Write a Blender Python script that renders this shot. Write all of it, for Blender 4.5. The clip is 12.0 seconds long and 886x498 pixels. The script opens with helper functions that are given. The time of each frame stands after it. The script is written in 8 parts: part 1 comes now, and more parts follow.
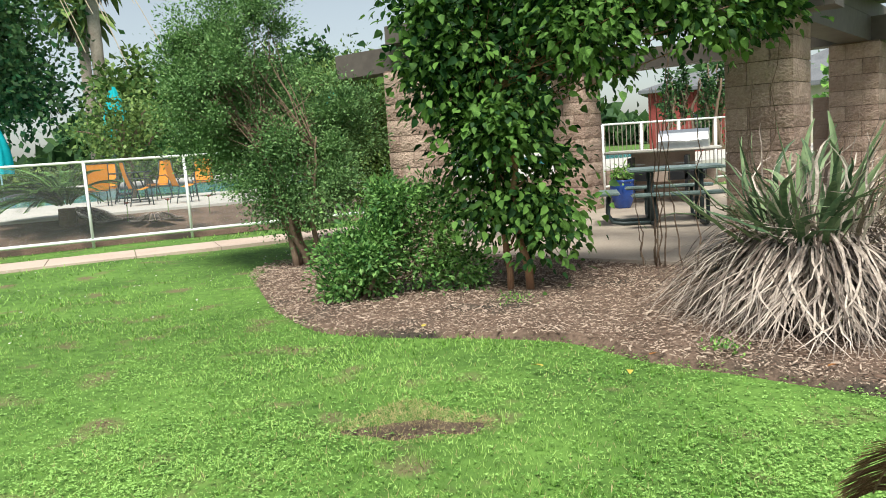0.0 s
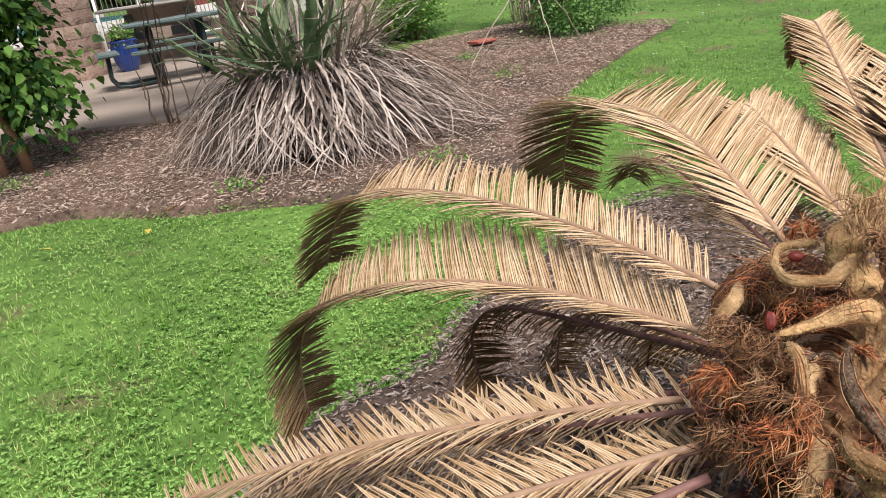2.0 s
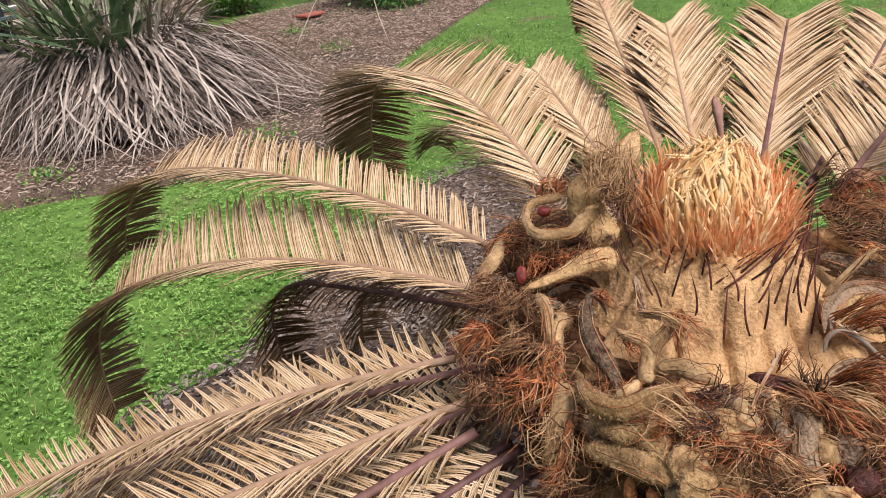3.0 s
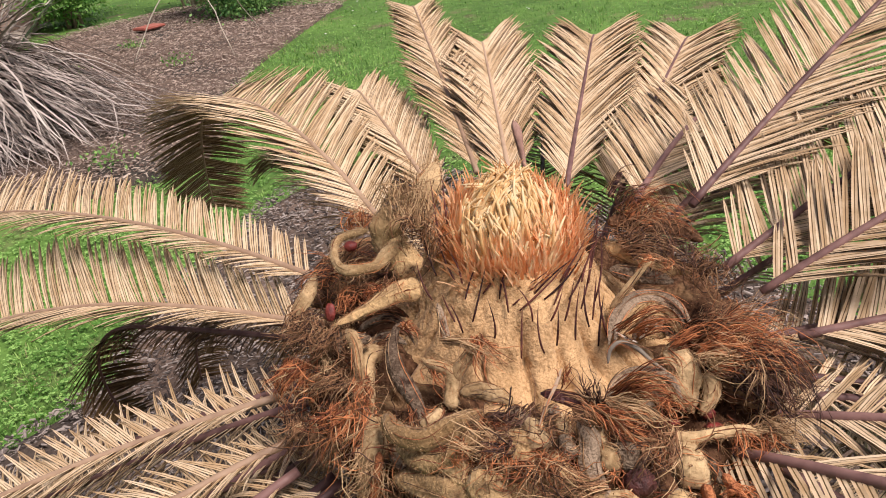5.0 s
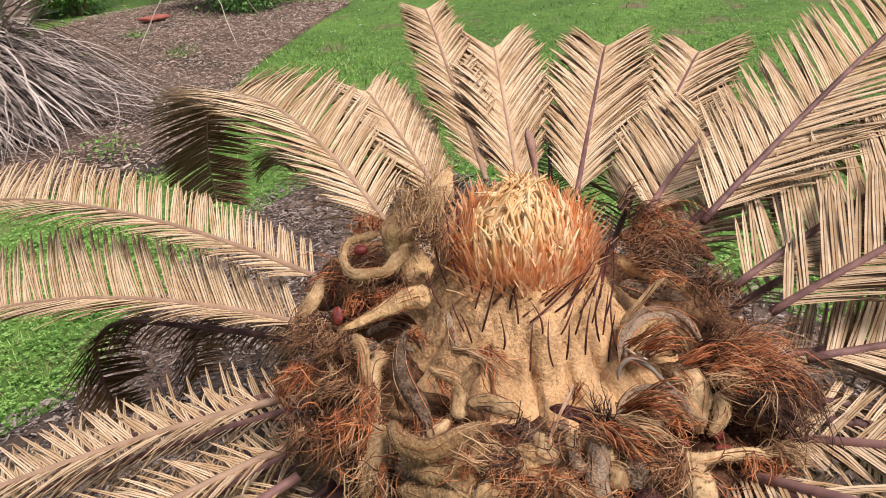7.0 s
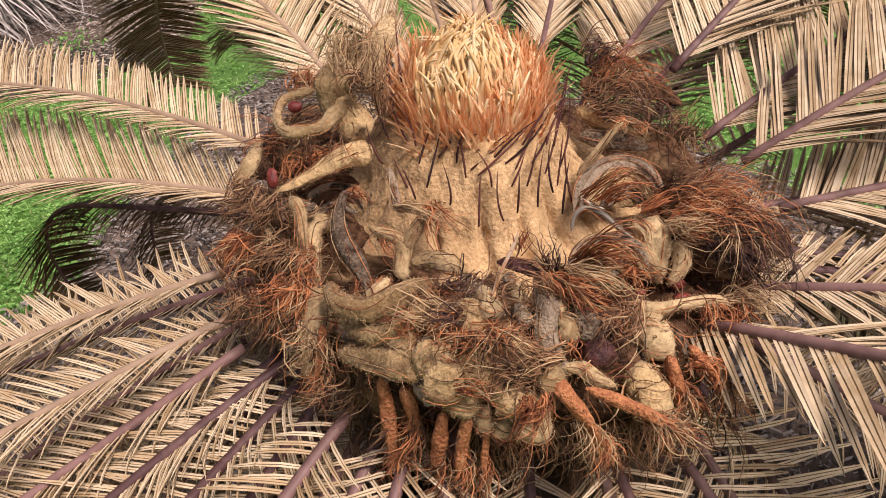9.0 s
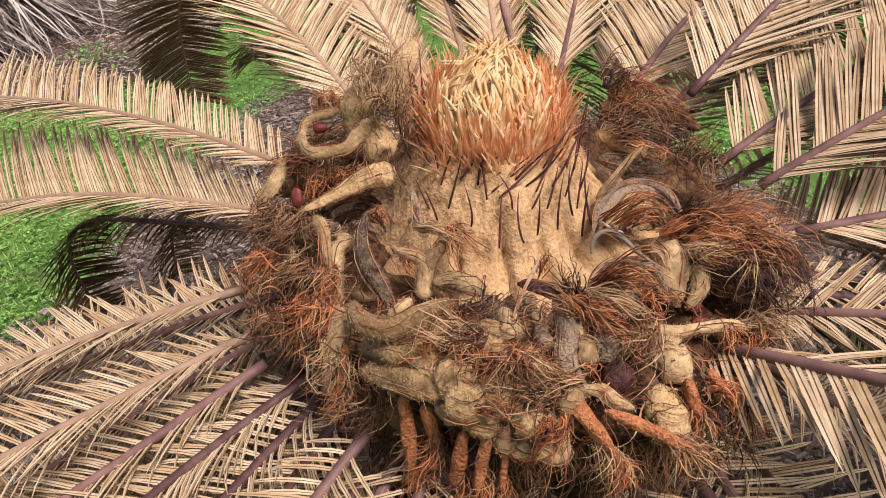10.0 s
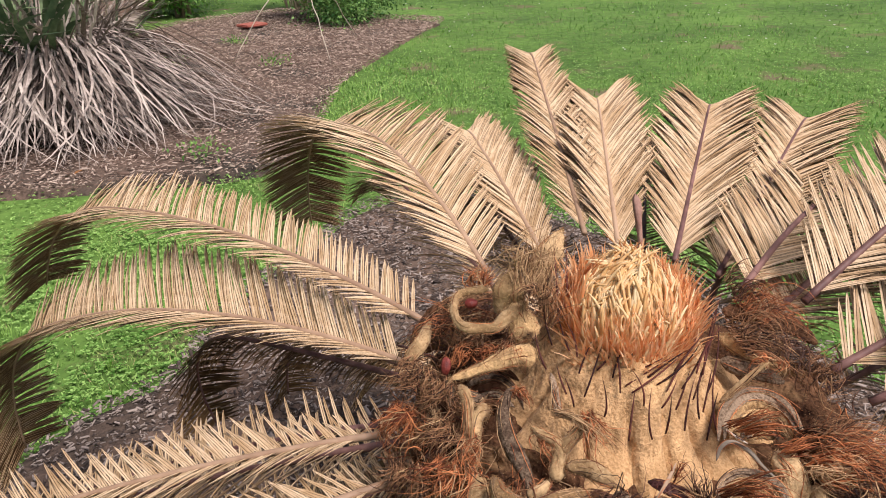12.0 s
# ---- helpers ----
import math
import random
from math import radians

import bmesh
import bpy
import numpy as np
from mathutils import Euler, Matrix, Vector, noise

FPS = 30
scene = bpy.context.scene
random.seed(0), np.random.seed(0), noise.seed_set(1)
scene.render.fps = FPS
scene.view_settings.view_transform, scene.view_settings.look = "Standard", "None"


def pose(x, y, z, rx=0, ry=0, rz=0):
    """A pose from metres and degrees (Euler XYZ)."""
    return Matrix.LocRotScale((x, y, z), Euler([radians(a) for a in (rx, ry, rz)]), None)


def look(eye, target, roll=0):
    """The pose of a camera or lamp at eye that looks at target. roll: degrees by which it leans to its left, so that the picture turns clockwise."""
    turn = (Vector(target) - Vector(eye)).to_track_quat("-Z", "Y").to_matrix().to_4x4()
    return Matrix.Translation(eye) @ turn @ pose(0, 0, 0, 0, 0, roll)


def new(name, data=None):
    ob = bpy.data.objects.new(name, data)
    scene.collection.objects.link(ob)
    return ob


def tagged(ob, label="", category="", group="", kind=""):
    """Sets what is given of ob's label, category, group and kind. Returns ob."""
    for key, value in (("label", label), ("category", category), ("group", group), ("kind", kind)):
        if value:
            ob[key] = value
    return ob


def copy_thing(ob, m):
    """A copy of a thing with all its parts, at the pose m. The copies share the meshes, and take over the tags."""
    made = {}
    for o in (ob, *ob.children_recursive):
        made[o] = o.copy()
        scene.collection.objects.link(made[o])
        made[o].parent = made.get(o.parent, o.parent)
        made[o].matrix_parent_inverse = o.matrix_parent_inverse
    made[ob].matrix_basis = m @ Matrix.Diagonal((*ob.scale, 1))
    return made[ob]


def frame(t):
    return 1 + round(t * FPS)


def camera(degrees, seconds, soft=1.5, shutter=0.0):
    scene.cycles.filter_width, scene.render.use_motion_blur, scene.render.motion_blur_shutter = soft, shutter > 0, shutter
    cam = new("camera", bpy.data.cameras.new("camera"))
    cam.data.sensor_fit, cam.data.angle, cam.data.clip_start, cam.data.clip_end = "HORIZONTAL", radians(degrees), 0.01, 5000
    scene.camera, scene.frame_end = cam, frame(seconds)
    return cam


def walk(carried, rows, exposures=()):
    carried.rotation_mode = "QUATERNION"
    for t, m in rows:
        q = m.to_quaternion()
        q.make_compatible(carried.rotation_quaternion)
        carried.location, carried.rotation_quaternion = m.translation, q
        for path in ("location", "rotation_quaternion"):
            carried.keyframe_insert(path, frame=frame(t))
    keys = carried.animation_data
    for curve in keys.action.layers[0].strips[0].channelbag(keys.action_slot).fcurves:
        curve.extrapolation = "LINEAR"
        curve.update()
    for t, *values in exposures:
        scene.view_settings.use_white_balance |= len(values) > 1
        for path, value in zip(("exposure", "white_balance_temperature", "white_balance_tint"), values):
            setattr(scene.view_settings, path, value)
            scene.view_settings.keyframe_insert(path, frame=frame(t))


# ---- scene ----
cam = camera(60.3, 12.0, soft=1.0)
PATH = [
    (0, (0.123, 0.042, 1.305), (0.033, 2.022, 1.036), -3.9),
    (0.5, (0.176, 0.011, 1.299), (0.398, 1.975, 0.99), -5.2),
    (1, (0.231, 0.034, 1.247), (0.739, 1.914, 0.794), -7.7),
    (1.5, (0.281, 0.04, 1.204), (1.012, 1.792, 0.576), -8.4),
    (2, (0.32, 0.029, 1.18), (1.243, 1.645, 0.45), -8.4),
    (2.5, (0.362, 0.011, 1.165), (1.44, 1.49, 0.359), -8.2),
    (3, (0.388, -0.013, 1.16), (1.589, 1.348, 0.321), -7.8),
    (3.5, (0.405, -0.028, 1.164), (1.706, 1.23, 0.312), -7.0),
    (3.7, (0.405, -0.032, 1.166), (1.733, 1.196, 0.313), -6.6),
    (5.3, (0.431, -0.059, 1.189), (1.855, 1.03, 0.301), -7.5),
    (5.5, (0.432, -0.056, 1.192), (1.85, 1.027, 0.289), -7.0),
    (6, (0.418, -0.049, 1.188), (1.832, 1.046, 0.291), -5.0),
    (6.5, (0.419, -0.047, 1.191), (1.84, 1.063, 0.325), -4.6),
    (7, (0.426, -0.041, 1.185), (1.857, 1.056, 0.319), -5.1),
    (7.5, (0.441, -0.054, 1.174), (1.849, 1.037, 0.265), -6.8),
    (7.7, (0.449, -0.065, 1.158), (1.845, 1.027, 0.231), -7.8),
    (9.3, (0.467, -0.056, 1.13), (1.771, 0.967, 0.011), -7.5),
    (9.5, (0.464, -0.057, 1.137), (1.766, 0.977, 0.024), -7.5),
    (10, (0.459, -0.054, 1.141), (1.774, 1.005, 0.07), -7.3),
    (10.5, (0.462, -0.056, 1.142), (1.771, 1.01, 0.07), -7.9),
    (11, (0.457, -0.047, 1.143), (1.753, 1.022, 0.057), -8.1),
    (11.5, (0.439, -0.036, 1.162), (1.736, 1.112, 0.163), -6.8),
    (11.9, (0.409, -0.013, 1.208), (1.745, 1.212, 0.362), -2.0),
    (12, (0.39, -0.017, 1.233), (1.733, 1.221, 0.419), -1.9),
]
walk(cam, [(t, look(eye, target, roll)) for t, eye, target, roll in PATH], [(0, 0.95, 6500, 4), (1.2, 0.9, 6500, 10), (2.6, 0.56, 6500, 18), (12, 0.55, 6500, 20)])

# ---- world, sun, exposure ----
world = bpy.data.worlds.new("overcast_sky")
scene.world = world
world.use_nodes = True
wn, wl = world.node_tree.nodes, world.node_tree.links
wn.clear()
sky = wn.new("ShaderNodeTexSky")
sky.sky_type, sky.sun_disc = "NISHITA", False
sky.sun_elevation, sky.sun_rotation = radians(60), radians(180)
sky.air_density, sky.dust_density, sky.ozone_density = 1.0, 1.5, 1.0
grey = wn.new("ShaderNodeHueSaturation")
grey.inputs["Saturation"].default_value = 0.5
back = wn.new("ShaderNodeBackground")
back.inputs["Strength"].default_value = 0.074
wout = wn.new("ShaderNodeOutputWorld")
wl.new(sky.outputs[0], grey.inputs["Color"])
wl.new(grey.outputs[0], back.inputs["Color"])
wl.new(back.outputs[0], wout.inputs["Surface"])
sun = bpy.data.lights.new("sun", "SUN")
sun.energy, sun.angle, sun.color = 3.25, radians(22), (1.0, 0.96, 0.9)
sun_ob = new("sun", sun)
sun_ob.matrix_world = look((0, -9, 15.5), (0, 0, 0))
scene.view_settings.exposure = 0.75

# ---- materials ----


def material(name, c1, c2, scale=8.0, rough=0.8, bump=0.3, fine=6.0, random_mix=0.0, island=False, translucent=0.0,
             metal=0.0, spots=None, stretch=None, bump_distance=0.004, spec=0.3, sheen=0.0):
    """Two colours over two scales of noise, fine relief, and random variation from piece to piece."""
    m = bpy.data.materials.new(name)
    m.use_nodes = True
    n, l = m.node_tree.nodes, m.node_tree.links
    bsdf, out = n["Principled BSDF"], n["Material Output"]
    co = n.new("ShaderNodeTexCoord")
    vec = co.outputs["Object"]
    if stretch:
        mp = n.new("ShaderNodeMapping")
        mp.inputs["Scale"].default_value = stretch
        l.new(vec, mp.inputs["Vector"])
        vec = mp.outputs["Vector"]
    big, small = n.new("ShaderNodeTexNoise"), n.new("ShaderNodeTexNoise")
    big.inputs["Scale"].default_value, big.inputs["Detail"].default_value = scale, 4
    small.inputs["Scale"].default_value, small.inputs["Detail"].default_value = scale * fine, 6
    for t in (big, small):
        l.new(vec, t.inputs["Vector"])
    add = n.new("ShaderNodeMath")
    add.operation = "ADD"
    l.new(big.outputs["Fac"], add.inputs[0])
    l.new(small.outputs["Fac"], add.inputs[1])
    fac = add.outputs[0]
    if random_mix:
        info = n.new("ShaderNodeNewGeometry") if island else n.new("ShaderNodeObjectInfo")
        rnd = info.outputs["Random Per Island"] if island else info.outputs["Random"]
        mul = n.new("ShaderNodeMath")
        mul.operation = "MULTIPLY_ADD"
        mul.inputs[1].default_value, mul.inputs[2].default_value = random_mix, -random_mix / 2
        l.new(rnd, mul.inputs[0])
        plus = n.new("ShaderNodeMath")
        plus.operation = "ADD"
        l.new(fac, plus.inputs[0])
        l.new(mul.outputs[0], plus.inputs[1])
        fac = plus.outputs[0]
    ramp = n.new("ShaderNodeMapRange")
    ramp.inputs["From Min"].default_value, ramp.inputs["From Max"].default_value = 0.7, 1.3
    l.new(fac, ramp.inputs["Value"])
    mix = n.new("ShaderNodeMix")
    mix.data_type = "RGBA"
    mix.inputs["A"].default_value, mix.inputs["B"].default_value = (*c1, 1), (*c2, 1)
    l.new(ramp.outputs[0], mix.inputs["Factor"])
    col = mix.outputs["Result"]
    if spots:
        colour, sscale, low, high = spots
        sn = n.new("ShaderNodeTexNoise")
        sn.inputs["Scale"].default_value, sn.inputs["Detail"].default_value = sscale, 5
        l.new(co.outputs["Object"], sn.inputs["Vector"])
        sr = n.new("ShaderNodeMapRange")
        sr.inputs["From Min"].default_value, sr.inputs["From Max"].default_value = low, high
        l.new(sn.outputs["Fac"], sr.inputs["Value"])
        smix = n.new("ShaderNodeMix")
        smix.data_type = "RGBA"
        smix.inputs["B"].default_value = (*colour, 1)
        l.new(sr.outputs[0], smix.inputs["Factor"])
        l.new(col, smix.inputs["A"])
        col = smix.outputs["Result"]
    l.new(col, bsdf.inputs["Base Color"])
    bsdf.inputs["Roughness"].default_value, bsdf.inputs["Metallic"].default_value = rough, metal
    bsdf.inputs["Specular IOR Level"].default_value = spec
    bsdf.inputs["Sheen Weight"].default_value = sheen
    if bump:
        bp = n.new("ShaderNodeBump")
        bp.inputs["Strength"].default_value, bp.inputs["Distance"].default_value = bump, bump_distance
        l.new(add.outputs[0], bp.inputs["Height"])
        l.new(bp.outputs[0], bsdf.inputs["Normal"])
    if translucent:
        tr, ms = n.new("ShaderNodeBsdfTranslucent"), n.new("ShaderNodeMixShader")
        l.new(col, tr.inputs["Color"])
        ms.inputs[0].default_value = translucent
        l.new(bsdf.outputs[0], ms.inputs[1])
        l.new(tr.outputs[0], ms.inputs[2])
        l.new(ms.outputs[0], out.inputs["Surface"])
    return m


LAWN = material("lawn_soil", (0.045, 0.10, 0.017), (0.13, 0.245, 0.045), 0.9, 0.95, 0.6, 14, spots=((0.16, 0.12, 0.07), 2.2, 0.58, 0.72), bump_distance=0.02)
GRASS = material("grass_blade", (0.095, 0.215, 0.03), (0.47, 0.67, 0.19), 0.8, 0.6, 0, 6, 0.8, True, 0.3)
GRASS_FAR = material("grass_blade_farther_off", (0.12, 0.27, 0.03), (0.37, 0.58, 0.15), 0.8, 0.6, 0, 6, 0.5, True, 0.3)
BUD = material("pinkish_brown_bud", (0.20, 0.10, 0.075), (0.42, 0.25, 0.19), 40.0, 0.7, 0.3, 5)
GRASS_DEEP = material("deep_green_grass_blade", (0.055, 0.165, 0.024), (0.21, 0.41, 0.085), 0.8, 0.6, 0, 6, 0.55, True, 0.25)
CLOVER = material("clover_leaf", (0.085, 0.22, 0.032), (0.38, 0.61, 0.17), 0.8, 0.6, 0, 6, 0.6, True, 0.25)
DRYGRASS = material("dry_grass", (0.32, 0.26, 0.12), (0.5, 0.42, 0.22), 3, 0.8, 0, 6, 0.8, True, 0.2)
MULCH = material("mulch_soil", (0.07, 0.048, 0.034), (0.20, 0.135, 0.10), 3.0, 0.95, 1.0, 18, spots=((0.055, 0.045, 0.035), 1.3, 0.52, 0.66), bump_distance=0.015)
CHIP = material("wood_chip", (0.15, 0.095, 0.07), (0.50, 0.39, 0.31), 9.0, 0.9, 0.3, 8, 1.1, True)
CHIP_GREY = material("greyed_wood_chip", (0.06, 0.045, 0.038), (0.36, 0.295, 0.25), 9.0, 0.9, 0.3, 8, 1.1, True)
DIRT = material("bare_dirt", (0.035, 0.025, 0.018), (0.12, 0.085, 0.06), 6.0, 0.95, 0.8, 10, bump_distance=0.01)
CONCRETE = material("concrete", (0.33, 0.27, 0.22), (0.44, 0.37, 0.30), 1.2, 0.85, 0.15, 30, spots=((0.25, 0.2, 0.16), 0.9, 0.55, 0.8))
PATH_CONCRETE = material("pink_concrete", (0.42, 0.32, 0.26), (0.55, 0.44, 0.37), 1.2, 0.85, 0.15, 30)
BLOCK = material("split_face_block", (0.34, 0.235, 0.185), (0.54, 0.40, 0.32), 5.0, 0.95, 1.0, 7, 0.5, bump_distance=0.03)
SMOOTH_BLOCK = material("smooth_block", (0.36, 0.27, 0.22), (0.46, 0.36, 0.30), 3.0, 0.9, 0.3, 10, 0.3)
MORTAR = material("mortar", (0.17, 0.12, 0.09), (0.25, 0.18, 0.14), 6.0, 0.95, 0.3)
FASCIA = material("painted_beam", (0.10, 0.085, 0.075), (0.14, 0.12, 0.105), 2.0, 0.6, 0.1)
SOFFIT = material("soffit_paint", (0.13, 0.12, 0.11), (0.17, 0.155, 0.145), 2.0, 0.7, 0.1)
WHITE = material("white_paint", (0.72, 0.73, 0.72), (0.82, 0.82, 0.80), 4.0, 0.45, 0.05)
BLACK_METAL = material("dark_coated_steel", (0.018, 0.03, 0.032), (0.04, 0.055, 0.055), 9.0, 0.45, 0.05)
TABLE_GREEN = material("coated_table_top", (0.10, 0.15, 0.14), (0.20, 0.26, 0.245), 6.0, 0.4, 0.1)
BLUE = material("blue_glaze", (0.012, 0.045, 0.22), (0.02, 0.075, 0.32), 4.0, 0.18, 0.05, spec=0.6)
STEEL = material("stainless_steel", (0.55, 0.56, 0.58), (0.68, 0.69, 0.70), 5.0, 0.3, 0.02, metal=0.9)
CHARCOAL = material("charcoal_door", (0.02, 0.021, 0.024), (0.035, 0.036, 0.04), 6.0, 0.4, 0.05)
STUCCO = material("tan_masonry", (0.42, 0.32, 0.26), (0.54, 0.43, 0.36), 3.0, 0.9, 0.4, 12)
TEAL = material("teal_canvas", (0.005, 0.33, 0.37), (0.015, 0.45, 0.48), 3.0, 0.8, 0.2, translucent=0.15)
ORANGE = material("orange_sling", (0.62, 0.22, 0.015), (0.75, 0.30, 0.03), 6.0, 0.7, 0.1, translucent=0.1)
POOL = material("pool_water", (0.10, 0.42, 0.50), (0.18, 0.55, 0.62), 0.6, 0.06, 0.15, 5, spec=0.5)
DECK = material("pool_deck", (0.42, 0.40, 0.365), (0.54, 0.515, 0.475), 0.6, 0.8, 0.1)
HOUSE_WALL = material("house_siding", (0.52, 0.47, 0.38), (0.62, 0.56, 0.46), 0.7, 0.85, 0.1)
RED_WALL = material("red_barn_siding", (0.22, 0.045, 0.04), (0.30, 0.07, 0.06), 0.7, 0.85, 0.1)
ROOF = material("grey_shingle", (0.11, 0.115, 0.125), (0.18, 0.185, 0.20), 1.5, 0.9, 0.4, 12)
GLASS_DARK = material("window_glass", (0.03, 0.04, 0.05), (0.06, 0.07, 0.085), 1.0, 0.08, 0, spec=0.6)
POLE_WOOD = material("weathered_pole", (0.16, 0.135, 0.11), (0.25, 0.21, 0.18), 3.0, 0.9, 0.4)
PALM_BARK = material("pale_palm_trunk", (0.26, 0.21, 0.17), (0.42, 0.36, 0.30), 3.0, 0.9, 0.4)
SLAT_WOOD = material("grey_slat_wood", (0.33, 0.31, 0.28), (0.46, 0.44, 0.40), 6.0, 0.8, 0.3)
BARK = material("shrub_bark", (0.13, 0.09, 0.06), (0.26, 0.18, 0.13), 14.0, 0.95, 0.6, 6, stretch=(1, 1, 0.25))
ORANGE_BARK = material("orange_brown_bark", (0.22, 0.11, 0.06), (0.38, 0.22, 0.13), 14.0, 0.9, 0.5, 6, stretch=(1, 1, 0.25))
PALE_BARK = material("pale_dead_stem", (0.36, 0.29, 0.21), (0.55, 0.47, 0.36), 14.0, 0.9, 0.3, 6)
LEAF_DARK = material("broad_leaf", (0.016, 0.058, 0.014), (0.135, 0.27, 0.052), 1.5, 0.6, 0, 6, 1.1, True, 0.3, spec=0.2)
LEAF_GREY = material("small_grey_green_leaf", (0.07, 0.155, 0.05), (0.21, 0.36, 0.125), 1.2, 0.6, 0, 6, 0.8, True, 0.25)
LEAF_BRIGHT = material("bright_shrub_leaf", (0.08, 0.21, 0.04), (0.29, 0.50, 0.12), 1.5, 0.5, 0, 6, 1.0, True, 0.35)
LEAF_MID = material("mid_green_shrub_leaf", (0.045, 0.135, 0.032), (0.23, 0.42, 0.115), 1.5, 0.55, 0, 6, 1.0, True, 0.3)
LEAF_FAR = material("distant_foliage", (0.025, 0.065, 0.022), (0.075, 0.15, 0.045), 0.4, 0.7, 0, 6, 1.0, True, 0.2)
LEAF_OLIVE = material("olive_foliage", (0.065, 0.12, 0.025), (0.19, 0.28, 0.075), 0.5, 0.6, 0, 6, 1.0, True, 0.2)
STRAP_GREEN = material("green_strap_leaf", (0.05, 0.095, 0.045), (0.20, 0.275, 0.135), 4.0, 0.55, 0.1, 6, 0.7, translucent=0.1)
STRAP_DEAD = material("bleached_dead_strap", (0.15, 0.115, 0.095), (0.56, 0.485, 0.415), 5.0, 0.85, 0.3, 9, 0.9)
STRAP_DEAD_STUFF = material("bleached_dead_straps", (0.10, 0.075, 0.062), (0.46, 0.385, 0.33), 5.0, 0.85, 0.3, 9, 0.9, True)
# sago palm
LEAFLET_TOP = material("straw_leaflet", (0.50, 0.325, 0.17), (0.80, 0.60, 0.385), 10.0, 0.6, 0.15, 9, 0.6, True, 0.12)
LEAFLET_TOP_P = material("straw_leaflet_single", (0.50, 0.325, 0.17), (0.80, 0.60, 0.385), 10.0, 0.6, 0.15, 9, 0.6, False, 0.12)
# brown of the undersides, deepened by the shade of drooping tips painted in
LEAFLET_UNDER = material("shaded_brown_leaflet_underside", (0.075, 0.038, 0.016), (0.17, 0.10, 0.04), 10.0, 0.65, 0.15, 6, 0.6, True, 0.1)
LEAFLET_UNDER_P = material("shaded_brown_leaflet_underside_single", (0.075, 0.038, 0.016), (0.17, 0.10, 0.04), 10.0, 0.65, 0.15, 6, 0.6, False, 0.1)
RACHIS = material("purple_brown_rachis", (0.085, 0.038, 0.034), (0.26, 0.14, 0.118), 12.0, 0.55, 0.15, 6, 0.5)
FELT = material("tan_felt", (0.42, 0.245, 0.11), (0.72, 0.46, 0.235), 38.0, 1.0, 0.8, 9, spots=((0.30, 0.165, 0.07), 60.0, 0.58, 0.72), bump_distance=0.003, spec=0.05, sheen=0.1)
TAN_RACHIS = material("tan_rachis", (0.30, 0.19, 0.12), (0.46, 0.31, 0.20), 12.0, 0.55, 0.15, 6, 0.5)
# brown fibre with tan spots, coloured darker to stand in for crevice shade
CROWN_CORE = material("shaded_brown_crown_fibre", (0.022, 0.010, 0.006), (0.17, 0.085, 0.045), 26.0, 1.0, 1.0, 8, spots=((0.36, 0.22, 0.11), 14.0, 0.54, 0.70), bump_distance=0.004, spec=0.05)
WHITE_STEM = material("bleached_stem", (0.50, 0.42, 0.32), (0.74, 0.66, 0.54), 14.0, 0.85, 0.3, 6)
GREY_STEM = material("grey_dead_stem", (0.20, 0.16, 0.12), (0.38, 0.32, 0.25), 14.0, 0.9, 0.3, 6, 0.5)
FELT_GREY = material("grey_felt", (0.10, 0.065, 0.043), (0.36, 0.26, 0.175), 70.0, 1.0, 1.0, 6, 0.6, spots=((0.055, 0.032, 0.022), 70.0, 0.54, 0.68), bump_distance=0.004, spec=0.03)
FELT_PALE = material("pale_felt_stalk", (0.27, 0.17, 0.08), (0.60, 0.415, 0.22), 40.0, 1.0, 0.6, 7, 0.6, spots=((0.20, 0.12, 0.06), 36.0, 0.56, 0.72), bump_distance=0.002, spec=0.05, sheen=0.1)
FIBRE_BROWN = material("brown_fibre", (0.035, 0.014, 0.008), (0.33, 0.165, 0.08), 30.0, 0.8, 0, 6, 1.0, True)
FIBRE_RUST = material("rust_fibre", (0.14, 0.036, 0.015), (0.60, 0.22, 0.085), 30.0, 0.75, 0, 6, 1.0, True)
FIBRE_DARK = material("dark_spine", (0.024, 0.008, 0.007), (0.12, 0.038, 0.028), 30.0, 0.6, 0, 6, 0.6, spec=0.15)
ORANGE_STALK = material("orange_scaly_stalk", (0.27, 0.08, 0.03), (0.64, 0.25, 0.10), 110.0, 0.75, 1.0, 4, 0.2, bump_distance=0.003)
CONE_ORANGE = material("orange_sporophyll", (0.80, 0.38, 0.16), (0.92, 0.61, 0.35), 40.0, 0.75, 0, 6, 0.8, True, 0.35)
CONE_CREAM = material("cream_sporophyll", (0.76, 0.47, 0.20), (0.86, 0.68, 0.40), 40.0, 0.75, 0, 6, 0.9, True, 0.2)
SEED_RED = material("dark_red_seed", (0.09, 0.012, 0.010), (0.24, 0.045, 0.032), 60.0, 0.5, 0.4, 4, 0.3)
SEED_HULL = material("purple_brown_hull", (0.028, 0.010, 0.010), (0.11, 0.035, 0.028), 60.0, 0.55, 0.8, 4, 0.3)
TRUNK_SCALE = material("palm_trunk_scale", (0.07, 0.045, 0.03), (0.18, 0.12, 0.08), 20.0, 0.9, 0.6, 6)
RED_BRICK = material("red_paver", (0.32, 0.085, 0.06), (0.46, 0.17, 0.125), 8.0, 0.85, 0.4)
YELLOW_LEAF = material("fallen_leaf", (0.45, 0.33, 0.05), (0.6, 0.5, 0.12), 9.0, 0.7, 0.1, 6, 0.4)
BROWN_LEAF = material("brown_fallen_leaf", (0.25, 0.1, 0.03), (0.36, 0.17, 0.06), 9.0, 0.7, 0.1, 6, 0.4)
FLOWER = material("white_clover_flower", (0.7, 0.72, 0.66), (0.82, 0.83, 0.78), 9.0, 0.8, 0.1)
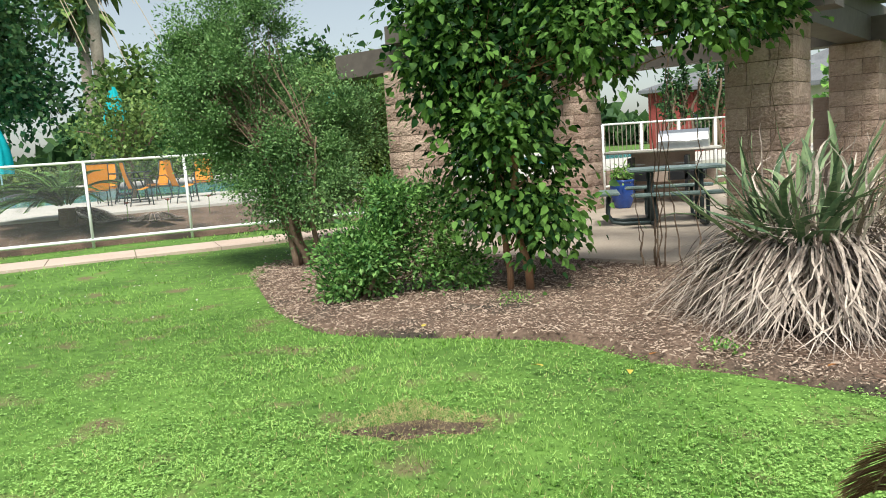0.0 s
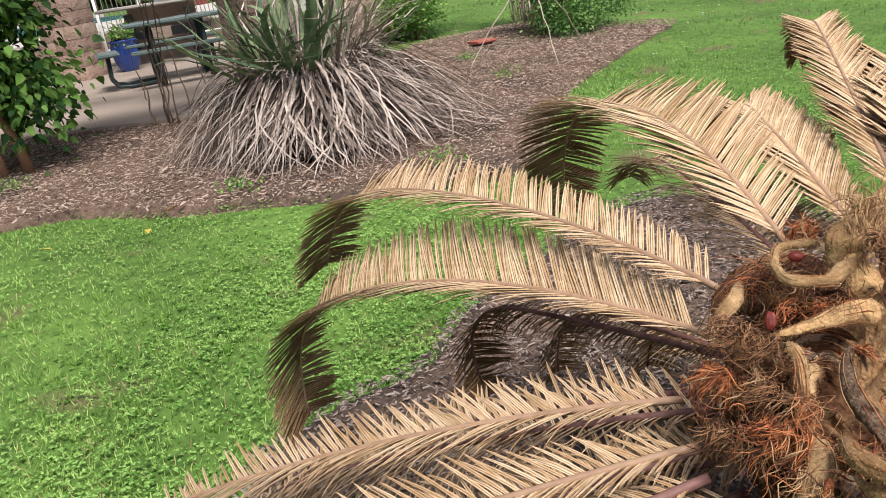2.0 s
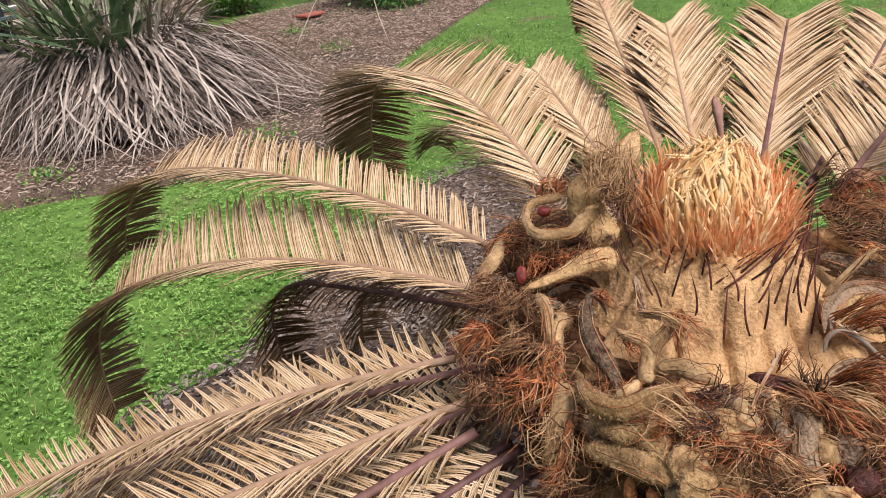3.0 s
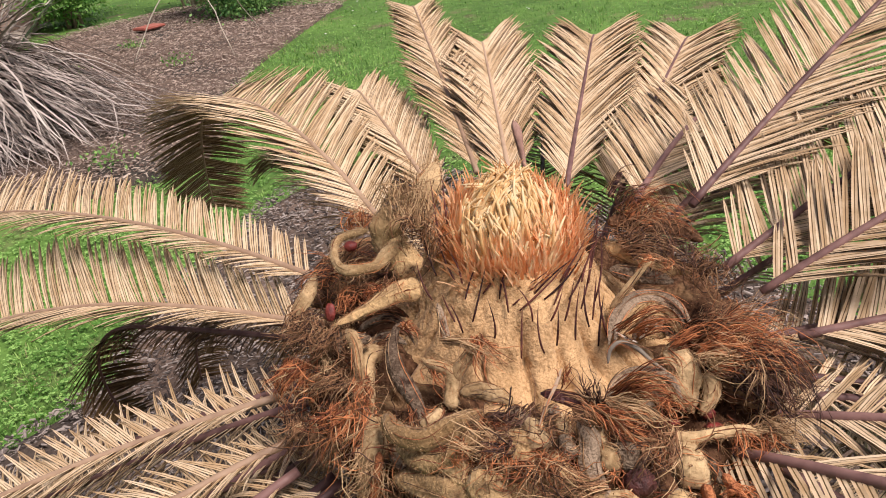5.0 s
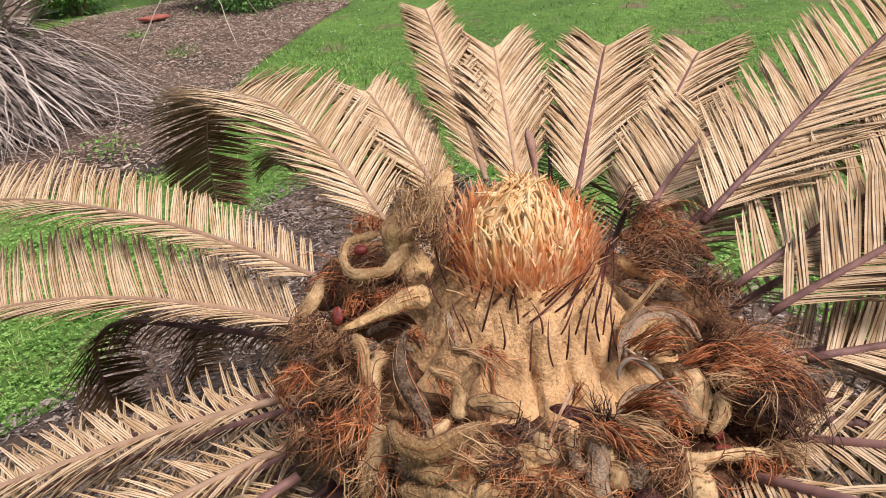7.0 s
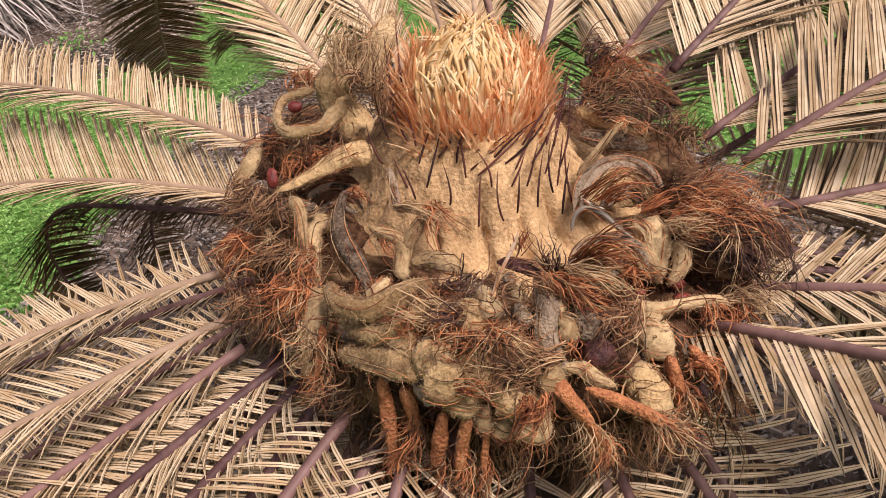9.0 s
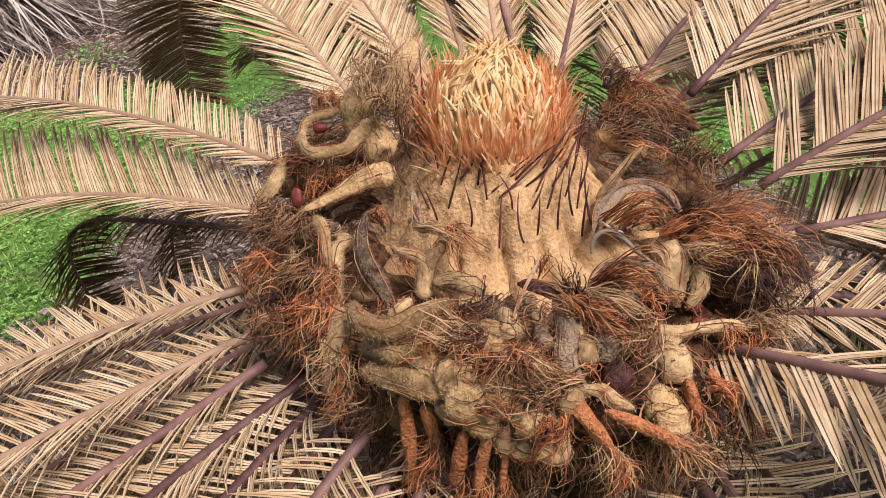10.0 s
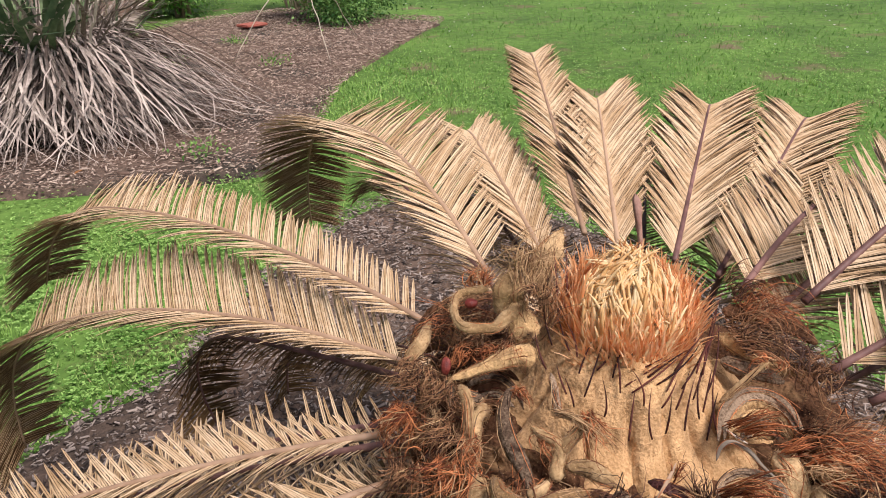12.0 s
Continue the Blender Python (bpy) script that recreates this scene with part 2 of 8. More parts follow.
MILK_GLASS = material("lamp_glass", (0.74, 0.74, 0.70), (0.82, 0.82, 0.79), 4.0, 0.3, 0)

OLIVE_FELT = material("olive_tan_felt", (0.22, 0.13, 0.058), (0.62, 0.405, 0.195), 44.0, 1.0, 0.8, 8, 0.6, spots=((0.10, 0.055, 0.028), 44.0, 0.57, 0.70), bump_distance=0.0025, spec=0.05, sheen=0.1)

FIBRE_DARKTUFT = material("dark_brown_strand", (0.022, 0.010, 0.008), (0.15, 0.07, 0.045), 30.0, 0.7, 0, 6, 0.9, True)
FIBRE_TAN = material("tan_fibre", (0.20, 0.105, 0.048), (0.56, 0.36, 0.19), 30.0, 0.85, 0, 6, 1.0, True)
FUZZ = material("felt_hair", (0.30, 0.17, 0.08), (0.62, 0.41, 0.21), 30.0, 1.0, 0, 6, 0.9, True, 0.2, spec=0.05)

# ---- mesh helpers ----
rng = np.random.default_rng(7)


class Geo:
    """Gathers vertices and faces of one mesh."""

    def __init__(self):
        self.v, self.f, self.m, self.n = [], [], [], 0

    def add(self, verts, faces, slot=0):
        verts = np.asarray(verts, float)
        self.v.append(verts)
        self.f.extend([tuple(int(i) + self.n for i in q) for q in faces])
        self.m.extend([slot] * len(faces))
        self.n += len(verts)
        return self

    def tube(self, path, radii, sides=6, slot=0, cap=True, lump=0.0, grain=60.0):
        path = np.asarray(path, float)
        k = len(path)
        radii = np.broadcast_to(np.asarray(radii, float), (k,))
        tan = np.gradient(path, axis=0)
        tan /= np.linalg.norm(tan, axis=1)[:, None] + 1e-12
        ref = np.array([0.31, 0.17, 0.93]) if abs(tan[0, 2]) < 0.9 else np.array([0.95, 0.2, 0.1])
        a = np.cross(tan, ref)
        a /= np.linalg.norm(a, axis=1)[:, None] + 1e-12
        b = np.cross(tan, a)
        ang = np.linspace(0, 2 * math.pi, sides, endpoint=False)
        ring = a[:, None] * np.cos(ang)[None, :, None] + b[:, None] * np.sin(ang)[None, :, None]
        verts = (path[:, None] + ring * radii[:, None, None]).reshape(-1, 3)
        if lump:
            away = ring.reshape(-1, 3) * np.repeat(radii, sides)[:, None]
            verts = verts + away * (lump * np.array([noise.noise(Vector(p * grain)) + 0.6 * noise.noise(Vector(p * grain * 2.6)) for p in verts]))[:, None]
        faces = [(i * sides + j, i * sides + (j + 1) % sides, (i + 1) * sides + (j + 1) % sides, (i + 1) * sides + j) for i in range(k - 1) for j in range(sides)]
        if cap:
            faces += [tuple(range(sides))[::-1], tuple((k - 1) * sides + j for j in range(sides))]
        return self.add(verts, faces, slot)

    def box(self, lo, hi, m=None, slot=0):
        (x0, y0, z0), (x1, y1, z1) = lo, hi
        v = np.array([(x, y, z) for z in (z0, z1) for x, y in ((x0, y0), (x1, y0), (x1, y1), (x0, y1))], float)
        if m is not None:
            v = np.array([m @ Vector(p) for p in v])
        return self.add(v, [(3, 2, 1, 0), (4, 5, 6, 7), (0, 1, 5, 4), (1, 2, 6, 5), (2, 3, 7, 6), (3, 0, 4, 7)], slot)

    def ribbon(self, path, side, widths, fold=0.0, slot=0):
        """A folded strip along path; side: unit vectors across; fold: how deep its middle lies under its edges."""
        path, side = np.asarray(path, float), np.asarray(side, float)
        k = len(path)
        side = np.broadcast_to(side, (k, 3))
        w = np.broadcast_to(np.asarray(widths, float), (k,))[:, None] / 2
        tan = np.gradient(path, axis=0)
        tan /= np.linalg.norm(tan, axis=1)[:, None] + 1e-12
        up = np.cross(tan, side)
        verts = np.concatenate([path - side * w + up * w * fold, path, path + side * w + up * w * fold])
        faces = []
        for i in range(k - 1):
            faces += [(i, i + 1, k + i + 1, k + i), (k + i, k + i + 1, 2 * k + i + 1, 2 * k + i)]
        return self.add(verts, faces, slot)

    def mesh(self, name, mats, smooth=True):
        me = bpy.data.meshes.new(name)
        me.from_pydata(np.concatenate(self.v).tolist(), [], self.f)
        for m in mats if isinstance(mats, (list, tuple)) else [mats]:
            me.materials.append(m)
        if len(me.materials) > 1:
            me.polygons.foreach_set("material_index", self.m)
        if smooth:
            me.polygons.foreach_set("use_smooth", [True] * len(me.polygons))
        me.update()
        return me


def fast_mesh(name, verts, tris, mat, smooth=False):
    """One mesh from big arrays of vertices and triangles."""
    me = bpy.data.meshes.new(name)
    n, t = len(verts), len(tris)
    me.vertices.add(n)
    me.vertices.foreach_set("co", np.ascontiguousarray(verts, np.float32).ravel())
    me.loops.add(3 * t)
    me.loops.foreach_set("vertex_index", np.ascontiguousarray(tris, np.int32).ravel())
    me.polygons.add(t)
    me.polygons.foreach_set("loop_start", np.arange(0, 3 * t, 3, dtype=np.int32))
    me.polygons.foreach_set("loop_total", np.full(t, 3, np.int32))
    if smooth:
        me.polygons.foreach_set("use_smooth", np.ones(t, bool))
    me.materials.append(mat)
    me.update(calc_edges=True)
    me.validate()
    return me


def put(name, me, parent=None, label="", category="", group="", kind=""):
    ob = new(name, me)
    if parent is not None:
        ob.parent = parent
    return tagged(ob, label, category, group, kind)


def empty(name, at, label, category, group=""):
    ob = new(name)
    ob.location = at
    return tagged(ob, label, category, group)


def unit(a):
    a = np.asarray(a, float)
    return a / (np.linalg.norm(a, axis=-1, keepdims=True) + 1e-12)


def inside(poly, x, y):
    """Which of the points lie in the polygon."""
    hit = np.zeros(len(x), bool)
    p = np.asarray(poly, float)
    q = np.roll(p, -1, 0)
    for (ax, ay), (bx, by) in zip(p, q):
        cross = ((ay > y) != (by > y)) & (x < (bx - ax) * (y - ay) / (by - ay + 1e-12) + ax)
        hit ^= cross
    return hit


def smooth_outline(points, steps=5):
    """A closed rounded outline through corners given by hand."""
    p = np.asarray(points, float)
    out = []
    n = len(p)
    for i in range(n):
        a, b, c, d = p[i - 1], p[i], p[(i + 1) % n], p[(i + 2) % n]
        for k in range(steps):
            t = k / steps
            out.append(0.5 * (2 * b + (c - a) * t + (2 * a - 5 * b + 4 * c - d) * t * t + (3 * b - a - 3 * c + d) * t ** 3))
    return np.array(out)


# leaf templates: along, across, up
BROAD = (np.array([(0, 0, 0), (0.22, 0.46, 0.05), (0.22, -0.46, 0.05), (0.30, 0, -0.03), (0.6, 0.36, 0.02), (0.6, -0.36, 0.02), (0.62, 0, -0.05), (1, 0, -0.14)]),
         np.array([(0, 3, 1), (0, 2, 3), (1, 3, 6), (1, 6, 4), (2, 6, 3), (2, 5, 6), (4, 6, 7), (6, 5, 7)]))
SMALL = (np.array([(0, 0, 0), (0.45, 0.5, 0.06), (0.45, -0.5, 0.06), (1, 0, -0.05)]), np.array([(0, 2, 1), (1, 2, 3)]))
BLADE = (np.array([(0, 0.5, 0), (0, -0.5, 0), (0.55, 0.35, 0.06), (0.55, -0.35, 0.06), (1, 0, 0.30)]), np.array([(0, 1, 3), (0, 3, 2), (2, 3, 4)]))
CHIPT = (np.array([(0, 0.4, 0), (0, -0.5, 0), (1, 0.5, 0.02), (1, -0.35, -0.02), (0.1, 0.35, 0.12), (0.1, -0.4, 0.12), (0.9, 0.4, 0.14), (0.95, -0.3, 0.1)]),
         np.array([(4, 5, 7), (4, 7, 6), (0, 4, 6), (0, 6, 2), (1, 3, 7), (1, 7, 5)]))


def scatter(template, at, along, up, length, width):
    """Arrays of one leaf shape at many places. Returns vertices and triangles."""
    tv, tf = template
    along = unit(along)
    side = unit(np.cross(up, along))
    nup = np.cross(along, side)
    n = len(at)
    length, width = np.broadcast_to(length, (n,)), np.broadcast_to(width, (n,))
    v = at[:, None] + tv[None, :, 0, None] * along[:, None] * length[:, None, None] + tv[None, :, 1, None] * side[:, None] * width[:, None, None] + tv[None, :, 2, None] * nup[:, None] * length[:, None, None]
    t = tf[None] + (np.arange(n) * len(tv))[:, None, None]
    return v.reshape(-1, 3), t.reshape(-1, 3)


def curved(a, b, sag=0.0, steps=8, wobble=0.0, r=None):
    """A path from a to b that sags by that much in its middle."""
    t = np.linspace(0, 1, steps)[:, None]
    p = np.asarray(a, float) * (1 - t) + np.asarray(b, float) * t
    p[:, 2] -= (4 * t * (1 - t))[:, 0] * sag
    if wobble and r is not None:
        off = r.normal(0, wobble, (steps, 3)) * (4 * t * (1 - t)) ** 0.5
        p += off
    return p

# ---- ground ----
BED = smooth_outline([(-2.45, 8.5), (-1.94, 7.09), (-1.49, 6.04), (-1.1, 5.5), (-0.49, 5.24), (0.11, 5.13), (0.68, 4.93), (1.07, 4.4), (1.45, 4.08), (1.86, 3.72), (2.5, 3.3), (2.98, 3.36),
                      (3.6, 3.95), (4.44, 4.68), (5.5, 5.35), (6.9, 6.05), (7.56, 6.5), (7.3, 7.6), (7.2, 9.2), (5.6, 9.2), (4.3, 8.2), (3.4, 7.0), (1.96, 7.9), (0.6, 8.9), (-0.8, 9.9), (-2.2, 9.5)])
SAGO_BED = smooth_outline([(0.15, 0.8), (0.5, 1.6), (0.84, 1.86), (1.24, 1.88), (1.55, 2.1), (2.15, 2.31), (2.55, 2.44), (2.95, 2.25), (2.95, 1.4), (2.6, 0.5), (2.2, -0.4), (1.5, -0.9), (0.7, -0.8), (0.2, -0.2)])
SPOT = smooth_outline([(-0.62, 3.48), (-0.3, 3.3), (0.08, 3.36), (0.14, 3.56), (-0.05, 3.7), (-0.28, 3.92), (-0.5, 3.72)])
DIRT_PATCH = smooth_outline([(-0.6, 3.5), (-0.42, 3.42), (-0.3, 3.35), (-0.1, 3.40), (0.06, 3.38), (0.11, 3.5), (-0.05, 3.53), (-0.16, 3.6), (-0.4, 3.55)])
U, V = np.array([0.804, -0.595]), np.array([0.595, 0.804])
CORNER = np.array([2.485, 7.30])


def pav(u, v, z=0.0):
    """A place in the pavilion's own axes: along its front, into it, up."""
    p = CORNER + u * U + v * V
    return np.array([p[0], p[1], z])


SLAB = [pav(-5.3, -0.28)[:2], pav(0.8, -0.28)[:2], pav(0.8, 9.5)[:2], pav(-5.3, 9.5)[:2]]
WALK_DIR = unit(np.array([0.9, 0.43]))
WALK_N = np.array([-WALK_DIR[1], WALK_DIR[0]])
WALK0 = np.array([-5.0, 10.75])


def on_walk(x, y, lo=0.0, hi=0.95):
    d = (x - WALK0[0]) * WALK_N[0] + (y - WALK0[1]) * WALK_N[1]
    s = (x - WALK0[0]) * WALK_DIR[0] + (y - WALK0[1]) * WALK_DIR[1]
    return (d > lo) & (d < hi) & (s < 3.6)


def inset(outline, d):
    """The same outline drawn in by a distance."""
    t = unit(np.roll(outline, -1, 0) - np.roll(outline, 1, 0))
    n = np.column_stack([-t[:, 1], t[:, 0]])
    area = np.sum(outline[:, 0] * np.roll(outline[:, 1], -1) - np.roll(outline[:, 0], -1) * outline[:, 1])
    return outline + n * (d if area > 0 else -d)


def ground_z(x, y):
    n = np.exp(-((x - 2) ** 2 + (y - 5) ** 2) / 300)
    return n * (0.012 * np.sin(x * 1.7 + 0.4 * y) + 0.010 * np.sin(y * 2.3 - x * 0.6)) - 0.03


# one sheet to the horizon, finer near the plants, slightly uneven
coords = np.unique(np.concatenate([np.linspace(-12, 22, 120), np.array([-1500, -500, -150, -60, -30, 40, 70, 160, 500, 1500])]))
gx, gy = np.meshgrid(coords, coords + 2.0, indexing="ij")
gz = ground_z(gx, gy)
k = len(coords)
g = Geo()
g.add(np.stack([gx, gy, gz], -1).reshape(-1, 3), [(i * k + j, (i + 1) * k + j, (i + 1) * k + j + 1, i * k + j + 1) for i in range(k - 1) for j in range(k - 1)])
ground = put("ground", g.mesh("ground", LAWN), label="green lawn of mixed grass and clover", category="lawn", kind="structure")


def bed_mesh(outline, lift, mound, seed, low=False):
    """A bed filled inside its outline: low at its rim, gently mounded and lumpy."""
    r = np.random.default_rng(seed)
    c = outline.mean(0)
    rings = 26
    g = Geo()
    verts = []
    for q in range(rings + 1):
        f = 1 - q / rings
        p = c + (outline - c) * f
        edge = min(1.0, q / 3)
        z = lift + edge * mound * (0.6 + 0.4 * np.sin(p[:, 0] * 2.1) * np.sin(p[:, 1] * 1.8)) + edge * r.normal(0, 0.006, len(p))
        if low:
            z = ground_z(p[:, 0], p[:, 1]) + 0.004 + 0.002 * edge + edge * r.normal(0, 0.003, len(p))
        if q == 0:
            z = np.full(len(p), -0.06)
        verts.append(np.column_stack([p, z]))
    n = len(outline)
    faces = [(q * n + i, q * n + (i + 1) % n, (q + 1) * n + (i + 1) % n, (q + 1) * n + i) for q in range(rings) for i in range(n)]
    g.add(np.concatenate(verts), faces)
    return g


bed = put("mulch_bed", bed_mesh(BED, 0.0, 0.035, 1).mesh("mulch_bed", MULCH), label="brown wood mulch bed with a curved edge", category="mulch bed", kind="structure")
sago_bed = put("mulch_bed", bed_mesh(SAGO_BED, 0.0, 0.04, 2).mesh("sago_bed", MULCH), label="grey-brown mulch bed round the dead palm", category="mulch bed", kind="structure")
put("bare_patch", bed_mesh(DIRT_PATCH, 0, 0, 3, True).mesh("bare_patch", DIRT), label="bare patch of dark earth in the lawn", category="dirt", kind="structure")


def chips(outline, count, seed, lift):
    """Loose wood chips strewn over a bed."""
    r = np.random.default_rng(seed)
    lo, hi = outline.min(0), outline.max(0)
    p = r.uniform(lo, hi, (count * 3, 2))
    p = p[inside(outline, p[:, 0], p[:, 1])][:count]
    n = len(p)
    z = lift + 0.035 * (0.6 + 0.4 * np.sin(p[:, 0] * 2.1) * np.sin(p[:, 1] * 1.8)) + r.uniform(-0.004, 0.012, n)
    if outline is SPOT:
        z = ground_z(p[:, 0], p[:, 1]) + r.uniform(0.002, 0.008, n)
    a = r.uniform(0, 2 * math.pi, n)
    along = np.column_stack([np.cos(a), np.sin(a), r.normal(0, 0.22, n)])
    up = unit(np.column_stack([r.normal(0, 0.35, n), r.normal(0, 0.35, n), np.ones(n)]))
    ln = (r.gamma(2.3, 0.0055, n) + 0.007) * (0.8 if outline is SAGO_BED else 1.0)
    return scatter(CHIPT, np.column_stack([p, z]), along, up, ln, ln * r.uniform(0.12, 0.36, n))


for ol, cnt, sd, par, lab in ((BED, 90000, 11, bed, "shredded wood chips"), (SAGO_BED, 52000, 12, sago_bed, "greyed wood chips")):
    put("wood_chips", fast_mesh("wood_chips", *chips(ol, cnt, sd, 0.004), CHIP if ol is BED else CHIP_GREY), par, lab, kind="stuff")

# ---- lawn blades ----


def lawn_points(count, seed, rmin, rmax):
    r = np.random.default_rng(seed)
    rad = np.exp(r.uniform(math.log(rmin), math.log(rmax), count))
    ang = r.uniform(radians(-42), radians(138), count)
    x, y = 0.5 + rad * np.cos(ang), rad * np.sin(ang) - 0.2
    rag = 0.04 * np.sin(x * 23) * np.sin(y * 19)
    ok = ~inside(inset(BED, 0.12), x + rag, y + rag) & ~inside(inset(SAGO_BED, 0.06), x + rag, y + rag) & ~inside(SLAB, x, y) & ~on_walk(x, y, -0.02, 0.97)
    bare = (inside(SPOT, x, y) & (r.random(count) < 0.45)) | (inside(DIRT_PATCH, x, y) & (r.random(count) < 0.55 + 0.3 * np.sin(x * 19) * np.sin(y * 23)))
    thin = (np.sin(x * 2.9 + 1.3 * np.sin(y * 1.7)) * np.sin(y * 3.1 + 1.1 * np.sin(x * 2.3)) > 0.55) & (r.random(count) < 0.5)
    edge = np.min(np.hypot(x[:, None] - SAGO_BED[None, ::3, 0], y[:, None] - SAGO_BED[None, ::3, 1]), axis=1) if count < 450000 else 1.0
    ok &= ~bare & ~thin & ~((edge < 0.5) & (r.random(count) < 0.25))
    return x[ok], y[ok], rad[ok], r


def tufts(name, mat, template, count, seed, rmin, rmax, hmin, hmax, wide, lean, label):
    x, y, rad, r = lawn_points(count, seed, rmin, rmax)
    n = len(x)
    a = r.uniform(0, 2 * math.pi, n)
    along = np.column_stack([np.cos(a) * lean, np.sin(a) * lean, np.ones(n) * r.uniform(0.4, 1.2, n)])
    up = np.column_stack([-np.cos(a), -np.sin(a), np.full(n, 0.3)])
    patch = 0.75 + 0.25 * np.sin(x * 1.3 + np.sin(y)) * np.sin(y * 1.1)
    length = r.uniform(hmin, hmax, n) * patch * (1 + 0.02 * rad)
    at = np.column_stack([x, y, ground_z(x, y) - 0.002])
    w = length * wide * (1 + 0.10 * rad)
    deep = r.random(n) < np.clip((x - 0.6 * y - 0.5) / 2.6, 0, 1)
    if mat in (GRASS, GRASS_FAR) and deep.any():
        put(name, fast_mesh(name, *scatter(template, at[deep], along[deep], up[deep], length[deep], w[deep]), GRASS_DEEP), ground, "deep green grass beyond the beds", kind="stuff")
        at, along, up, length, w = at[~deep], along[~deep], up[~deep], length[~deep], w[~deep]
    return put(name, fast_mesh(name, *scatter(template, at, along, up, length, w), mat), ground, label, kind="stuff")


tufts("grass_blades", GRASS, BLADE, 400000, 21, 0.8, 9.0, 0.010, 0.034, 0.11, 1.2, "short green grass blades")
tufts("grass_blades", GRASS_FAR, BLADE, 100000, 22, 5.0, 34.0, 0.028, 0.055, 0.12, 1.3, "short green grass blades farther off")
tufts("dry_grass", DRYGRASS, BLADE, 30000, 23, 0.7, 9.0, 0.025, 0.05, 0.06, 1.3, "dry straw-coloured grass blades")


# upright tussocks of longer blades
x, y, rad, r = lawn_points(2600, 26, 1.0, 7.0)
keep = np.sin(x * 2.3 + y) * np.sin(y * 1.9 - x) > r.normal(0.1, 0.35, len(x))
cx, cy = np.repeat(x[keep], 16), np.repeat(y[keep], 16)
n = len(cx)
a, spread = r.uniform(0, 6.28, n), np.repeat(r.uniform(0.012, 0.045, keep.sum()), 16)
px, py = cx + np.cos(a) * spread * r.random(n), cy + np.sin(a) * spread * r.random(n)
v, t = scatter(BLADE, np.column_stack([px, py, ground_z(px, py) - 0.002]), np.column_stack([np.cos(a) * 0.5, np.sin(a) * 0.5, r.uniform(0.5, 1.2, n)]), np.column_stack([-np.cos(a), -np.sin(a), np.full(n, 0.4)]), r.uniform(0.025, 0.065, n), r.uniform(0.0022, 0.0042, n))
put("grass_blades", fast_mesh("grass_blades", v, t, GRASS_FAR), ground, "upright tussocks of longer grass", kind="stuff")
r = np.random.default_rng(24)
p = r.uniform(SPOT.min(0), SPOT.max(0), (7000, 2))
p = p[inside(SPOT, p[:, 0], p[:, 1]) & (r.random(7000) < 0.35 + 0.5 * (p[:, 1] > 3.5))]
a = r.uniform(0, 6.28, len(p))
v, t = scatter(BLADE, np.column_stack([p, ground_z(p[:, 0], p[:, 1]) + 0.004]), np.column_stack([np.cos(a), np.sin(a), r.uniform(0.05, 0.5, len(p))]), np.column_stack([-np.cos(a) * 0.2, -np.sin(a) * 0.2, np.ones(len(p))]), r.uniform(0.012, 0.034, len(p)), 0.0022)
put("dry_grass", fast_mesh("dry_grass", v, t, DRYGRASS), ground, "thin dry grass round the bare patch", kind="stuff")


def clover(count, seed):
    x, y, rad, r = lawn_points(count, seed, 1.2, 8.0)
    keep = np.sin(x * 1.9 + 2 * np.sin(y * 0.8)) * np.sin(y * 1.4 + 0.5) > r.normal(-0.2, 0.6, len(x))
    x, y = x[keep], y[keep]
    n = len(x)
    vs, ts, off = [], [], 0
    h = ground_z(x, y) + r.uniform(0.008, 0.036, n)
    turn = r.uniform(0, 2 * math.pi, n)
    size = r.uniform(0.005, 0.0125, n)
    for k3 in range(3):
        a = turn + k3 * 2.094
        along = np.column_stack([np.cos(a), np.sin(a), r.normal(0.1, 0.25, n)])
        v, t = scatter(SMALL, np.column_stack([x, y, h]), along, np.tile((0, 0, 1.0), (n, 1)), size, size * 0.95)
        vs.append(v)
        ts.append(t + off)
        off += len(v)
    return np.concatenate(vs), np.concatenate(ts)


put("clover", fast_mesh("clover", *clover(210000, 31), CLOVER), ground, "low clover leaves among the grass", kind="stuff")
x, y, rad, r = lawn_points(700, 33, 7.0, 24.0)
fl = np.random.default_rng(34)
a = fl.uniform(0, 6.28, len(x))
fz = fl.uniform(0.03, 0.06, len(x))
vs, ts = [], []
for q in range(4):
    al = np.column_stack([np.cos(a + q * 1.57), np.sin(a + q * 1.57), np.full(len(x), 0.6)])
    v, t = scatter(SMALL, np.column_stack([x, y, fz]), al, np.tile((0, 0, 1.0), (len(x), 1)), 0.016, 0.014)
    ts.append(t + sum(len(w) for w in vs))
    vs.append(v)
put("clover_flowers", fast_mesh("clover_flowers", np.concatenate(vs), np.concatenate(ts), FLOWER), ground, "scattered white clover flowers", kind="stuff")

# ---- sidewalk ----
pavement = put("pavement", None, label="pinkish concrete garden path with joints", category="path", kind="structure")
for i in range(9):
    s0, s1 = -7.0 + i * 1.2, -7.0 + (i + 1) * 1.2 - 0.012
    g = Geo()
    p = [WALK0 + s0 * WALK_DIR, WALK0 + s1 * WALK_DIR, WALK0 + s1 * WALK_DIR + 0.95 * WALK_N, WALK0 + s0 * WALK_DIR + 0.95 * WALK_N]
    v = [(*q, -0.08) for q in p] + [(*q, 0.012) for q in p]
    g.add(v, [(4, 5, 6, 7), (0, 1, 5, 4), (1, 2, 6, 5), (2, 3, 7, 6), (3, 0, 4, 7)])
    put("paving_slab", g.mesh("paving_slab", PATH_CONCRETE, False), pavement)

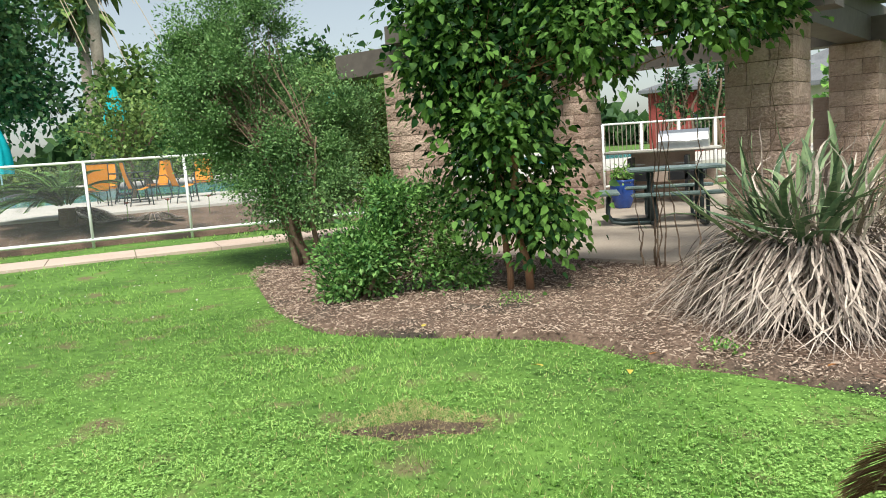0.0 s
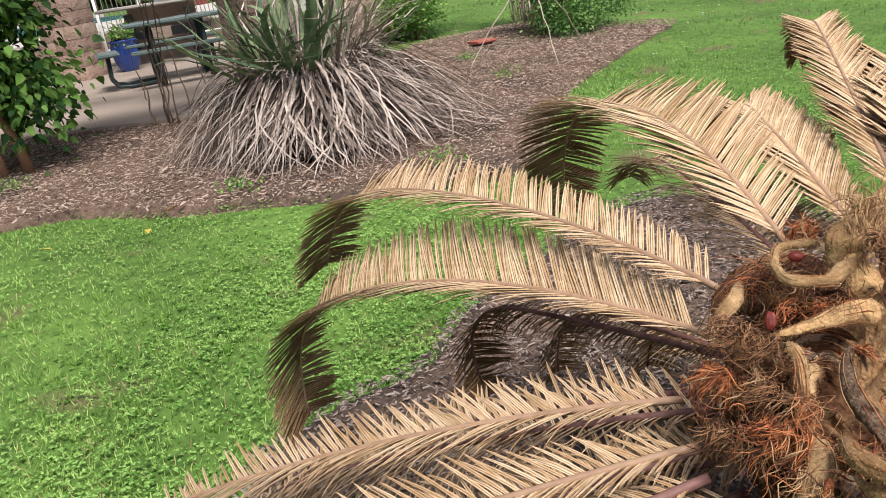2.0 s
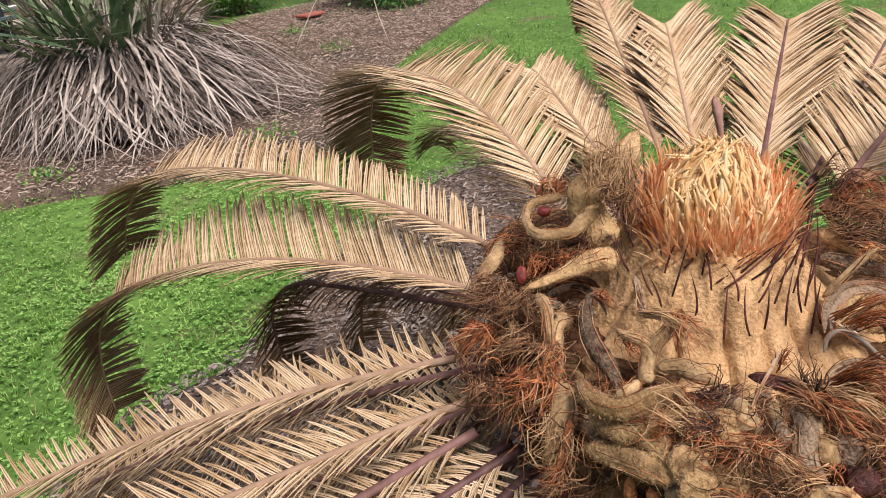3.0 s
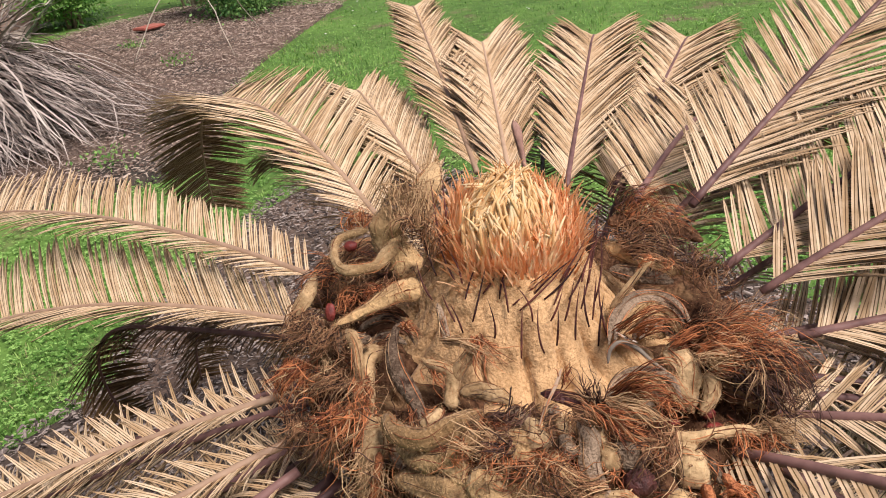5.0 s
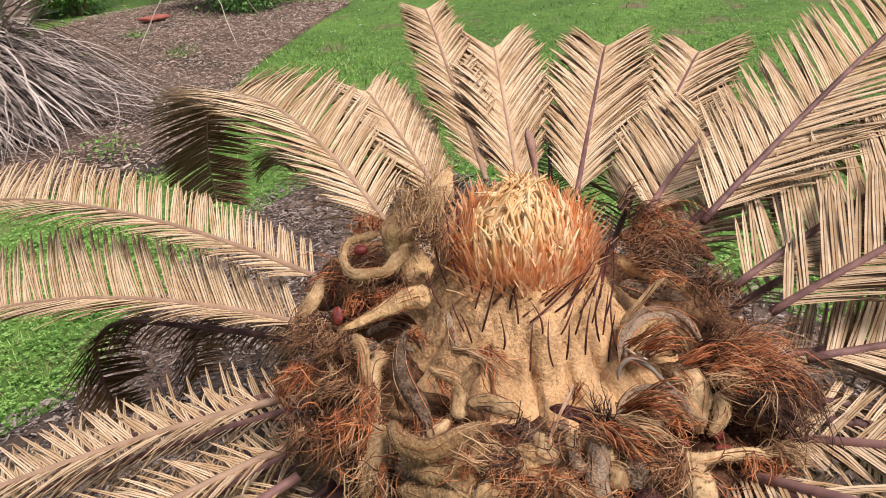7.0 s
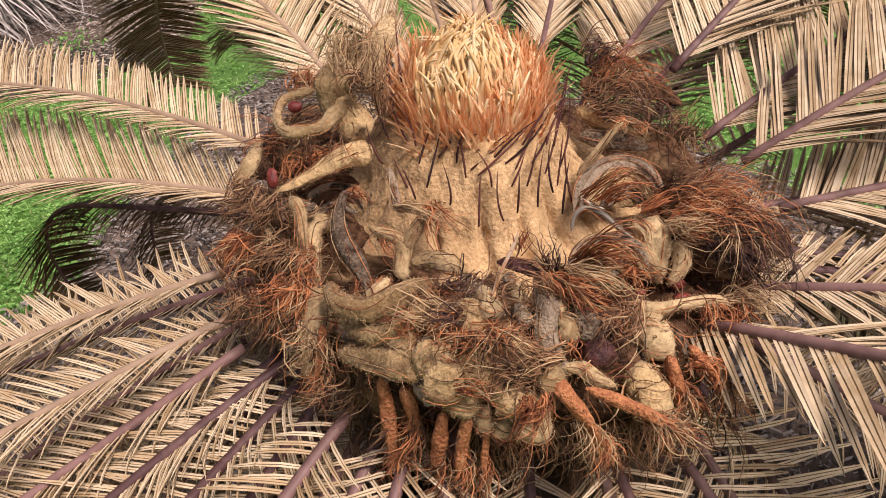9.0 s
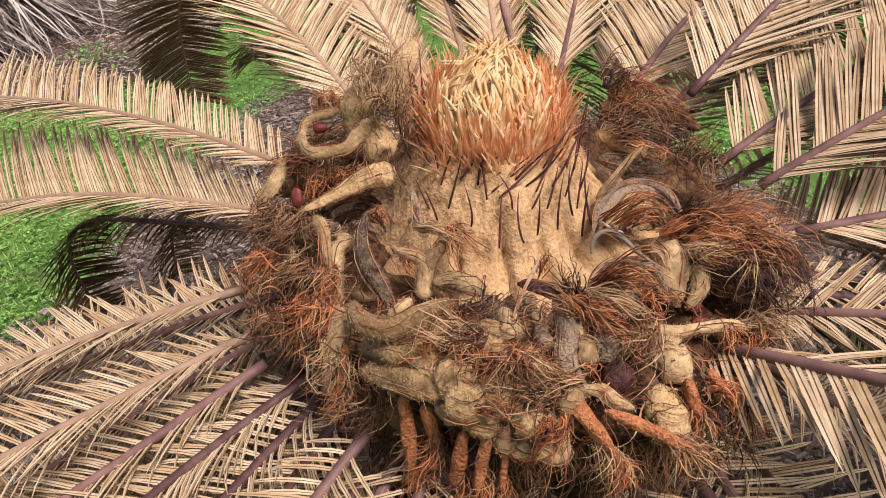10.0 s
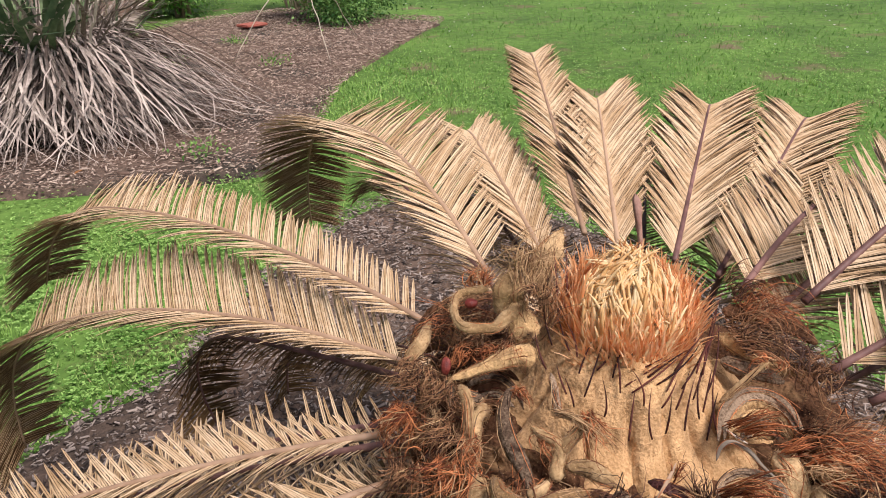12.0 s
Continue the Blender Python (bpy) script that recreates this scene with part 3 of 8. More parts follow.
# ---- pavilion ----
su = [-5.3, -3.0, -0.7, 0.8]
floor = put("floor", None, label="tan concrete pavilion floor with joints", category="floor", kind="structure")
for a0, a1 in zip(su[:-1], su[1:]):
    for b0, b1 in ((-0.28, 3.0), (3.0, 6.2), (6.2, 9.5)):
        g = Geo()
        p = [pav(a0 + 0.004, b0 + 0.004), pav(a1 - 0.004, b0 + 0.004), pav(a1 - 0.004, b1 - 0.004), pav(a0 + 0.004, b1 - 0.004)]
        v = [(q[0], q[1], -0.1) for q in p] + [(q[0], q[1], 0.055) for q in p]
        g.add(v, [(4, 5, 6, 7), (0, 1, 5, 4), (1, 2, 6, 5), (2, 3, 7, 6), (3, 0, 4, 7)])
        put("slab_panel", g.mesh("slab_panel", CONCRETE, False), floor)
PAV = Matrix(((U[0], V[0], 0, CORNER[0]), (U[1], V[1], 0, CORNER[1]), (0, 0, 1, 0), (0, 0, 0, 1)))


def rough_block(size, seed, amount=0.012):
    """A block with a split, uneven face on the four sides."""
    r = np.random.default_rng(seed)
    lx, ly, lz = size
    g = Geo()
    nx, nz = 5, 3
    for sx, dx, dy, n in (((0, 0), (lx, 0), None, (0, -1)), ((lx, 0), (0, ly), None, (1, 0)), ((lx, ly), (-lx, 0), None, (0, 1)), ((0, ly), (0, -ly), None, (-1, 0))):
        v = []
        for j in range(nz + 1):
            for i in range(nx + 1):
                e = amount * r.uniform(0.2, 1.2) if 0 < i < nx and 0 < j < nz else 0.0
                f = i / nx
                v.append((sx[0] + dx[0] * f + n[0] * e, sx[1] + dx[1] * f + n[1] * e, lz * j / nz))
        g.add(v, [(j * (nx + 1) + i, j * (nx + 1) + i + 1, (j + 1) * (nx + 1) + i + 1, (j + 1) * (nx + 1) + i) for j in range(nz) for i in range(nx)])
    g.add([(0, 0, 0), (lx, 0, 0), (lx, ly, 0), (0, ly, 0), (0, 0, lz), (lx, 0, lz), (lx, ly, lz), (0, ly, lz)], [(3, 2, 1, 0), (4, 5, 6, 7)])
    return g


BLOCKS = {}


def block(lx, ly, lz, variant, mat):
    key = (lx, ly, lz, variant, mat.name)
    if key not in BLOCKS:
        BLOCKS[key] = rough_block((lx, ly, lz), 100 + variant).mesh("block", mat, False)
    return BLOCKS[key]


def pillar(u, v, top, label):
    """A square pillar of split-face blocks in courses, each course two blocks about a core, joints recessed."""
    w, c, gap = 0.60, 0.20, 0.008
    p = put("pillar", None, label=label, category="pillar", group="pavilion pillars")
    p.matrix_world = PAV @ pose(u, v, 0.055)
    g = Geo()
    g.box((0.012, 0.012, 0), (w - 0.012, w - 0.012, top - 0.055))
    put("core", g.mesh("core", MORTAR, False), p)
    for i in range(int((top - 0.055) / c + 0.01)):
        z = i * c
        cut = 0.40 if i % 2 else 0.20
        for j, (x0, x1) in enumerate(((0, cut), (cut, w))):
            ob = put("block", block(round(x1 - x0 - gap, 3), w, c - gap, (i * 2 + j) % 4, BLOCK), p)
            ob.location = (x0 + gap / 2, 0, z + gap / 2)
    return p


pillar(0, 0, 2.27, "square pillar of brown split-face blocks beside the strappy plant")
pillar(-4.24, 0, 2.27, "square brown block pillar behind the shrubs")
pillar(0, 4.1, 2.27, "square brown block pillar at the rear of the pavilion")
pillar(-4.24, 4.1, 2.27, "square brown block pillar at the rear, behind the leafy tree")
wall = put("low_wall", None, label="low pinkish block wall beside the rear pillar", category="wall", kind="structure")
wall.matrix_world = PAV @ pose(-0.35, 4.78, 0.055)
g = Geo()
g.box((0.01, 0.01, 0), (1.69, 0.19, 1.555))
put("core", g.mesh("core", MORTAR, False), wall)
for i in range(8):
    xs = [0, 0.2, 0.6, 1.0, 1.4, 1.7] if i % 2 else [0, 0.4, 0.8, 1.2, 1.7]
    for j, (x0, x1) in enumerate(zip(xs[:-1], xs[1:])):
        ob = put("block", block(round(x1 - x0 - 0.008, 3), 0.2, 0.192, (i + j) % 4, SMOOTH_BLOCK), wall)
        ob.location = (x0 + 0.004, 0, i * 0.195 + 0.004)

roof = put("pavilion_roof", None, label="dark brown timber beams and low metal roof", category="roof", kind="structure")
roof.matrix_world = PAV


def beam(name, lo, hi, mat, parent, label=""):
    g = Geo()
    g.box(lo, hi)
    return put(name, g.mesh(name, mat, False), parent, label)


for lo, hi in (((-5.2, 0.12, 2.272), (0.9, 0.48, 2.58)), ((-5.2, 4.22, 2.272), (0.9, 4.58, 2.58))):
    beam("beam", lo, hi, FASCIA, roof)
for u0 in (-4.12, 0.12):
    beam("beam", (u0, -0.05, 2.582), (u0 + 0.36, 5.4, 2.80), FASCIA, roof)
for lo, hi in (((0.12, 0.482, 2.272), (0.48, 4.218, 2.578)), ((-4.12, 0.482, 2.272), (-3.76, 4.218, 2.578))):
    beam("beam", lo, hi, FASCIA, roof)
beam("soffit", (0.1, -1.0, 2.804), (1.0, 4.9, 2.84), SOFFIT, roof)
for i in range(2, 12):
    beam("purlin", (-3.7, -0.9 + i * 0.48, 2.842), (0.95, -0.82 + i * 0.48, 2.90), FASCIA, roof)
g = Geo()
g.box((0.05, -1.15, 2.902), (1.1, 5.0, 2.96))
put("roof_sheet", g.mesh("roof_sheet", ROOF, False), roof, "grey roof sheet")
for i in range(8):
    beam("roof_rib", (0.07, -1.1 + i * 0.82, 2.962), (1.08, -1.04 + i * 0.82, 3.0), ROOF, roof)

# ---- shrubs and trees ----


def shrub(name, label, category, base, blobs, leaf_mat, leaf, count, stem_mat, stems, seed, template=SMALL, slim=0.45, clump=0.15, droop=0.2,
          singles=None, twigs=45, group="", clumps=90):
    """Tapered stems from the ground, limbs to the clumps, and leaves in loose clumps with gaps between them."""
    r = np.random.default_rng(seed)
    top = empty(name, base, label, category, group)
    inv = Matrix.Translation([-c for c in base])

    def piece(nm, me, lab="", kind="", parent=None):
        ob = put(nm, me, parent or top, lab, kind=kind)
        ob.matrix_parent_inverse = inv if parent is None else Matrix.Identity(4)
        return ob

    blobs = np.array(blobs, float)
    vol = blobs[:, 3] * blobs[:, 4] * blobs[:, 5]
    pick = r.choice(len(blobs), clumps, p=vol / vol.sum())
    dirs = unit(r.normal(size=(clumps, 3)))
    centre = blobs[pick, :3] + dirs * blobs[pick, 3:] * (r.random((clumps, 1)) ** 0.45)
    centre[:, 2] = np.maximum(centre[:, 2], 0.12)
    weight = r.uniform(0.4, 1.6, clumps)
    which = r.choice(clumps, count, p=weight / weight.sum())
    off = r.normal(size=(count, 3)) * clump * r.uniform(0.6, 1.4, (clumps, 1))[which] * np.array([1, 1, 0.8])
    at = centre[which] + off
    at[:, 2] = np.maximum(at[:, 2], 0.04)
    out = unit(at - blobs[pick[which], :3])
    along = unit(unit(off) * 0.8 + out * 0.5 + r.normal(size=(count, 3)) * 0.65 + np.array([0, 0, 0.25 - droop]))
    up = unit(out * 0.6 + np.array([0, 0, 0.9]) + r.normal(size=(count, 3)) * 0.6)
    size = leaf * r.uniform(0.45, 1.3, count)
    ends = []
    for s in range(stems):
        ang = 2 * math.pi * s / stems + r.uniform(-0.4, 0.4)
        foot = np.array(base) + np.array([math.cos(ang), math.sin(ang), 0]) * 0.09 * (stems > 1) + np.array([0, 0, -0.04])
        inner = np.argsort(np.hypot(centre[:, 0] - base[0], centre[:, 1] - base[1]))[:max(3, clumps // 5)]
        goal = centre[inner[r.integers(len(inner))]] * np.array([1, 1, 0.95])
        goal[2] = max(goal[2], 0.5 * blobs[:, 2].max())
        path = curved(foot, goal, -0.05, 10, 0.025, r)
        rad = r.uniform(0.8, 1.1) * (0.018 + 0.012 * goal[2])
        g = Geo()
        g.tube(path, rad * np.linspace(1.15, 0.3, 10), 8)
        piece("trunk", g.mesh("trunk", stem_mat))
        ends.append(path)
    g = Geo()
    for c in centre[r.permutation(clumps)[:twigs]]:
        p = ends[r.integers(stems)]
        a = p[min(9, max(2, int(np.argmin(np.linalg.norm(p - c, axis=1)) - 1)))]
        g.tube(curved(a, c, -0.03, 7, 0.02, r), np.linspace(0.009, 0.002, 7), 5)
    piece("limb", g.mesh("limb", stem_mat), kind="stuff")
    single = np.zeros(count, bool)
    if singles is not None:
        box_lo, box_hi, number = singles
        ok = np.where(np.all((at > box_lo) & (at < box_hi), axis=1))[0]
        single[ok[np.argsort(at[ok, 1])[:number]]] = True
    v, t = scatter(template, at[~single], along[~single], up[~single], size[~single], size[~single] * slim * 2)
    crown = piece("crown", fast_mesh("crown", v, t, leaf_mat, True), kind="stuff")
    if single.any():
        tv, tf = template
        me = fast_mesh("leaf", tv * np.array([1, 2 * slim, 1]), tf, leaf_mat, True)
        sd = unit(np.cross(up, along))
        nu = np.cross(along, sd)
        for i in np.where(single)[0]:
            ob = piece("leaf", me, parent=crown)
            m = Matrix.Identity(4)
            for row in range(3):
                m[row][0], m[row][1], m[row][2], m[row][3] = along[i][row] * size[i], sd[i][row] * size[i], nu[i][row] * size[i], at[i][row]
            ob.matrix_basis = m
    return top


shrub("broadleaf_tree", "small tree with dark heart-shaped leaves and two orange-brown trunks", "tree", (0.48, 6.63, 0.0),
      [(0.45, 6.62, 1.05, 0.50, 0.42, 0.75), (0.15, 6.72, 1.2, 0.22, 0.3, 0.75), (0.72, 6.65, 0.60, 0.34, 0.3, 0.26), (0.35, 6.7, 1.9, 0.5, 0.45, 0.55), (0.95, 6.6, 2.1, 0.5, 0.4, 0.4), (0.15, 6.75, 2.6, 0.75, 0.4, 0.3), (1.3, 6.6, 2.4, 0.75, 0.45, 0.35), (2.1, 6.45, 2.2, 0.6, 0.25, 0.28), (-0.08, 6.75, 2.05, 0.28, 0.3, 0.35)],
      LEAF_DARK, 0.082, 19000, ORANGE_BARK, 2, 41, BROAD, 0.36, 0.15, 1.0, ((-1, 5.0, 0.3), (2.5, 6.6, 2.6), 300), 110, clumps=125)
shrub("willowy_shrub", "tall grey-green shrub with fine small leaves", "shrub", (-1.9, 8.8, 0.0),
      [(-2.75, 9.2, 2.15, 0.85, 0.7, 0.8), (-1.85, 9.0, 1.35, 0.55, 0.55, 0.55), (-1.75, 8.8, 0.85, 0.5, 0.45, 0.4), (-3.15, 9.3, 2.6, 0.55, 0.5, 0.5), (-2.2, 9.2, 2.0, 0.45, 0.45, 0.5), (-2.25, 8.8, 0.85, 0.4, 0.4, 0.35), (-2.6, 9.2, 3.0, 0.8, 0.5, 0.35), (-1.35, 9.2, 1.6, 0.42, 0.4, 0.5), (-1.55, 9.2, 2.15, 0.28, 0.3, 0.28), (-2.9, 9.3, 1.7, 0.6, 0.5, 0.5), (-2.55, 9.0, 1.2, 0.5, 0.4, 0.4)],
      LEAF_GREY, 0.042, 125000, BARK, 5, 42, SMALL, 0.25, 0.105, 0.0, clumps=240, twigs=170)
shrub("privet_shrub", "olive-green shrub beside the rear pillar", "shrub", (-1.35, 11.2, 0.0),
      [(-1.35, 11.2, 1.5, 0.6, 0.5, 0.9), (-1.0, 11.0, 0.8, 0.5, 0.4, 0.5), (-1.7, 11.3, 2.3, 0.5, 0.4, 0.4), (-2.2, 11.2, 1.2, 0.5, 0.4, 0.7)],
      LEAF_OLIVE, 0.06, 26000, BARK, 4, 46, SMALL, 0.25, 0.16, 0.1, clumps=110)
shrub("green_bush", "low bright green bush at the mulch edge", "bush", (-0.85, 6.55, 0.0),
      [(-0.8, 6.6, 0.45, 0.36, 0.32, 0.34), (-0.6, 6.7, 0.82, 0.24, 0.22, 0.26), (-1.0, 6.5, 0.3, 0.24, 0.22, 0.24), (-0.4, 6.75, 0.4, 0.28, 0.25, 0.28), (-0.05, 6.85, 0.25, 0.22, 0.2, 0.18), (-0.22, 6.85, 0.72, 0.2, 0.2, 0.26)],
      LEAF_MID, 0.055, 16500, BARK, 6, 43, SMALL, 0.22, 0.085, 0.0, clumps=110)
shrub("leafy_bush", "bright green upright bush behind the strappy plant", "bush", (6.1, 9.95, 0.0),
      [(6.05, 10.0, 0.5, 0.38, 0.4, 0.45), (6.3, 10.05, 0.95, 0.42, 0.4, 0.45), (6.62, 10.15, 1.4, 0.45, 0.4, 0.42), (7.0, 10.3, 1.8, 0.42, 0.4, 0.35), (5.85, 9.9, 0.3, 0.3, 0.3, 0.3)],
      LEAF_BRIGHT, 0.065, 24000, BARK, 6, 44, SMALL, 0.2, 0.115, -0.2, clumps=170)
shrub("mounded_shrub", "rounded green shrub at the end of the mulch bed", "shrub", (6.75, 7.35, 0.0),
      [(6.7, 7.4, 0.5, 0.6, 0.55, 0.42), (6.95, 7.5, 0.95, 0.45, 0.45, 0.55), (6.4, 7.0, 0.28, 0.35, 0.35, 0.22), (7.1, 7.15, 0.4, 0.3, 0.35, 0.35), (6.65, 7.9, 0.9, 0.35, 0.4, 0.55)],
      LEAF_MID, 0.045, 22000, BARK, 6, 45, SMALL, 0.26, 0.13, 0.1, clumps=130)


def bare_shrub(base, count, height, spread, seed):
    """A clump of leafless pale upright stems."""
    r = np.random.default_rng(seed)
    top = empty("bare_shrub", base, "clump of leafless pale grey upright stems", "shrub")
    for i in range(count):
        a, d = r.uniform(0, 6.28), r.uniform(0.02, 0.28)
        foot = np.array([math.cos(a) * d, math.sin(a) * d, -0.05])
        tip = foot + np.array([math.cos(a) * spread * r.uniform(0.2, 1), math.sin(a) * spread * r.uniform(0.2, 1), height * r.uniform(0.6, 1.1)])
        g = Geo()
        main = curved(foot, tip, -0.05, 9, 0.02, r)
        g.tube(main, np.linspace(0.012, 0.003, 9), 6)
        for q in range(20):
            b = main[r.integers(2, 9)]
            g.tube(curved(b, b + np.array([r.normal(0, 0.12), r.normal(0, 0.12), r.uniform(0.15, 0.45)]), 0.0, 5, 0.01, r), np.linspace(0.005, 0.0015, 5), 4)
        put("stem", g.mesh("stem", PALE_BARK), top)
    return top


bare_shrub((7.45, 8.95, 0.0), 62, 2.9, 0.55, 51)

# ---- strappy plant with a skirt of dead leaves ----
YUC = np.array([2.42, 5.2, 0.0])
yucca = empty("strap_leaf_plant", tuple(YUC), "green strap-leaved clump with a wide bleached skirt of dead leaves", "plant")
yr = np.random.default_rng(61)
g = Geo()
g.tube([(0, 0, -0.05), (0, 0, 0.15), (0, 0, 0.42), (0, 0, 0.5)], [0.42, 0.40, 0.28, 0.1], 14)
put("root_crown", g.mesh("root_crown", BARK), yucca)


def strap(angle, start_r, start_z, reach, height, end_z, width, r, kink=0.0, bow=0.9):
    """A long strap leaf: up and out from the crown, then down to its end."""
    t = np.linspace(0, 1, 11)
    rad = start_r + reach * t ** bow
    z = end_z + (start_z - end_z) * (1 - t ** (r.uniform(0.8, 2.1) if end_z < start_z else 1.0)) + height * 4 * t * (1 - t)
    a = angle + kink * t ** 2 + r.normal(0, 0.011, 11).cumsum() + (r.normal(0, 0.2) if end_z < start_z else 0.0) * np.clip(t - r.uniform(0.3, 0.8), 0, 1)
    z = z + r.normal(0, 0.004, 11) * (t > 0.1)
    path = np.column_stack([rad * np.cos(a), rad * np.sin(a), z])
    side = np.column_stack([-np.sin(a), np.cos(a), r.normal(0, 0.25) * np.ones(11)])
    return path, unit(side), width * np.array([0.7, 0.95, 1, 1, 1, 0.95, 0.9, 0.8, 0.65, 0.45, 0.15])


stuff = Geo()
for i in range(2500):
    a = yr.uniform(0, 2 * math.pi)
    near_side = math.cos(a - radians(250)) > -0.2
    bulge = yr.uniform(-0.06, 0.13)
    reach = (0.18 + 0.72 * yr.random() ** 1.5) * (1.12 if math.cos(a - radians(300)) > 0.2 else 0.95)
    path, side, w = strap(a, yr.uniform(0.1, 0.46), yr.uniform(0.30, 0.62), reach, bulge, yr.uniform(0.01, 0.10), yr.uniform(0.008, 0.018), yr, yr.normal(0, 0.16), yr.uniform(0.75, 1.15))
    if near_side and i < 600 and sum(c.name.startswith("dead_leaf") for c in yucca.children) < 300:
        g = Geo()
        g.ribbon(path, side, w, 0.5)
        put("dead_leaf", g.mesh("dead_leaf", STRAP_DEAD), yucca)
    else:
        stuff.ribbon(path, side, w, 0.5)
put("dead_leaves", stuff.mesh("dead_leaves", STRAP_DEAD_STUFF), yucca, kind="stuff")
for i in range(260):
    a = yr.uniform(0, 2 * math.pi)
    lean = yr.uniform(0.1, 0.85)
    hi = yr.uniform(0.3, 0.92) * (1.15 - 0.5 * lean)
    path, side, w = strap(a, yr.uniform(0.04, 0.4), 0.42, lean * 0.8, yr.uniform(0.0, 0.12), 0.46 + hi * (1 - 0.25 * lean), yr.uniform(0.030, 0.072), yr, yr.normal(0, 0.45))
    dead = yr.random() < 0.6 + 0.25 * math.cos(a + 0.6)
    w = w * (yr.uniform(0.18, 0.5) if dead else 1.0)
    if dead:
        path = path + yr.normal(0, 0.012, path.shape).cumsum(0) + np.array([0.16, -0.05, -0.06]) * yr.uniform(0, 1.4) * (np.linspace(0, 1, 11) ** 3)[:, None]
    g = Geo()
    g.ribbon(path, side, w, 0.45)
    put("blade" if not dead else "withered_blade", g.mesh("blade", STRAP_DEAD if dead else STRAP_GREEN), yucca)

# ---- fallen flower stalk with splayed arms, hanging over the bed ----
stalk = empty("dead_flower_stalk", (4.76, 5.6, 0.0), "pale dead stalk with splayed drooping arms resting on the mulch", "dead branch")
node = np.array([0.0, 0.0, 0.87])
g = Geo()
g.tube(curved(node, node + np.array([-0.05, 0.1, 1.5]), 0, 10, 0.015, np.random.default_rng(5)), np.linspace(0.008, 0.006, 10), 7)
put("stem", g.mesh("stem", WHITE_STEM), stalk)
for dx, dy, dz, sg in ((-0.55, 0.35, 0.04, -0.05), (0.02, -0.3, 0.03, -0.04), (1.1, 0.55, 0.03, -0.08), (-0.27, 0.0, 0.80, -0.04), (0.43, 0.0, 0.70, -0.06), (0.05, 0.2, 0.5, -0.03), (-0.1, -0.1, 0.55, -0.03)):
    g = Geo()
    g.tube(curved(node, (dx, dy, dz), sg, 9, 0.008, np.random.default_rng(6)), np.linspace(0.0065, 0.0035, 9), 6)
    put("arm", g.mesh("arm", WHITE_STEM), stalk)

# ---- thin bare vine stems at the floor's edge ----
vine = empty("dead_vine", (1.9, 7.35, 0.0), "thin dark leafless stems rising from the mulch", "stems")
vr = np.random.default_rng(71)
for i in range(11):
    foot = np.array([vr.uniform(-0.35, 0.75), vr.uniform(-0.2, 0.1), 0.0])
    foot[1] += -0.62 * foot[0]
    g = Geo()
    g.tube(curved(foot, foot + np.array([vr.normal(0, 0.12), vr.normal(0, 0.08), vr.choice([0.45, 0.9, 1.7, 2.2])]), 0, 12, 0.02, vr), np.linspace(0.008, 0.003, 12), 5)
    put("stem", g.mesh("stem", BARK), vine)

# ---- dead sago palm ----
SAGO = np.array([0.99, 0.27])
sago = empty("sago_palm", (SAGO[0], SAGO[1], 0), "dead sago palm with straw-brown fronds and an orange cone", "palm")


def on_palm(name, me, parent=None, label="", kind=""):
    """A part whose mesh is given in world places, hung under the palm or one of its parts."""
    ob = put(name, me, parent or sago, label, kind=kind)
    ob.matrix_parent_inverse = Matrix.Translation((-SAGO[0], -SAGO[1], 0))
    return ob


def frond_curve(az, r0, z0, e0, droop, hook, length, n=46, bend=0.6):
    """The rachis: it leaves the crown at an angle, droops evenly and hooks over near its end."""
    s = np.linspace(0, 1, n)
    k = np.clip((s - bend) / (1 - bend), 0, 1)
    el = np.radians(e0 - droop * s - hook * k * k * (3 - 2 * k))
    step = length / (n - 1)
    r = r0 + np.concatenate([[0], np.cumsum(np.cos(el[:-1]) * step)])
    z = z0 + np.concatenate([[0], np.cumsum(np.sin(el[:-1]) * step)])
    a = radians(az)
    return np.column_stack([SAGO[0] + r * math.cos(a), SAGO[1] + r * math.sin(a), z])


def leaflet_template(curl):
    """A thin folded leaflet one long: straw-coloured above, brown with painted-in shade below, along x, up z."""
    k = 5
    t = np.array([0, 0.3, 0.6, 0.85, 1.0])
    w = 0.0205 * np.array([0.8, 1, 0.92, 0.6, 0.06])
    x = np.sin(t * curl) / curl if curl else t
    z = (np.cos(t * curl) - 1) / curl if curl else t * 0
    top = np.concatenate([np.column_stack([x, s * w, z + (0.006 if s else 0.0)]) for s in (-1, 0, 1)])
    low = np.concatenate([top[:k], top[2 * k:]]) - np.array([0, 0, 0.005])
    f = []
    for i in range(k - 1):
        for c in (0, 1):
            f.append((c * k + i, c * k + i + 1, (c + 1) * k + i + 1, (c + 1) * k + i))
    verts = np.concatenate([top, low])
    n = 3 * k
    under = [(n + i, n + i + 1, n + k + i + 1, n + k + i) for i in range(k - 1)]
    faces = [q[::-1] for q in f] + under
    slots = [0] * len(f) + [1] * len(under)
    return verts, faces, slots


CURLS = (0.15, 0.3, 0.7, 1.0)
LEAFLETS = [leaflet_template(c) for c in CURLS]
SINGLE = []
for verts, faces, slots in LEAFLETS:
    me = bpy.data.meshes.new("leaflet")
    me.from_pydata(verts.tolist(), [], faces)
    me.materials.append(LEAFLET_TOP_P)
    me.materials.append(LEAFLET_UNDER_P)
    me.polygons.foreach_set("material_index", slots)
    me.polygons.foreach_set("use_smooth", [True] * len(faces))
    SINGLE.append(me)


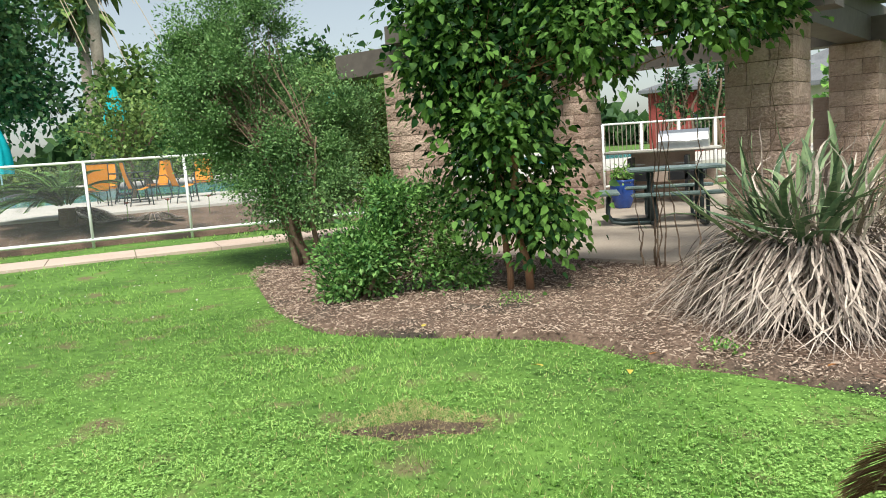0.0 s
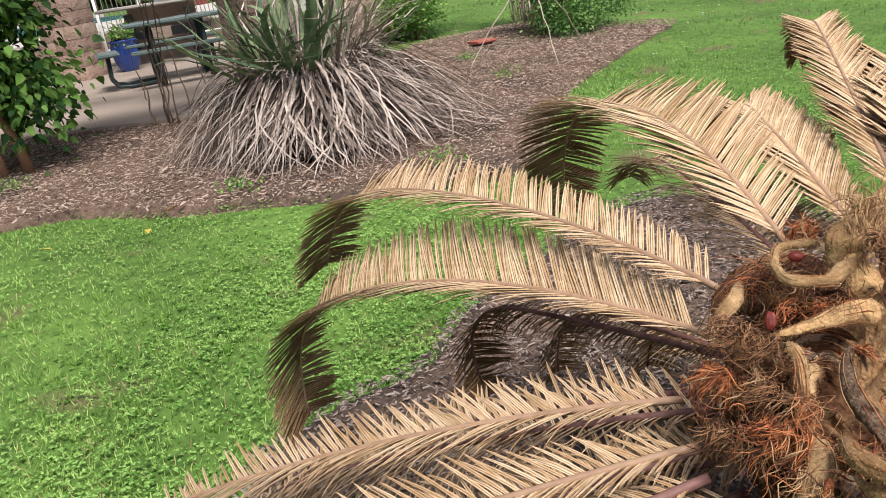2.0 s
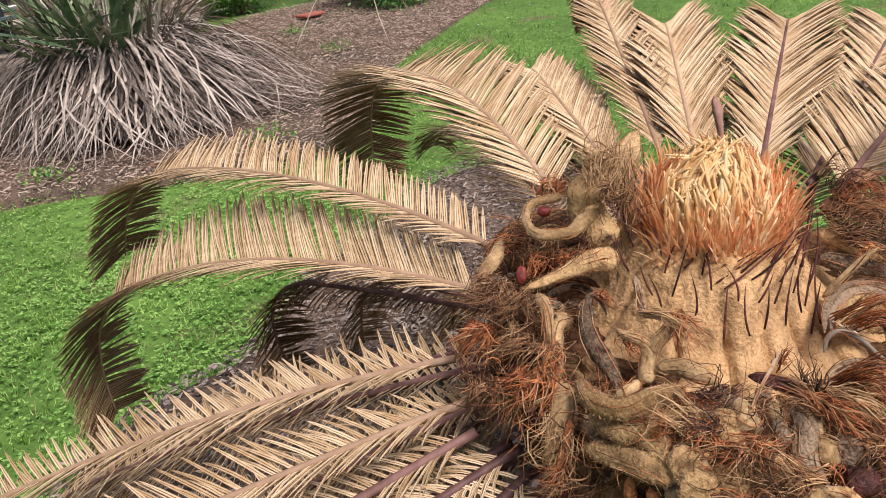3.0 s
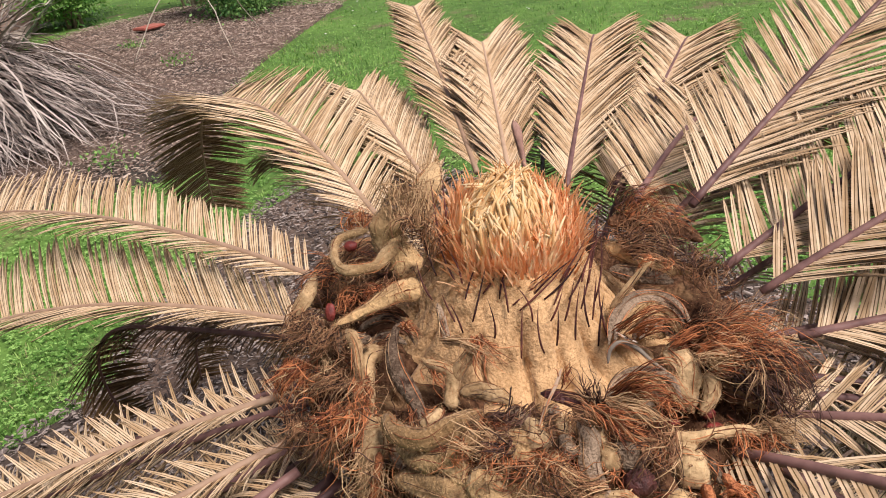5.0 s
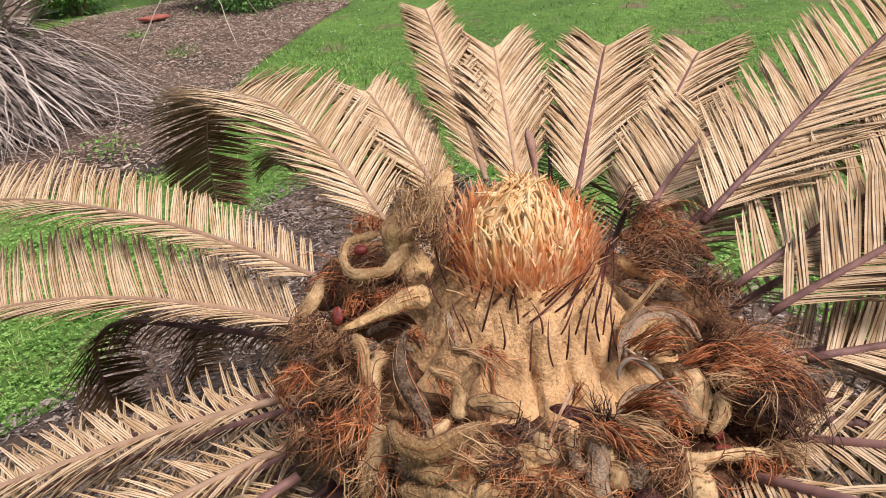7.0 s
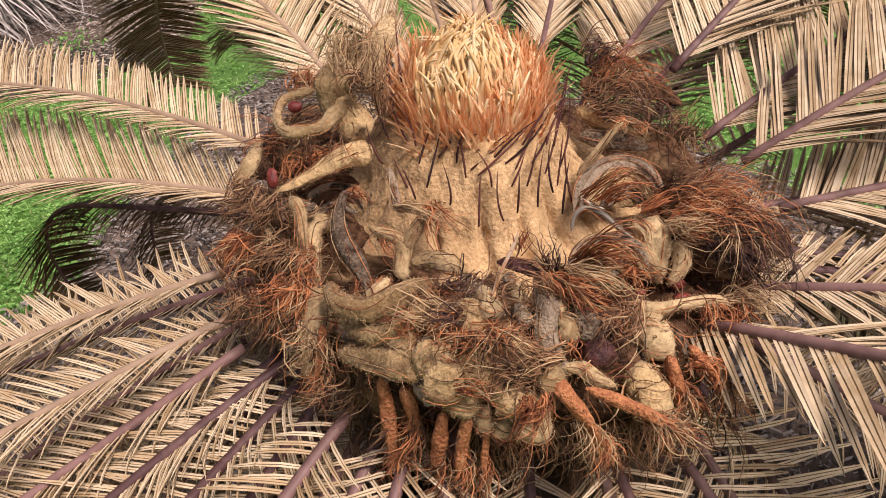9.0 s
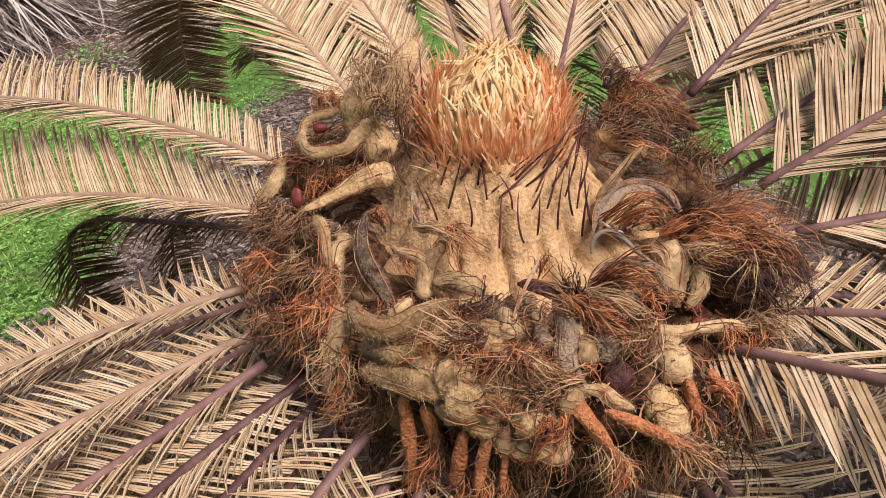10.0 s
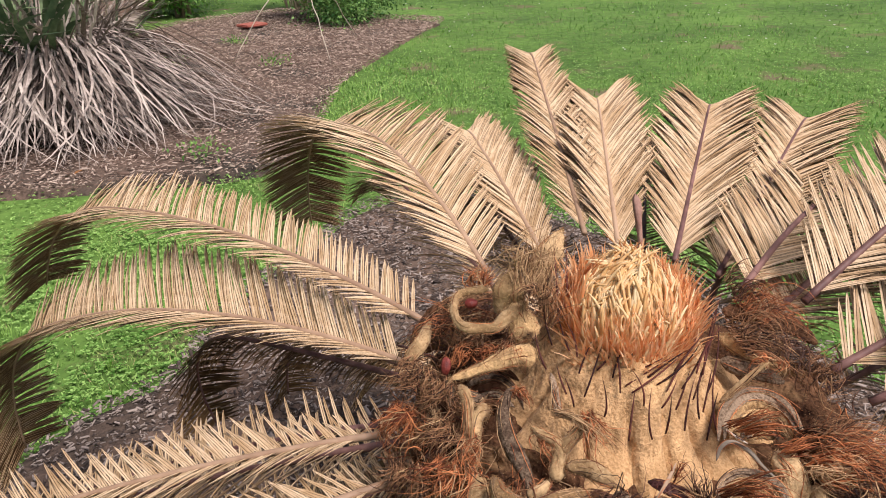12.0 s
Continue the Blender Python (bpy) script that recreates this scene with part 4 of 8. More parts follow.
def frond(az, r0, z0, e0, droop, hook, length, leaf=0.118, seed=0, lift=35, singles=False, twist=0.0, opening=61, pitch=0.0050, thin=0.85, stem_mat=None, close=20, taper=0.3, slim=1.0, ramp=0.18, bend=0.6, near=None, near_lift=None, dark=False, curls=(0, 4)):
    """One feather frond: a tapering rachis with two rows of narrow leaflets that point forwards and up."""
    r = np.random.default_rng(500 + seed)
    path = frond_curve(az, r0, z0, e0, droop, hook, length, bend=bend)
    n = len(path)
    s = np.linspace(0, 1, n)
    cross0 = np.array([-math.sin(radians(az)), math.cos(radians(az)), 0.0])
    g = Geo()
    g.tube(path, thin * 0.0052 * (1 - 0.72 * s) + 0.0006, 7)
    stem = on_palm("frond", g.mesh("frond", stem_mat or RACHIS), label="dead straw-coloured frond with a purple-brown rachis")
    tan = unit(np.gradient(path, axis=0))
    pairs = int(length / (1.45 * pitch))
    geo_v, geo_f, geo_m, off, made = [], [], [], 0, 0
    for i in range(pairs):
        f = 0.02 + 0.97 * (1 - (1 - i / (pairs - 1)) ** 1.2)
        for sgn in (-1, 1):
            if r.random() < 0.03:
                continue
            ff = min(0.995, max(0, f + r.normal(0, 0.002)))
            q = ff * (n - 1)
            j = min(int(q), n - 2)
            at = path[j] * (1 - (q - j)) + path[j + 1] * (q - j)
            t = unit(tan[j] * (1 - (q - j)) + tan[j + 1] * (q - j))
            side = unit(np.cross(t, (0, 0, 1)) * sgn) if abs(t[2]) < 0.97 else cross0 * -sgn
            up = np.cross(side, t) * sgn
            up = unit(up if up[2] > -0.2 or abs(t[2]) > 0.5 else -up)
            tw = radians(twist) * sgn
            open_angle = radians((near if near and sgn < 0 else opening) - close * ff ** 3 + 2.5 * math.sin(i * 0.55 + 3 * math.sin(i * 0.13 + seed)) + r.normal(0, 1.8))
            la = radians((lift if near_lift is None or sgn > 0 else near_lift) * (1 - 0.7 * ff) + r.normal(0, 2.8)) + tw * (1 - 0.6 * ff)
            d = unit(t * math.cos(open_angle) + (side * math.cos(la) + up * math.sin(la)) * math.sin(open_angle))
            nrm = unit(np.cross(d, t) * sgn)
            if nrm @ up < 0:
                nrm = -nrm
            nrm = unit(nrm + up * 0.3)
            b = unit(np.cross(nrm, d))
            nrm = np.cross(d, b)
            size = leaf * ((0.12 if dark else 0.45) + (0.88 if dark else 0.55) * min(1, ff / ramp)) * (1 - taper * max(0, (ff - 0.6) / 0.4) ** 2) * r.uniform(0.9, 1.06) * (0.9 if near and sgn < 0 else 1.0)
            kind = int(r.integers(*curls))
            wide = size ** 0.25 * leaf ** 0.75 * slim
            if singles and made < 300:
                made += 1
                ob = put("leaflet", SINGLE[kind], stem)
                m = Matrix.Identity(4)
                for row in range(3):
                    m[row][0], m[row][1], m[row][2], m[row][3] = d[row] * size, b[row] * wide, nrm[row] * size, at[row]
                ob.matrix_basis = m
            else:
                tv, tf, ts = LEAFLETS[kind]
                geo_v.append(at + tv[:, :1] * d * size + tv[:, 1:2] * b * wide + tv[:, 2:] * nrm * size)
                geo_f.append(np.asarray(tf) + off)
                geo_m += ts
                off += len(tv)
    if geo_v:
        me = bpy.data.meshes.new("leaf_blade")
        me.from_pydata(np.concatenate(geo_v).tolist(), [], np.concatenate(geo_f).tolist())
        # dark fronds: the underside brown, with its painted shade, on both faces
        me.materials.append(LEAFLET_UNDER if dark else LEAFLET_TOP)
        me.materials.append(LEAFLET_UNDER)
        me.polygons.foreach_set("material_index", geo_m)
        me.polygons.foreach_set("use_smooth", [True] * len(geo_m))
        put("leaf_blade", me, stem, kind="stuff")
    return stem


# azimuth, base radius, base height, rise, droop, hook, length
frond(97.0, 0.269, 0.785, 13.2, 36.6, 40.2, 1.008, seed=1, lift=28, leaf=0.112, twist=14, opening=54, near=46, pitch=0.0034, slim=1.15, ramp=0.55, close=-16, taper=0.1, thin=0.75, stem_mat=TAN_RACHIS, curls=(0, 2))
frond(104.9, 0.266, 0.747, 6.5, 48.4, 50.7, 1.056, seed=2, lift=38, leaf=0.13, twist=22, opening=56, near=34, pitch=0.0035, slim=1.1, ramp=0.3, close=-16, taper=0.15, singles=True, thin=0.75, stem_mat=TAN_RACHIS, curls=(0, 2))
frond(69.3, 0.309, 0.791, 27.8, 70.4, 51.2, 0.988, seed=3, lift=25, leaf=0.14, pitch=0.0035, opening=54, close=-12, taper=0.45, thin=0.75, stem_mat=TAN_RACHIS, curls=(0, 2))
# next two: both faces in underside brown, shade included in the colour
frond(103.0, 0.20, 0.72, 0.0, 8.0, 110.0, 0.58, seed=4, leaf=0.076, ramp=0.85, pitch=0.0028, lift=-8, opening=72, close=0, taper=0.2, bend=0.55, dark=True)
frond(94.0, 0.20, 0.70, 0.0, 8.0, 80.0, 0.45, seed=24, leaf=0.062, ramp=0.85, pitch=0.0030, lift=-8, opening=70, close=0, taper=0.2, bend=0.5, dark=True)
frond(78.2, 0.171, 0.687, -9.9, 7.9, 63.8, 0.435, seed=25, leaf=0.09, lift=5, close=5)
frond(54.0, 0.30, 0.800, 12.0, 8.0, 80.0, 0.60, seed=5, lift=22, leaf=0.14, opening=28, close=12, taper=0.6, pitch=0.0016, thin=0.7, stem_mat=TAN_RACHIS, bend=0.6, slim=0.95, curls=(0, 2))
frond(43.0, 0.32, 0.823, 15.0, 4.0, 62.0, 0.80, seed=6, lift=18, leaf=0.115, opening=29, close=12, taper=0.6, pitch=0.0022, thin=0.7, stem_mat=TAN_RACHIS, bend=0.66, slim=0.95, curls=(0, 2))
frond(35.5, 0.27, 0.815, 14.0, 4.0, 55.0, 0.60, seed=7, lift=22, leaf=0.165, opening=26, close=12, taper=0.6, pitch=0.0014, thin=0.7, stem_mat=TAN_RACHIS, bend=0.66, slim=0.95, curls=(0, 2))
frond(20.4, 0.26, 0.815, 12.0, 4.0, 55.0, 0.64, seed=8, lift=22, leaf=0.155, opening=33, close=12, taper=0.6, pitch=0.0019, thin=0.7, bend=0.66, slim=0.95, curls=(0, 2))
frond(9.0, 0.27, 0.80, 10.0, 4.0, 75.0, 0.72, seed=26, lift=24, leaf=0.15, opening=36, close=12, taper=0.6, pitch=0.0021, thin=0.7, bend=0.66, slim=0.95, curls=(0, 2))
frond(0.0, 0.239, 0.806, 16.0, 43.2, 60.0, 0.66, seed=9, lift=6, near_lift=34, leaf=0.14, opening=42, near=50, pitch=0.0031, ramp=0.06, slim=0.9, curls=(0, 2))
frond(-19.5, 0.229, 0.824, 25.9, 13.5, 40.4, 0.90, seed=10, lift=4, near_lift=34, leaf=0.14, opening=42, near=54, pitch=0.0032, ramp=0.06, slim=0.9, curls=(0, 2))
frond(-9.0, 0.215, 0.775, 14.0, 20.0, 45.0, 0.72, seed=27, lift=2, near_lift=30, leaf=0.13, opening=42, near=54, pitch=0.0034, ramp=0.05, slim=0.9, curls=(0, 3))
frond(-36.7, 0.213, 0.777, 25.3, 16.6, 40.5, 0.90, seed=11, lift=2, near_lift=32, opening=40, near=58, ramp=0.05, leaf=0.132, pitch=0.0036, slim=1.1, curls=(0, 2))
frond(-49.4, 0.226, 0.770, 29.3, 22.7, 40.0, 0.90, seed=12, lift=2, near_lift=32, opening=40, near=58, ramp=0.05, leaf=0.132, pitch=0.0036, slim=1.1, curls=(0, 2))
frond(-59.5, 0.248, 0.741, 11.0, 20.8, 40.0, 0.90, seed=13, lift=2, near_lift=32, opening=40, near=58, ramp=0.05, leaf=0.132, pitch=0.0036, slim=1.1, curls=(0, 2))
frond(-53.0, 0.215, 0.725, 4.0, 18.0, 40.0, 0.80, seed=28, lift=4, near_lift=26, leaf=0.12, opening=44, near=56, pitch=0.0038, ramp=0.05, curls=(0, 3))
frond(-110.6, 0.17, 0.732, 24.0, 16.1, 39.8, 0.85, seed=14, lift=-8, opening=44, leaf=0.12, pitch=0.0075, slim=1.25)
frond(-91.1, 0.199, 0.734, 18.6, 15.4, 39.0, 0.85, seed=15, pitch=0.0040, lift=10, near_lift=30, opening=44, near=58, curls=(0, 3))
frond(-133.0, 0.235, 0.68, -14.0, 22.0, 39.7, 0.75, seed=16, leaf=0.098, pitch=0.0050, curls=(2, 4))
frond(-120.0, 0.25, 0.66, -20.0, 19.0, 40.0, 0.80, seed=17, leaf=0.098, pitch=0.0050, curls=(2, 4))
frond(134.9, 0.267, 0.752, -6.3, 25.9, 39.6, 0.95, seed=18, leaf=0.092, pitch=0.0037, slim=1.0, lift=18, opening=51, near=38, thin=0.7, stem_mat=TAN_RACHIS, curls=(0, 3))
frond(150.3, 0.265, 0.752, -7.5, 8.8, 40.6, 0.90, seed=19, leaf=0.092, pitch=0.0037, slim=1.0, lift=18, opening=51, near=38, thin=0.7, stem_mat=TAN_RACHIS, curls=(0, 3))
frond(154.3, 0.267, 0.732, -15.1, 0.0, 40.1, 0.89, seed=20, leaf=0.092, pitch=0.0037, slim=1.0, lift=18, opening=51, near=38, curls=(1, 4))
frond(161.3, 0.239, 0.724, -9.7, 33.4, 39.8, 0.89, seed=21, leaf=0.092, pitch=0.0037, slim=1.0, lift=18, opening=51, near=38, curls=(1, 4))
frond(180.4, 0.247, 0.719, -10.0, 17.7, 39.9, 0.85, seed=22, leaf=0.098, pitch=0.0050, curls=(2, 4))
frond(186.8, 0.252, 0.706, -18.9, 19.4, 40.0, 0.80, seed=23, leaf=0.098, pitch=0.0050, curls=(2, 4))
# lower and inner fronds that fill the rosette
low = np.random.default_rng(77)
for i, (az, e0) in enumerate(((120, -14), (128, -12), (142, -16), (157, -20), (167, -18), (173, -24), (193, -26), (200, -30), (-100, -8), (-75, 2), (-68, -6), (-28, 12), (-5, 10), (12, 12), (28, 6), (52, 8), (63, 8))):
    frond(az, 0.24, 0.72, e0, 15 + low.uniform(-6, 10), 35, 0.8 + low.uniform(-0.1, 0.08), seed=70 + i, lift=low.uniform(15, 32), leaf=0.10, pitch=0.0052)
for i, az in enumerate((118, 128, 142, 157, 168, 176, 200, 214, 228, 246, 262, 284, 305, 322, 340, 8, 30, 82)):
    frond(az + low.uniform(-3, 3), 0.2, 0.66 + low.uniform(-0.03, 0.03), low.uniform(-42, -24), low.uniform(5, 25), low.uniform(10, 50), low.uniform(0.65, 0.85), seed=40 + i, lift=low.uniform(5, 30))

# ---- stem and crown ----
g = Geo()
zz = np.linspace(-0.03, 0.70, 26)
g.tube(np.column_stack([SAGO[0] + 0 * zz, SAGO[1] + 0 * zz, zz]), 0.135 + 0.012 * (np.arange(26) % 2), 22)
stem = on_palm("stem", g.mesh("stem", TRUNK_SCALE), label="rough dark trunk ringed with old leaf bases")
g = Geo()
for i in range(190):
    a, z = 2.4 * i, 0.03 + 0.62 * i / 190
    p = np.array([SAGO[0] + 0.135 * math.cos(a), SAGO[1] + 0.135 * math.sin(a), z])
    o = np.array([math.cos(a), math.sin(a), 0.7])
    g.tube(np.array([p - 0.01 * o, p + 0.03 * o, p + 0.05 * o]), [0.018, 0.014, 0.006], 6)
put("old_scale", g.mesh("old_scales", TRUNK_SCALE), stem, kind="stuff")


def cp(az, r, z):
    """A place in the crown: bearing, distance from its axis, height."""
    return np.array([SAGO[0] + r * math.cos(radians(az)), SAGO[1] + r * math.sin(radians(az)), z])


PROFILE = np.array([(0.0, 0.80), (0.07, 0.79), (0.11, 0.785), (0.15, 0.788), (0.19, 0.795), (0.222, 0.79), (0.245, 0.772), (0.252, 0.745), (0.235, 0.69), (0.16, 0.62)])


def crown_surface(k, az):
    """The crown's body: a low shoulder round the neck, wide in front, folded and pitted."""
    r, z = np.interp(k, np.linspace(0, 1, 10), PROFILE[:, 0]), np.interp(k, np.linspace(0, 1, 10), PROFILE[:, 1])
    front = 0.5 + 0.5 * math.cos(radians(az - 195))
    r *= 0.76 + 0.22 * front
    z += 0.022 * max(0.0, math.cos(radians(az - 125))) ** 2 * min(1, r / 0.15) - 0.014 * max(0.0, math.cos(radians(az + 85))) ** 2
    p = cp(az, r, z)
    q = Vector(p * 17)
    crease = max(0.0, 0.22 - abs(noise.noise(q * 1.3 + Vector((7, 3, 1))))) / 0.22
    bump = noise.noise(q) * 0.012 - crease * 0.014 + noise.noise(q * 4.3) * 0.004
    o = np.array([math.cos(radians(az)) * 0.6, math.sin(radians(az)) * 0.6, 0.8])
    return p + o * bump * min(1.0, r / 0.1)


g = Geo()
ks, n_az = np.linspace(0.02, 1, 100), 240
g.add([crown_surface(k, 360 * j / n_az) for k in ks for j in range(n_az)], [(i * n_az + j, (i + 1) * n_az + j, (i + 1) * n_az + (j + 1) % n_az, i * n_az + (j + 1) % n_az) for i in range(99) for j in range(n_az)])
crown = on_palm("crown", g.mesh("crown", CROWN_CORE), label="knobbly crown of brown fibre and tan felt")

# fluted neck under the cone
g = Geo()
NECK = np.array([0.973, 0.289])
n_az = 260
rows = []
for i, f in enumerate(np.linspace(0, 1, 60)):
    for j in range(n_az):
        a = 2 * math.pi * j / n_az
        c, s = math.cos(a), math.sin(a)
        ridge = abs(math.sin(a * 9.5 + 1.1 * math.sin(3 * a) + 0.6 * noise.noise(Vector((c * 3, s * 3, f * 3)))))
        low = max(0.0, 1 - f * 1.7)
        flute = -0.016 * math.exp(-(ridge / 0.26) ** 2) * (0.12 + 0.88 * low ** 0.7) + 0.007 * ridge * low
        lumps = 0.004 * noise.noise(Vector((c * 5, s * 5, f * 5))) + 0.0022 * noise.noise(Vector((c * 17, s * 17, f * 13))) + 0.0010 * noise.noise(Vector((c * 48, s * 48, f * 34)))
        rad = np.interp(f, [0, 0.12, 0.3, 0.5, 0.75, 1], [0.156, 0.136, 0.116, 0.103, 0.089, 0.068]) + flute + lumps - 0.020 * max(0.0, math.cos(a + 0.98)) ** 2
        rows.append((NECK[0] + rad * c, NECK[1] + rad * s, 0.775 + 0.100 * f + 0.004 * noise.noise(Vector((c * 4, s * 4, 5)))))
g.add(rows, [(i * n_az + j, i * n_az + (j + 1) % n_az, (i + 1) * n_az + (j + 1) % n_az, (i + 1) * n_az + j) for i in range(59) for j in range(n_az)])
neck = on_palm("neck", g.mesh("neck", FELT), label="fluted neck of tan felt under the cone")

# ---- cone of sporophylls ----
HEAD = np.array([0.967, 0.284, 0.872])
FACE = radians(212)
g = Geo()
th = np.linspace(0, math.pi * 0.62, 14)
g.tube([(HEAD[0], HEAD[1], HEAD[2] - 0.02 + 0.068 * math.cos(a)) for a in th], [max(0.001, 0.058 * math.sin(a)) for a in th], 28)
cone = on_palm("cone", g.mesh("cone", CONE_ORANGE), label="domed cone of orange and cream sporophylls")
cr = np.random.default_rng(17)
outer, inner = Geo(), Geo()
N_CONE = 3300
for i in range(N_CONE):
    f = (i + 0.5) / N_CONE
    theta = math.acos(1 - 1.5 * f)
    a = 2.39996 * i
    if theta < math.pi / 2:
        o = np.array([math.cos(a) * math.sin(theta), math.sin(a) * math.sin(theta), math.cos(theta)])
        p = HEAD + np.array([0, 0, -0.014]) + o * np.array([0.057, 0.057, 0.064])
    else:
        o = np.array([math.cos(a), math.sin(a), 0.0])
        p = HEAD + np.array([0, 0, -0.014]) + o * 0.057 - np.array([0, 0, 0.055 * (theta - math.pi / 2)])
    facing = max(0.0, math.cos(a - FACE))
    edge = theta > 0.95 + 0.55 * facing + cr.normal(0, 0.13)
    t = np.linspace(0, 1, 7)[:, None]
    across = np.array([-math.sin(a), math.cos(a), 0])
    if edge:
        tang = unit(np.array([0, 0, 1.0]) - o * o[2])
        stray = cr.random() < 0.10
        d = unit(tang * 0.97 + o * (0.10 if not stray else 0.4) + cr.normal(0, 0.10, 3) + across * 0.16 * math.sin(a * 5 + theta * 6))
        ln = cr.uniform(0.030, 0.058)
        tip = 0.014 * cr.uniform(-1.2, 1.0)
        path = p + d * ln * t - o * np.array([1, 1, 0]) * tip * t ** 3 + across * cr.normal(0, 0.006) * t ** 2
        outer.ribbon(path, unit(across + o * cr.normal(0, 0.5)), 0.0036 * cr.uniform(0.75, 1.25) * np.array([0.8, 1.0, 1.0, 0.9, 0.75, 0.5, 0.12]), cr.choice([-0.55, 0.55]))
    else:
        flow = 0.45 + 0.4 * math.sin(a * 2 + 3 * theta)
        tang = unit(np.array([0.25, 0.15, 1.0]) - o * (o @ np.array([0.25, 0.15, 1.0])))
        d = unit(tang * 0.95 + o * 0.16 + across * (0.6 * flow - 0.25) + cr.normal(0, 0.10, 3))
        ln = cr.uniform(0.028, 0.050)
        hook = cr.uniform(0.002, 0.018)
        path = p + d * ln * t + (across * cr.normal(0.004, 0.006) - tang * hook * 0.5 - o * hook * 0.6) * t ** 3
        inner.tube(path, np.array([0.0014, 0.0018, 0.0019, 0.0018, 0.0016, 0.0012, 0.0005]), 6)
put("cone_rim", outer.mesh("outer_sporophylls", CONE_ORANGE), cone, "upright orange scales", kind="stuff")
put("cone_top", inner.mesh("inner_sporophylls", CONE_CREAM), cone, "curling cream scales", kind="stuff")

# ---- felted stalks, fibres, needles and seeds; places in millimetres from the palm's foot ----
FACE_N = unit((-0.60, -0.38, 0.70))
kr = np.random.default_rng(23)
HAIR_AT, HAIR_N = [], []


def place(points):
    return np.array([(SAGO[0] + x / 1000, SAGO[1] + y / 1000, z / 1000) for x, y, z in points])


def spline(p, steps):
    """A smooth curve through a few places."""
    p = np.asarray(p, float)
    q = np.concatenate([[2 * p[0] - p[1]], p, [2 * p[-1] - p[-2]]])
    out = []
    for i in range(1, len(q) - 2):
        a, b, c, d = q[i - 1], q[i], q[i + 1], q[i + 2]
        for t in np.linspace(0, 1, steps, endpoint=False):
            out.append(0.5 * (2 * b + (c - a) * t + (2 * a - 5 * b + 4 * c - d) * t * t + (3 * b - a - 3 * c + d) * t ** 3))
    out.append(p[-1])
    return np.array(out)


def felt_limb(name, points, widths, mat, flat=0.7, fuzz=1.0):
    """A withered felted stalk or fold: flattened, creased along its length, rounded at its ends, with short hairs."""
    p = place(points)
    if mat is ORANGE_STALK:
        p = p + FACE_N * 0.005
    path = spline(p, max(5, int(30 / len(p))))
    n, sides = len(path), 16
    s = np.linspace(0, 1, n)
    w = np.interp(s, np.linspace(0, 1, len(widths)), widths) / 1000
    w = w * np.clip(np.minimum(s, 1 - s) * n / 2.2, 0.12, 1) ** 0.5
    tan = unit(np.gradient(path, axis=0))
    side = unit(np.cross(tan, FACE_N) + 1e-6)
    lift = np.cross(side, tan)
    shift = kr.uniform(0, 50)
    verts, normals = [], []
    for i in range(n):
        for j in range(sides):
            a = 2 * math.pi * j / sides
            d = side[i] * math.cos(a) + lift[i] * math.sin(a) * flat
            q = Vector(path[i] * 70 + np.array([shift, 0, 0]))
            groove = noise.noise(Vector((math.cos(a) * 2.6 + shift, math.sin(a) * 2.6, s[i] * 2.0)))
            k = 1 + 0.30 * groove + 0.24 * noise.noise(q + Vector(d) * 1.5) + 0.10 * noise.noise(q * 3.3 + Vector(d) * 4)
            verts.append(path[i] + d * w[i] * k)
            normals.append(d)
    g = Geo()
    g.add(verts, [(i * sides + j, i * sides + (j + 1) % sides, (i + 1) * sides + (j + 1) % sides, (i + 1) * sides + j) for i in range(n - 1) for j in range(sides)] + [tuple(range(sides))[::-1], tuple((n - 1) * sides + j for j in range(sides))])
    if fuzz:
        for _ in range(10 + int(700 * w.max())):
            i0 = int(kr.integers(0, max(1, n - 8)))
            i1 = min(n, i0 + int(kr.integers(6, 16)))
            a = kr.uniform(-0.6, math.pi + 0.6)
            drift = kr.normal(0, 0.0025, 3)
            q = np.linspace(0, 1, i1 - i0)[:, None]
            hug = path[i0:i1] + (side[i0:i1] * math.cos(a) + lift[i0:i1] * math.sin(a) * flat) * (w[i0:i1, None] * 1.02 + 0.0004) + drift * q ** 2 + FACE_N * 0.003 * kr.random() * q ** 3
            g.tube(hug, 0.0003 * kr.uniform(0.7, 1.6) * np.interp(q[:, 0], [0, 0.2, 0.7, 1], [0.4, 1, 0.9, 0.2]), 3, int(kr.integers(1, 4)), cap=False)
    ob = on_palm(name, g.mesh(name, [mat, FIBRE_BROWN, FIBRE_TAN, FIBRE_RUST] if fuzz else mat))
    if fuzz and mat in (FELT_PALE, OLIVE_FELT):
        count = int(fuzz * 42000 * float(np.sum(w)) * float(np.linalg.norm(np.diff(path, axis=0), axis=1).mean()) * 100)
        pick = kr.integers(0, len(verts), count)
        HAIR_AT.append(np.array(verts)[pick] + kr.normal(0, 0.0008, (count, 3)))
        HAIR_N.append(np.array(normals)[pick])
    return ob


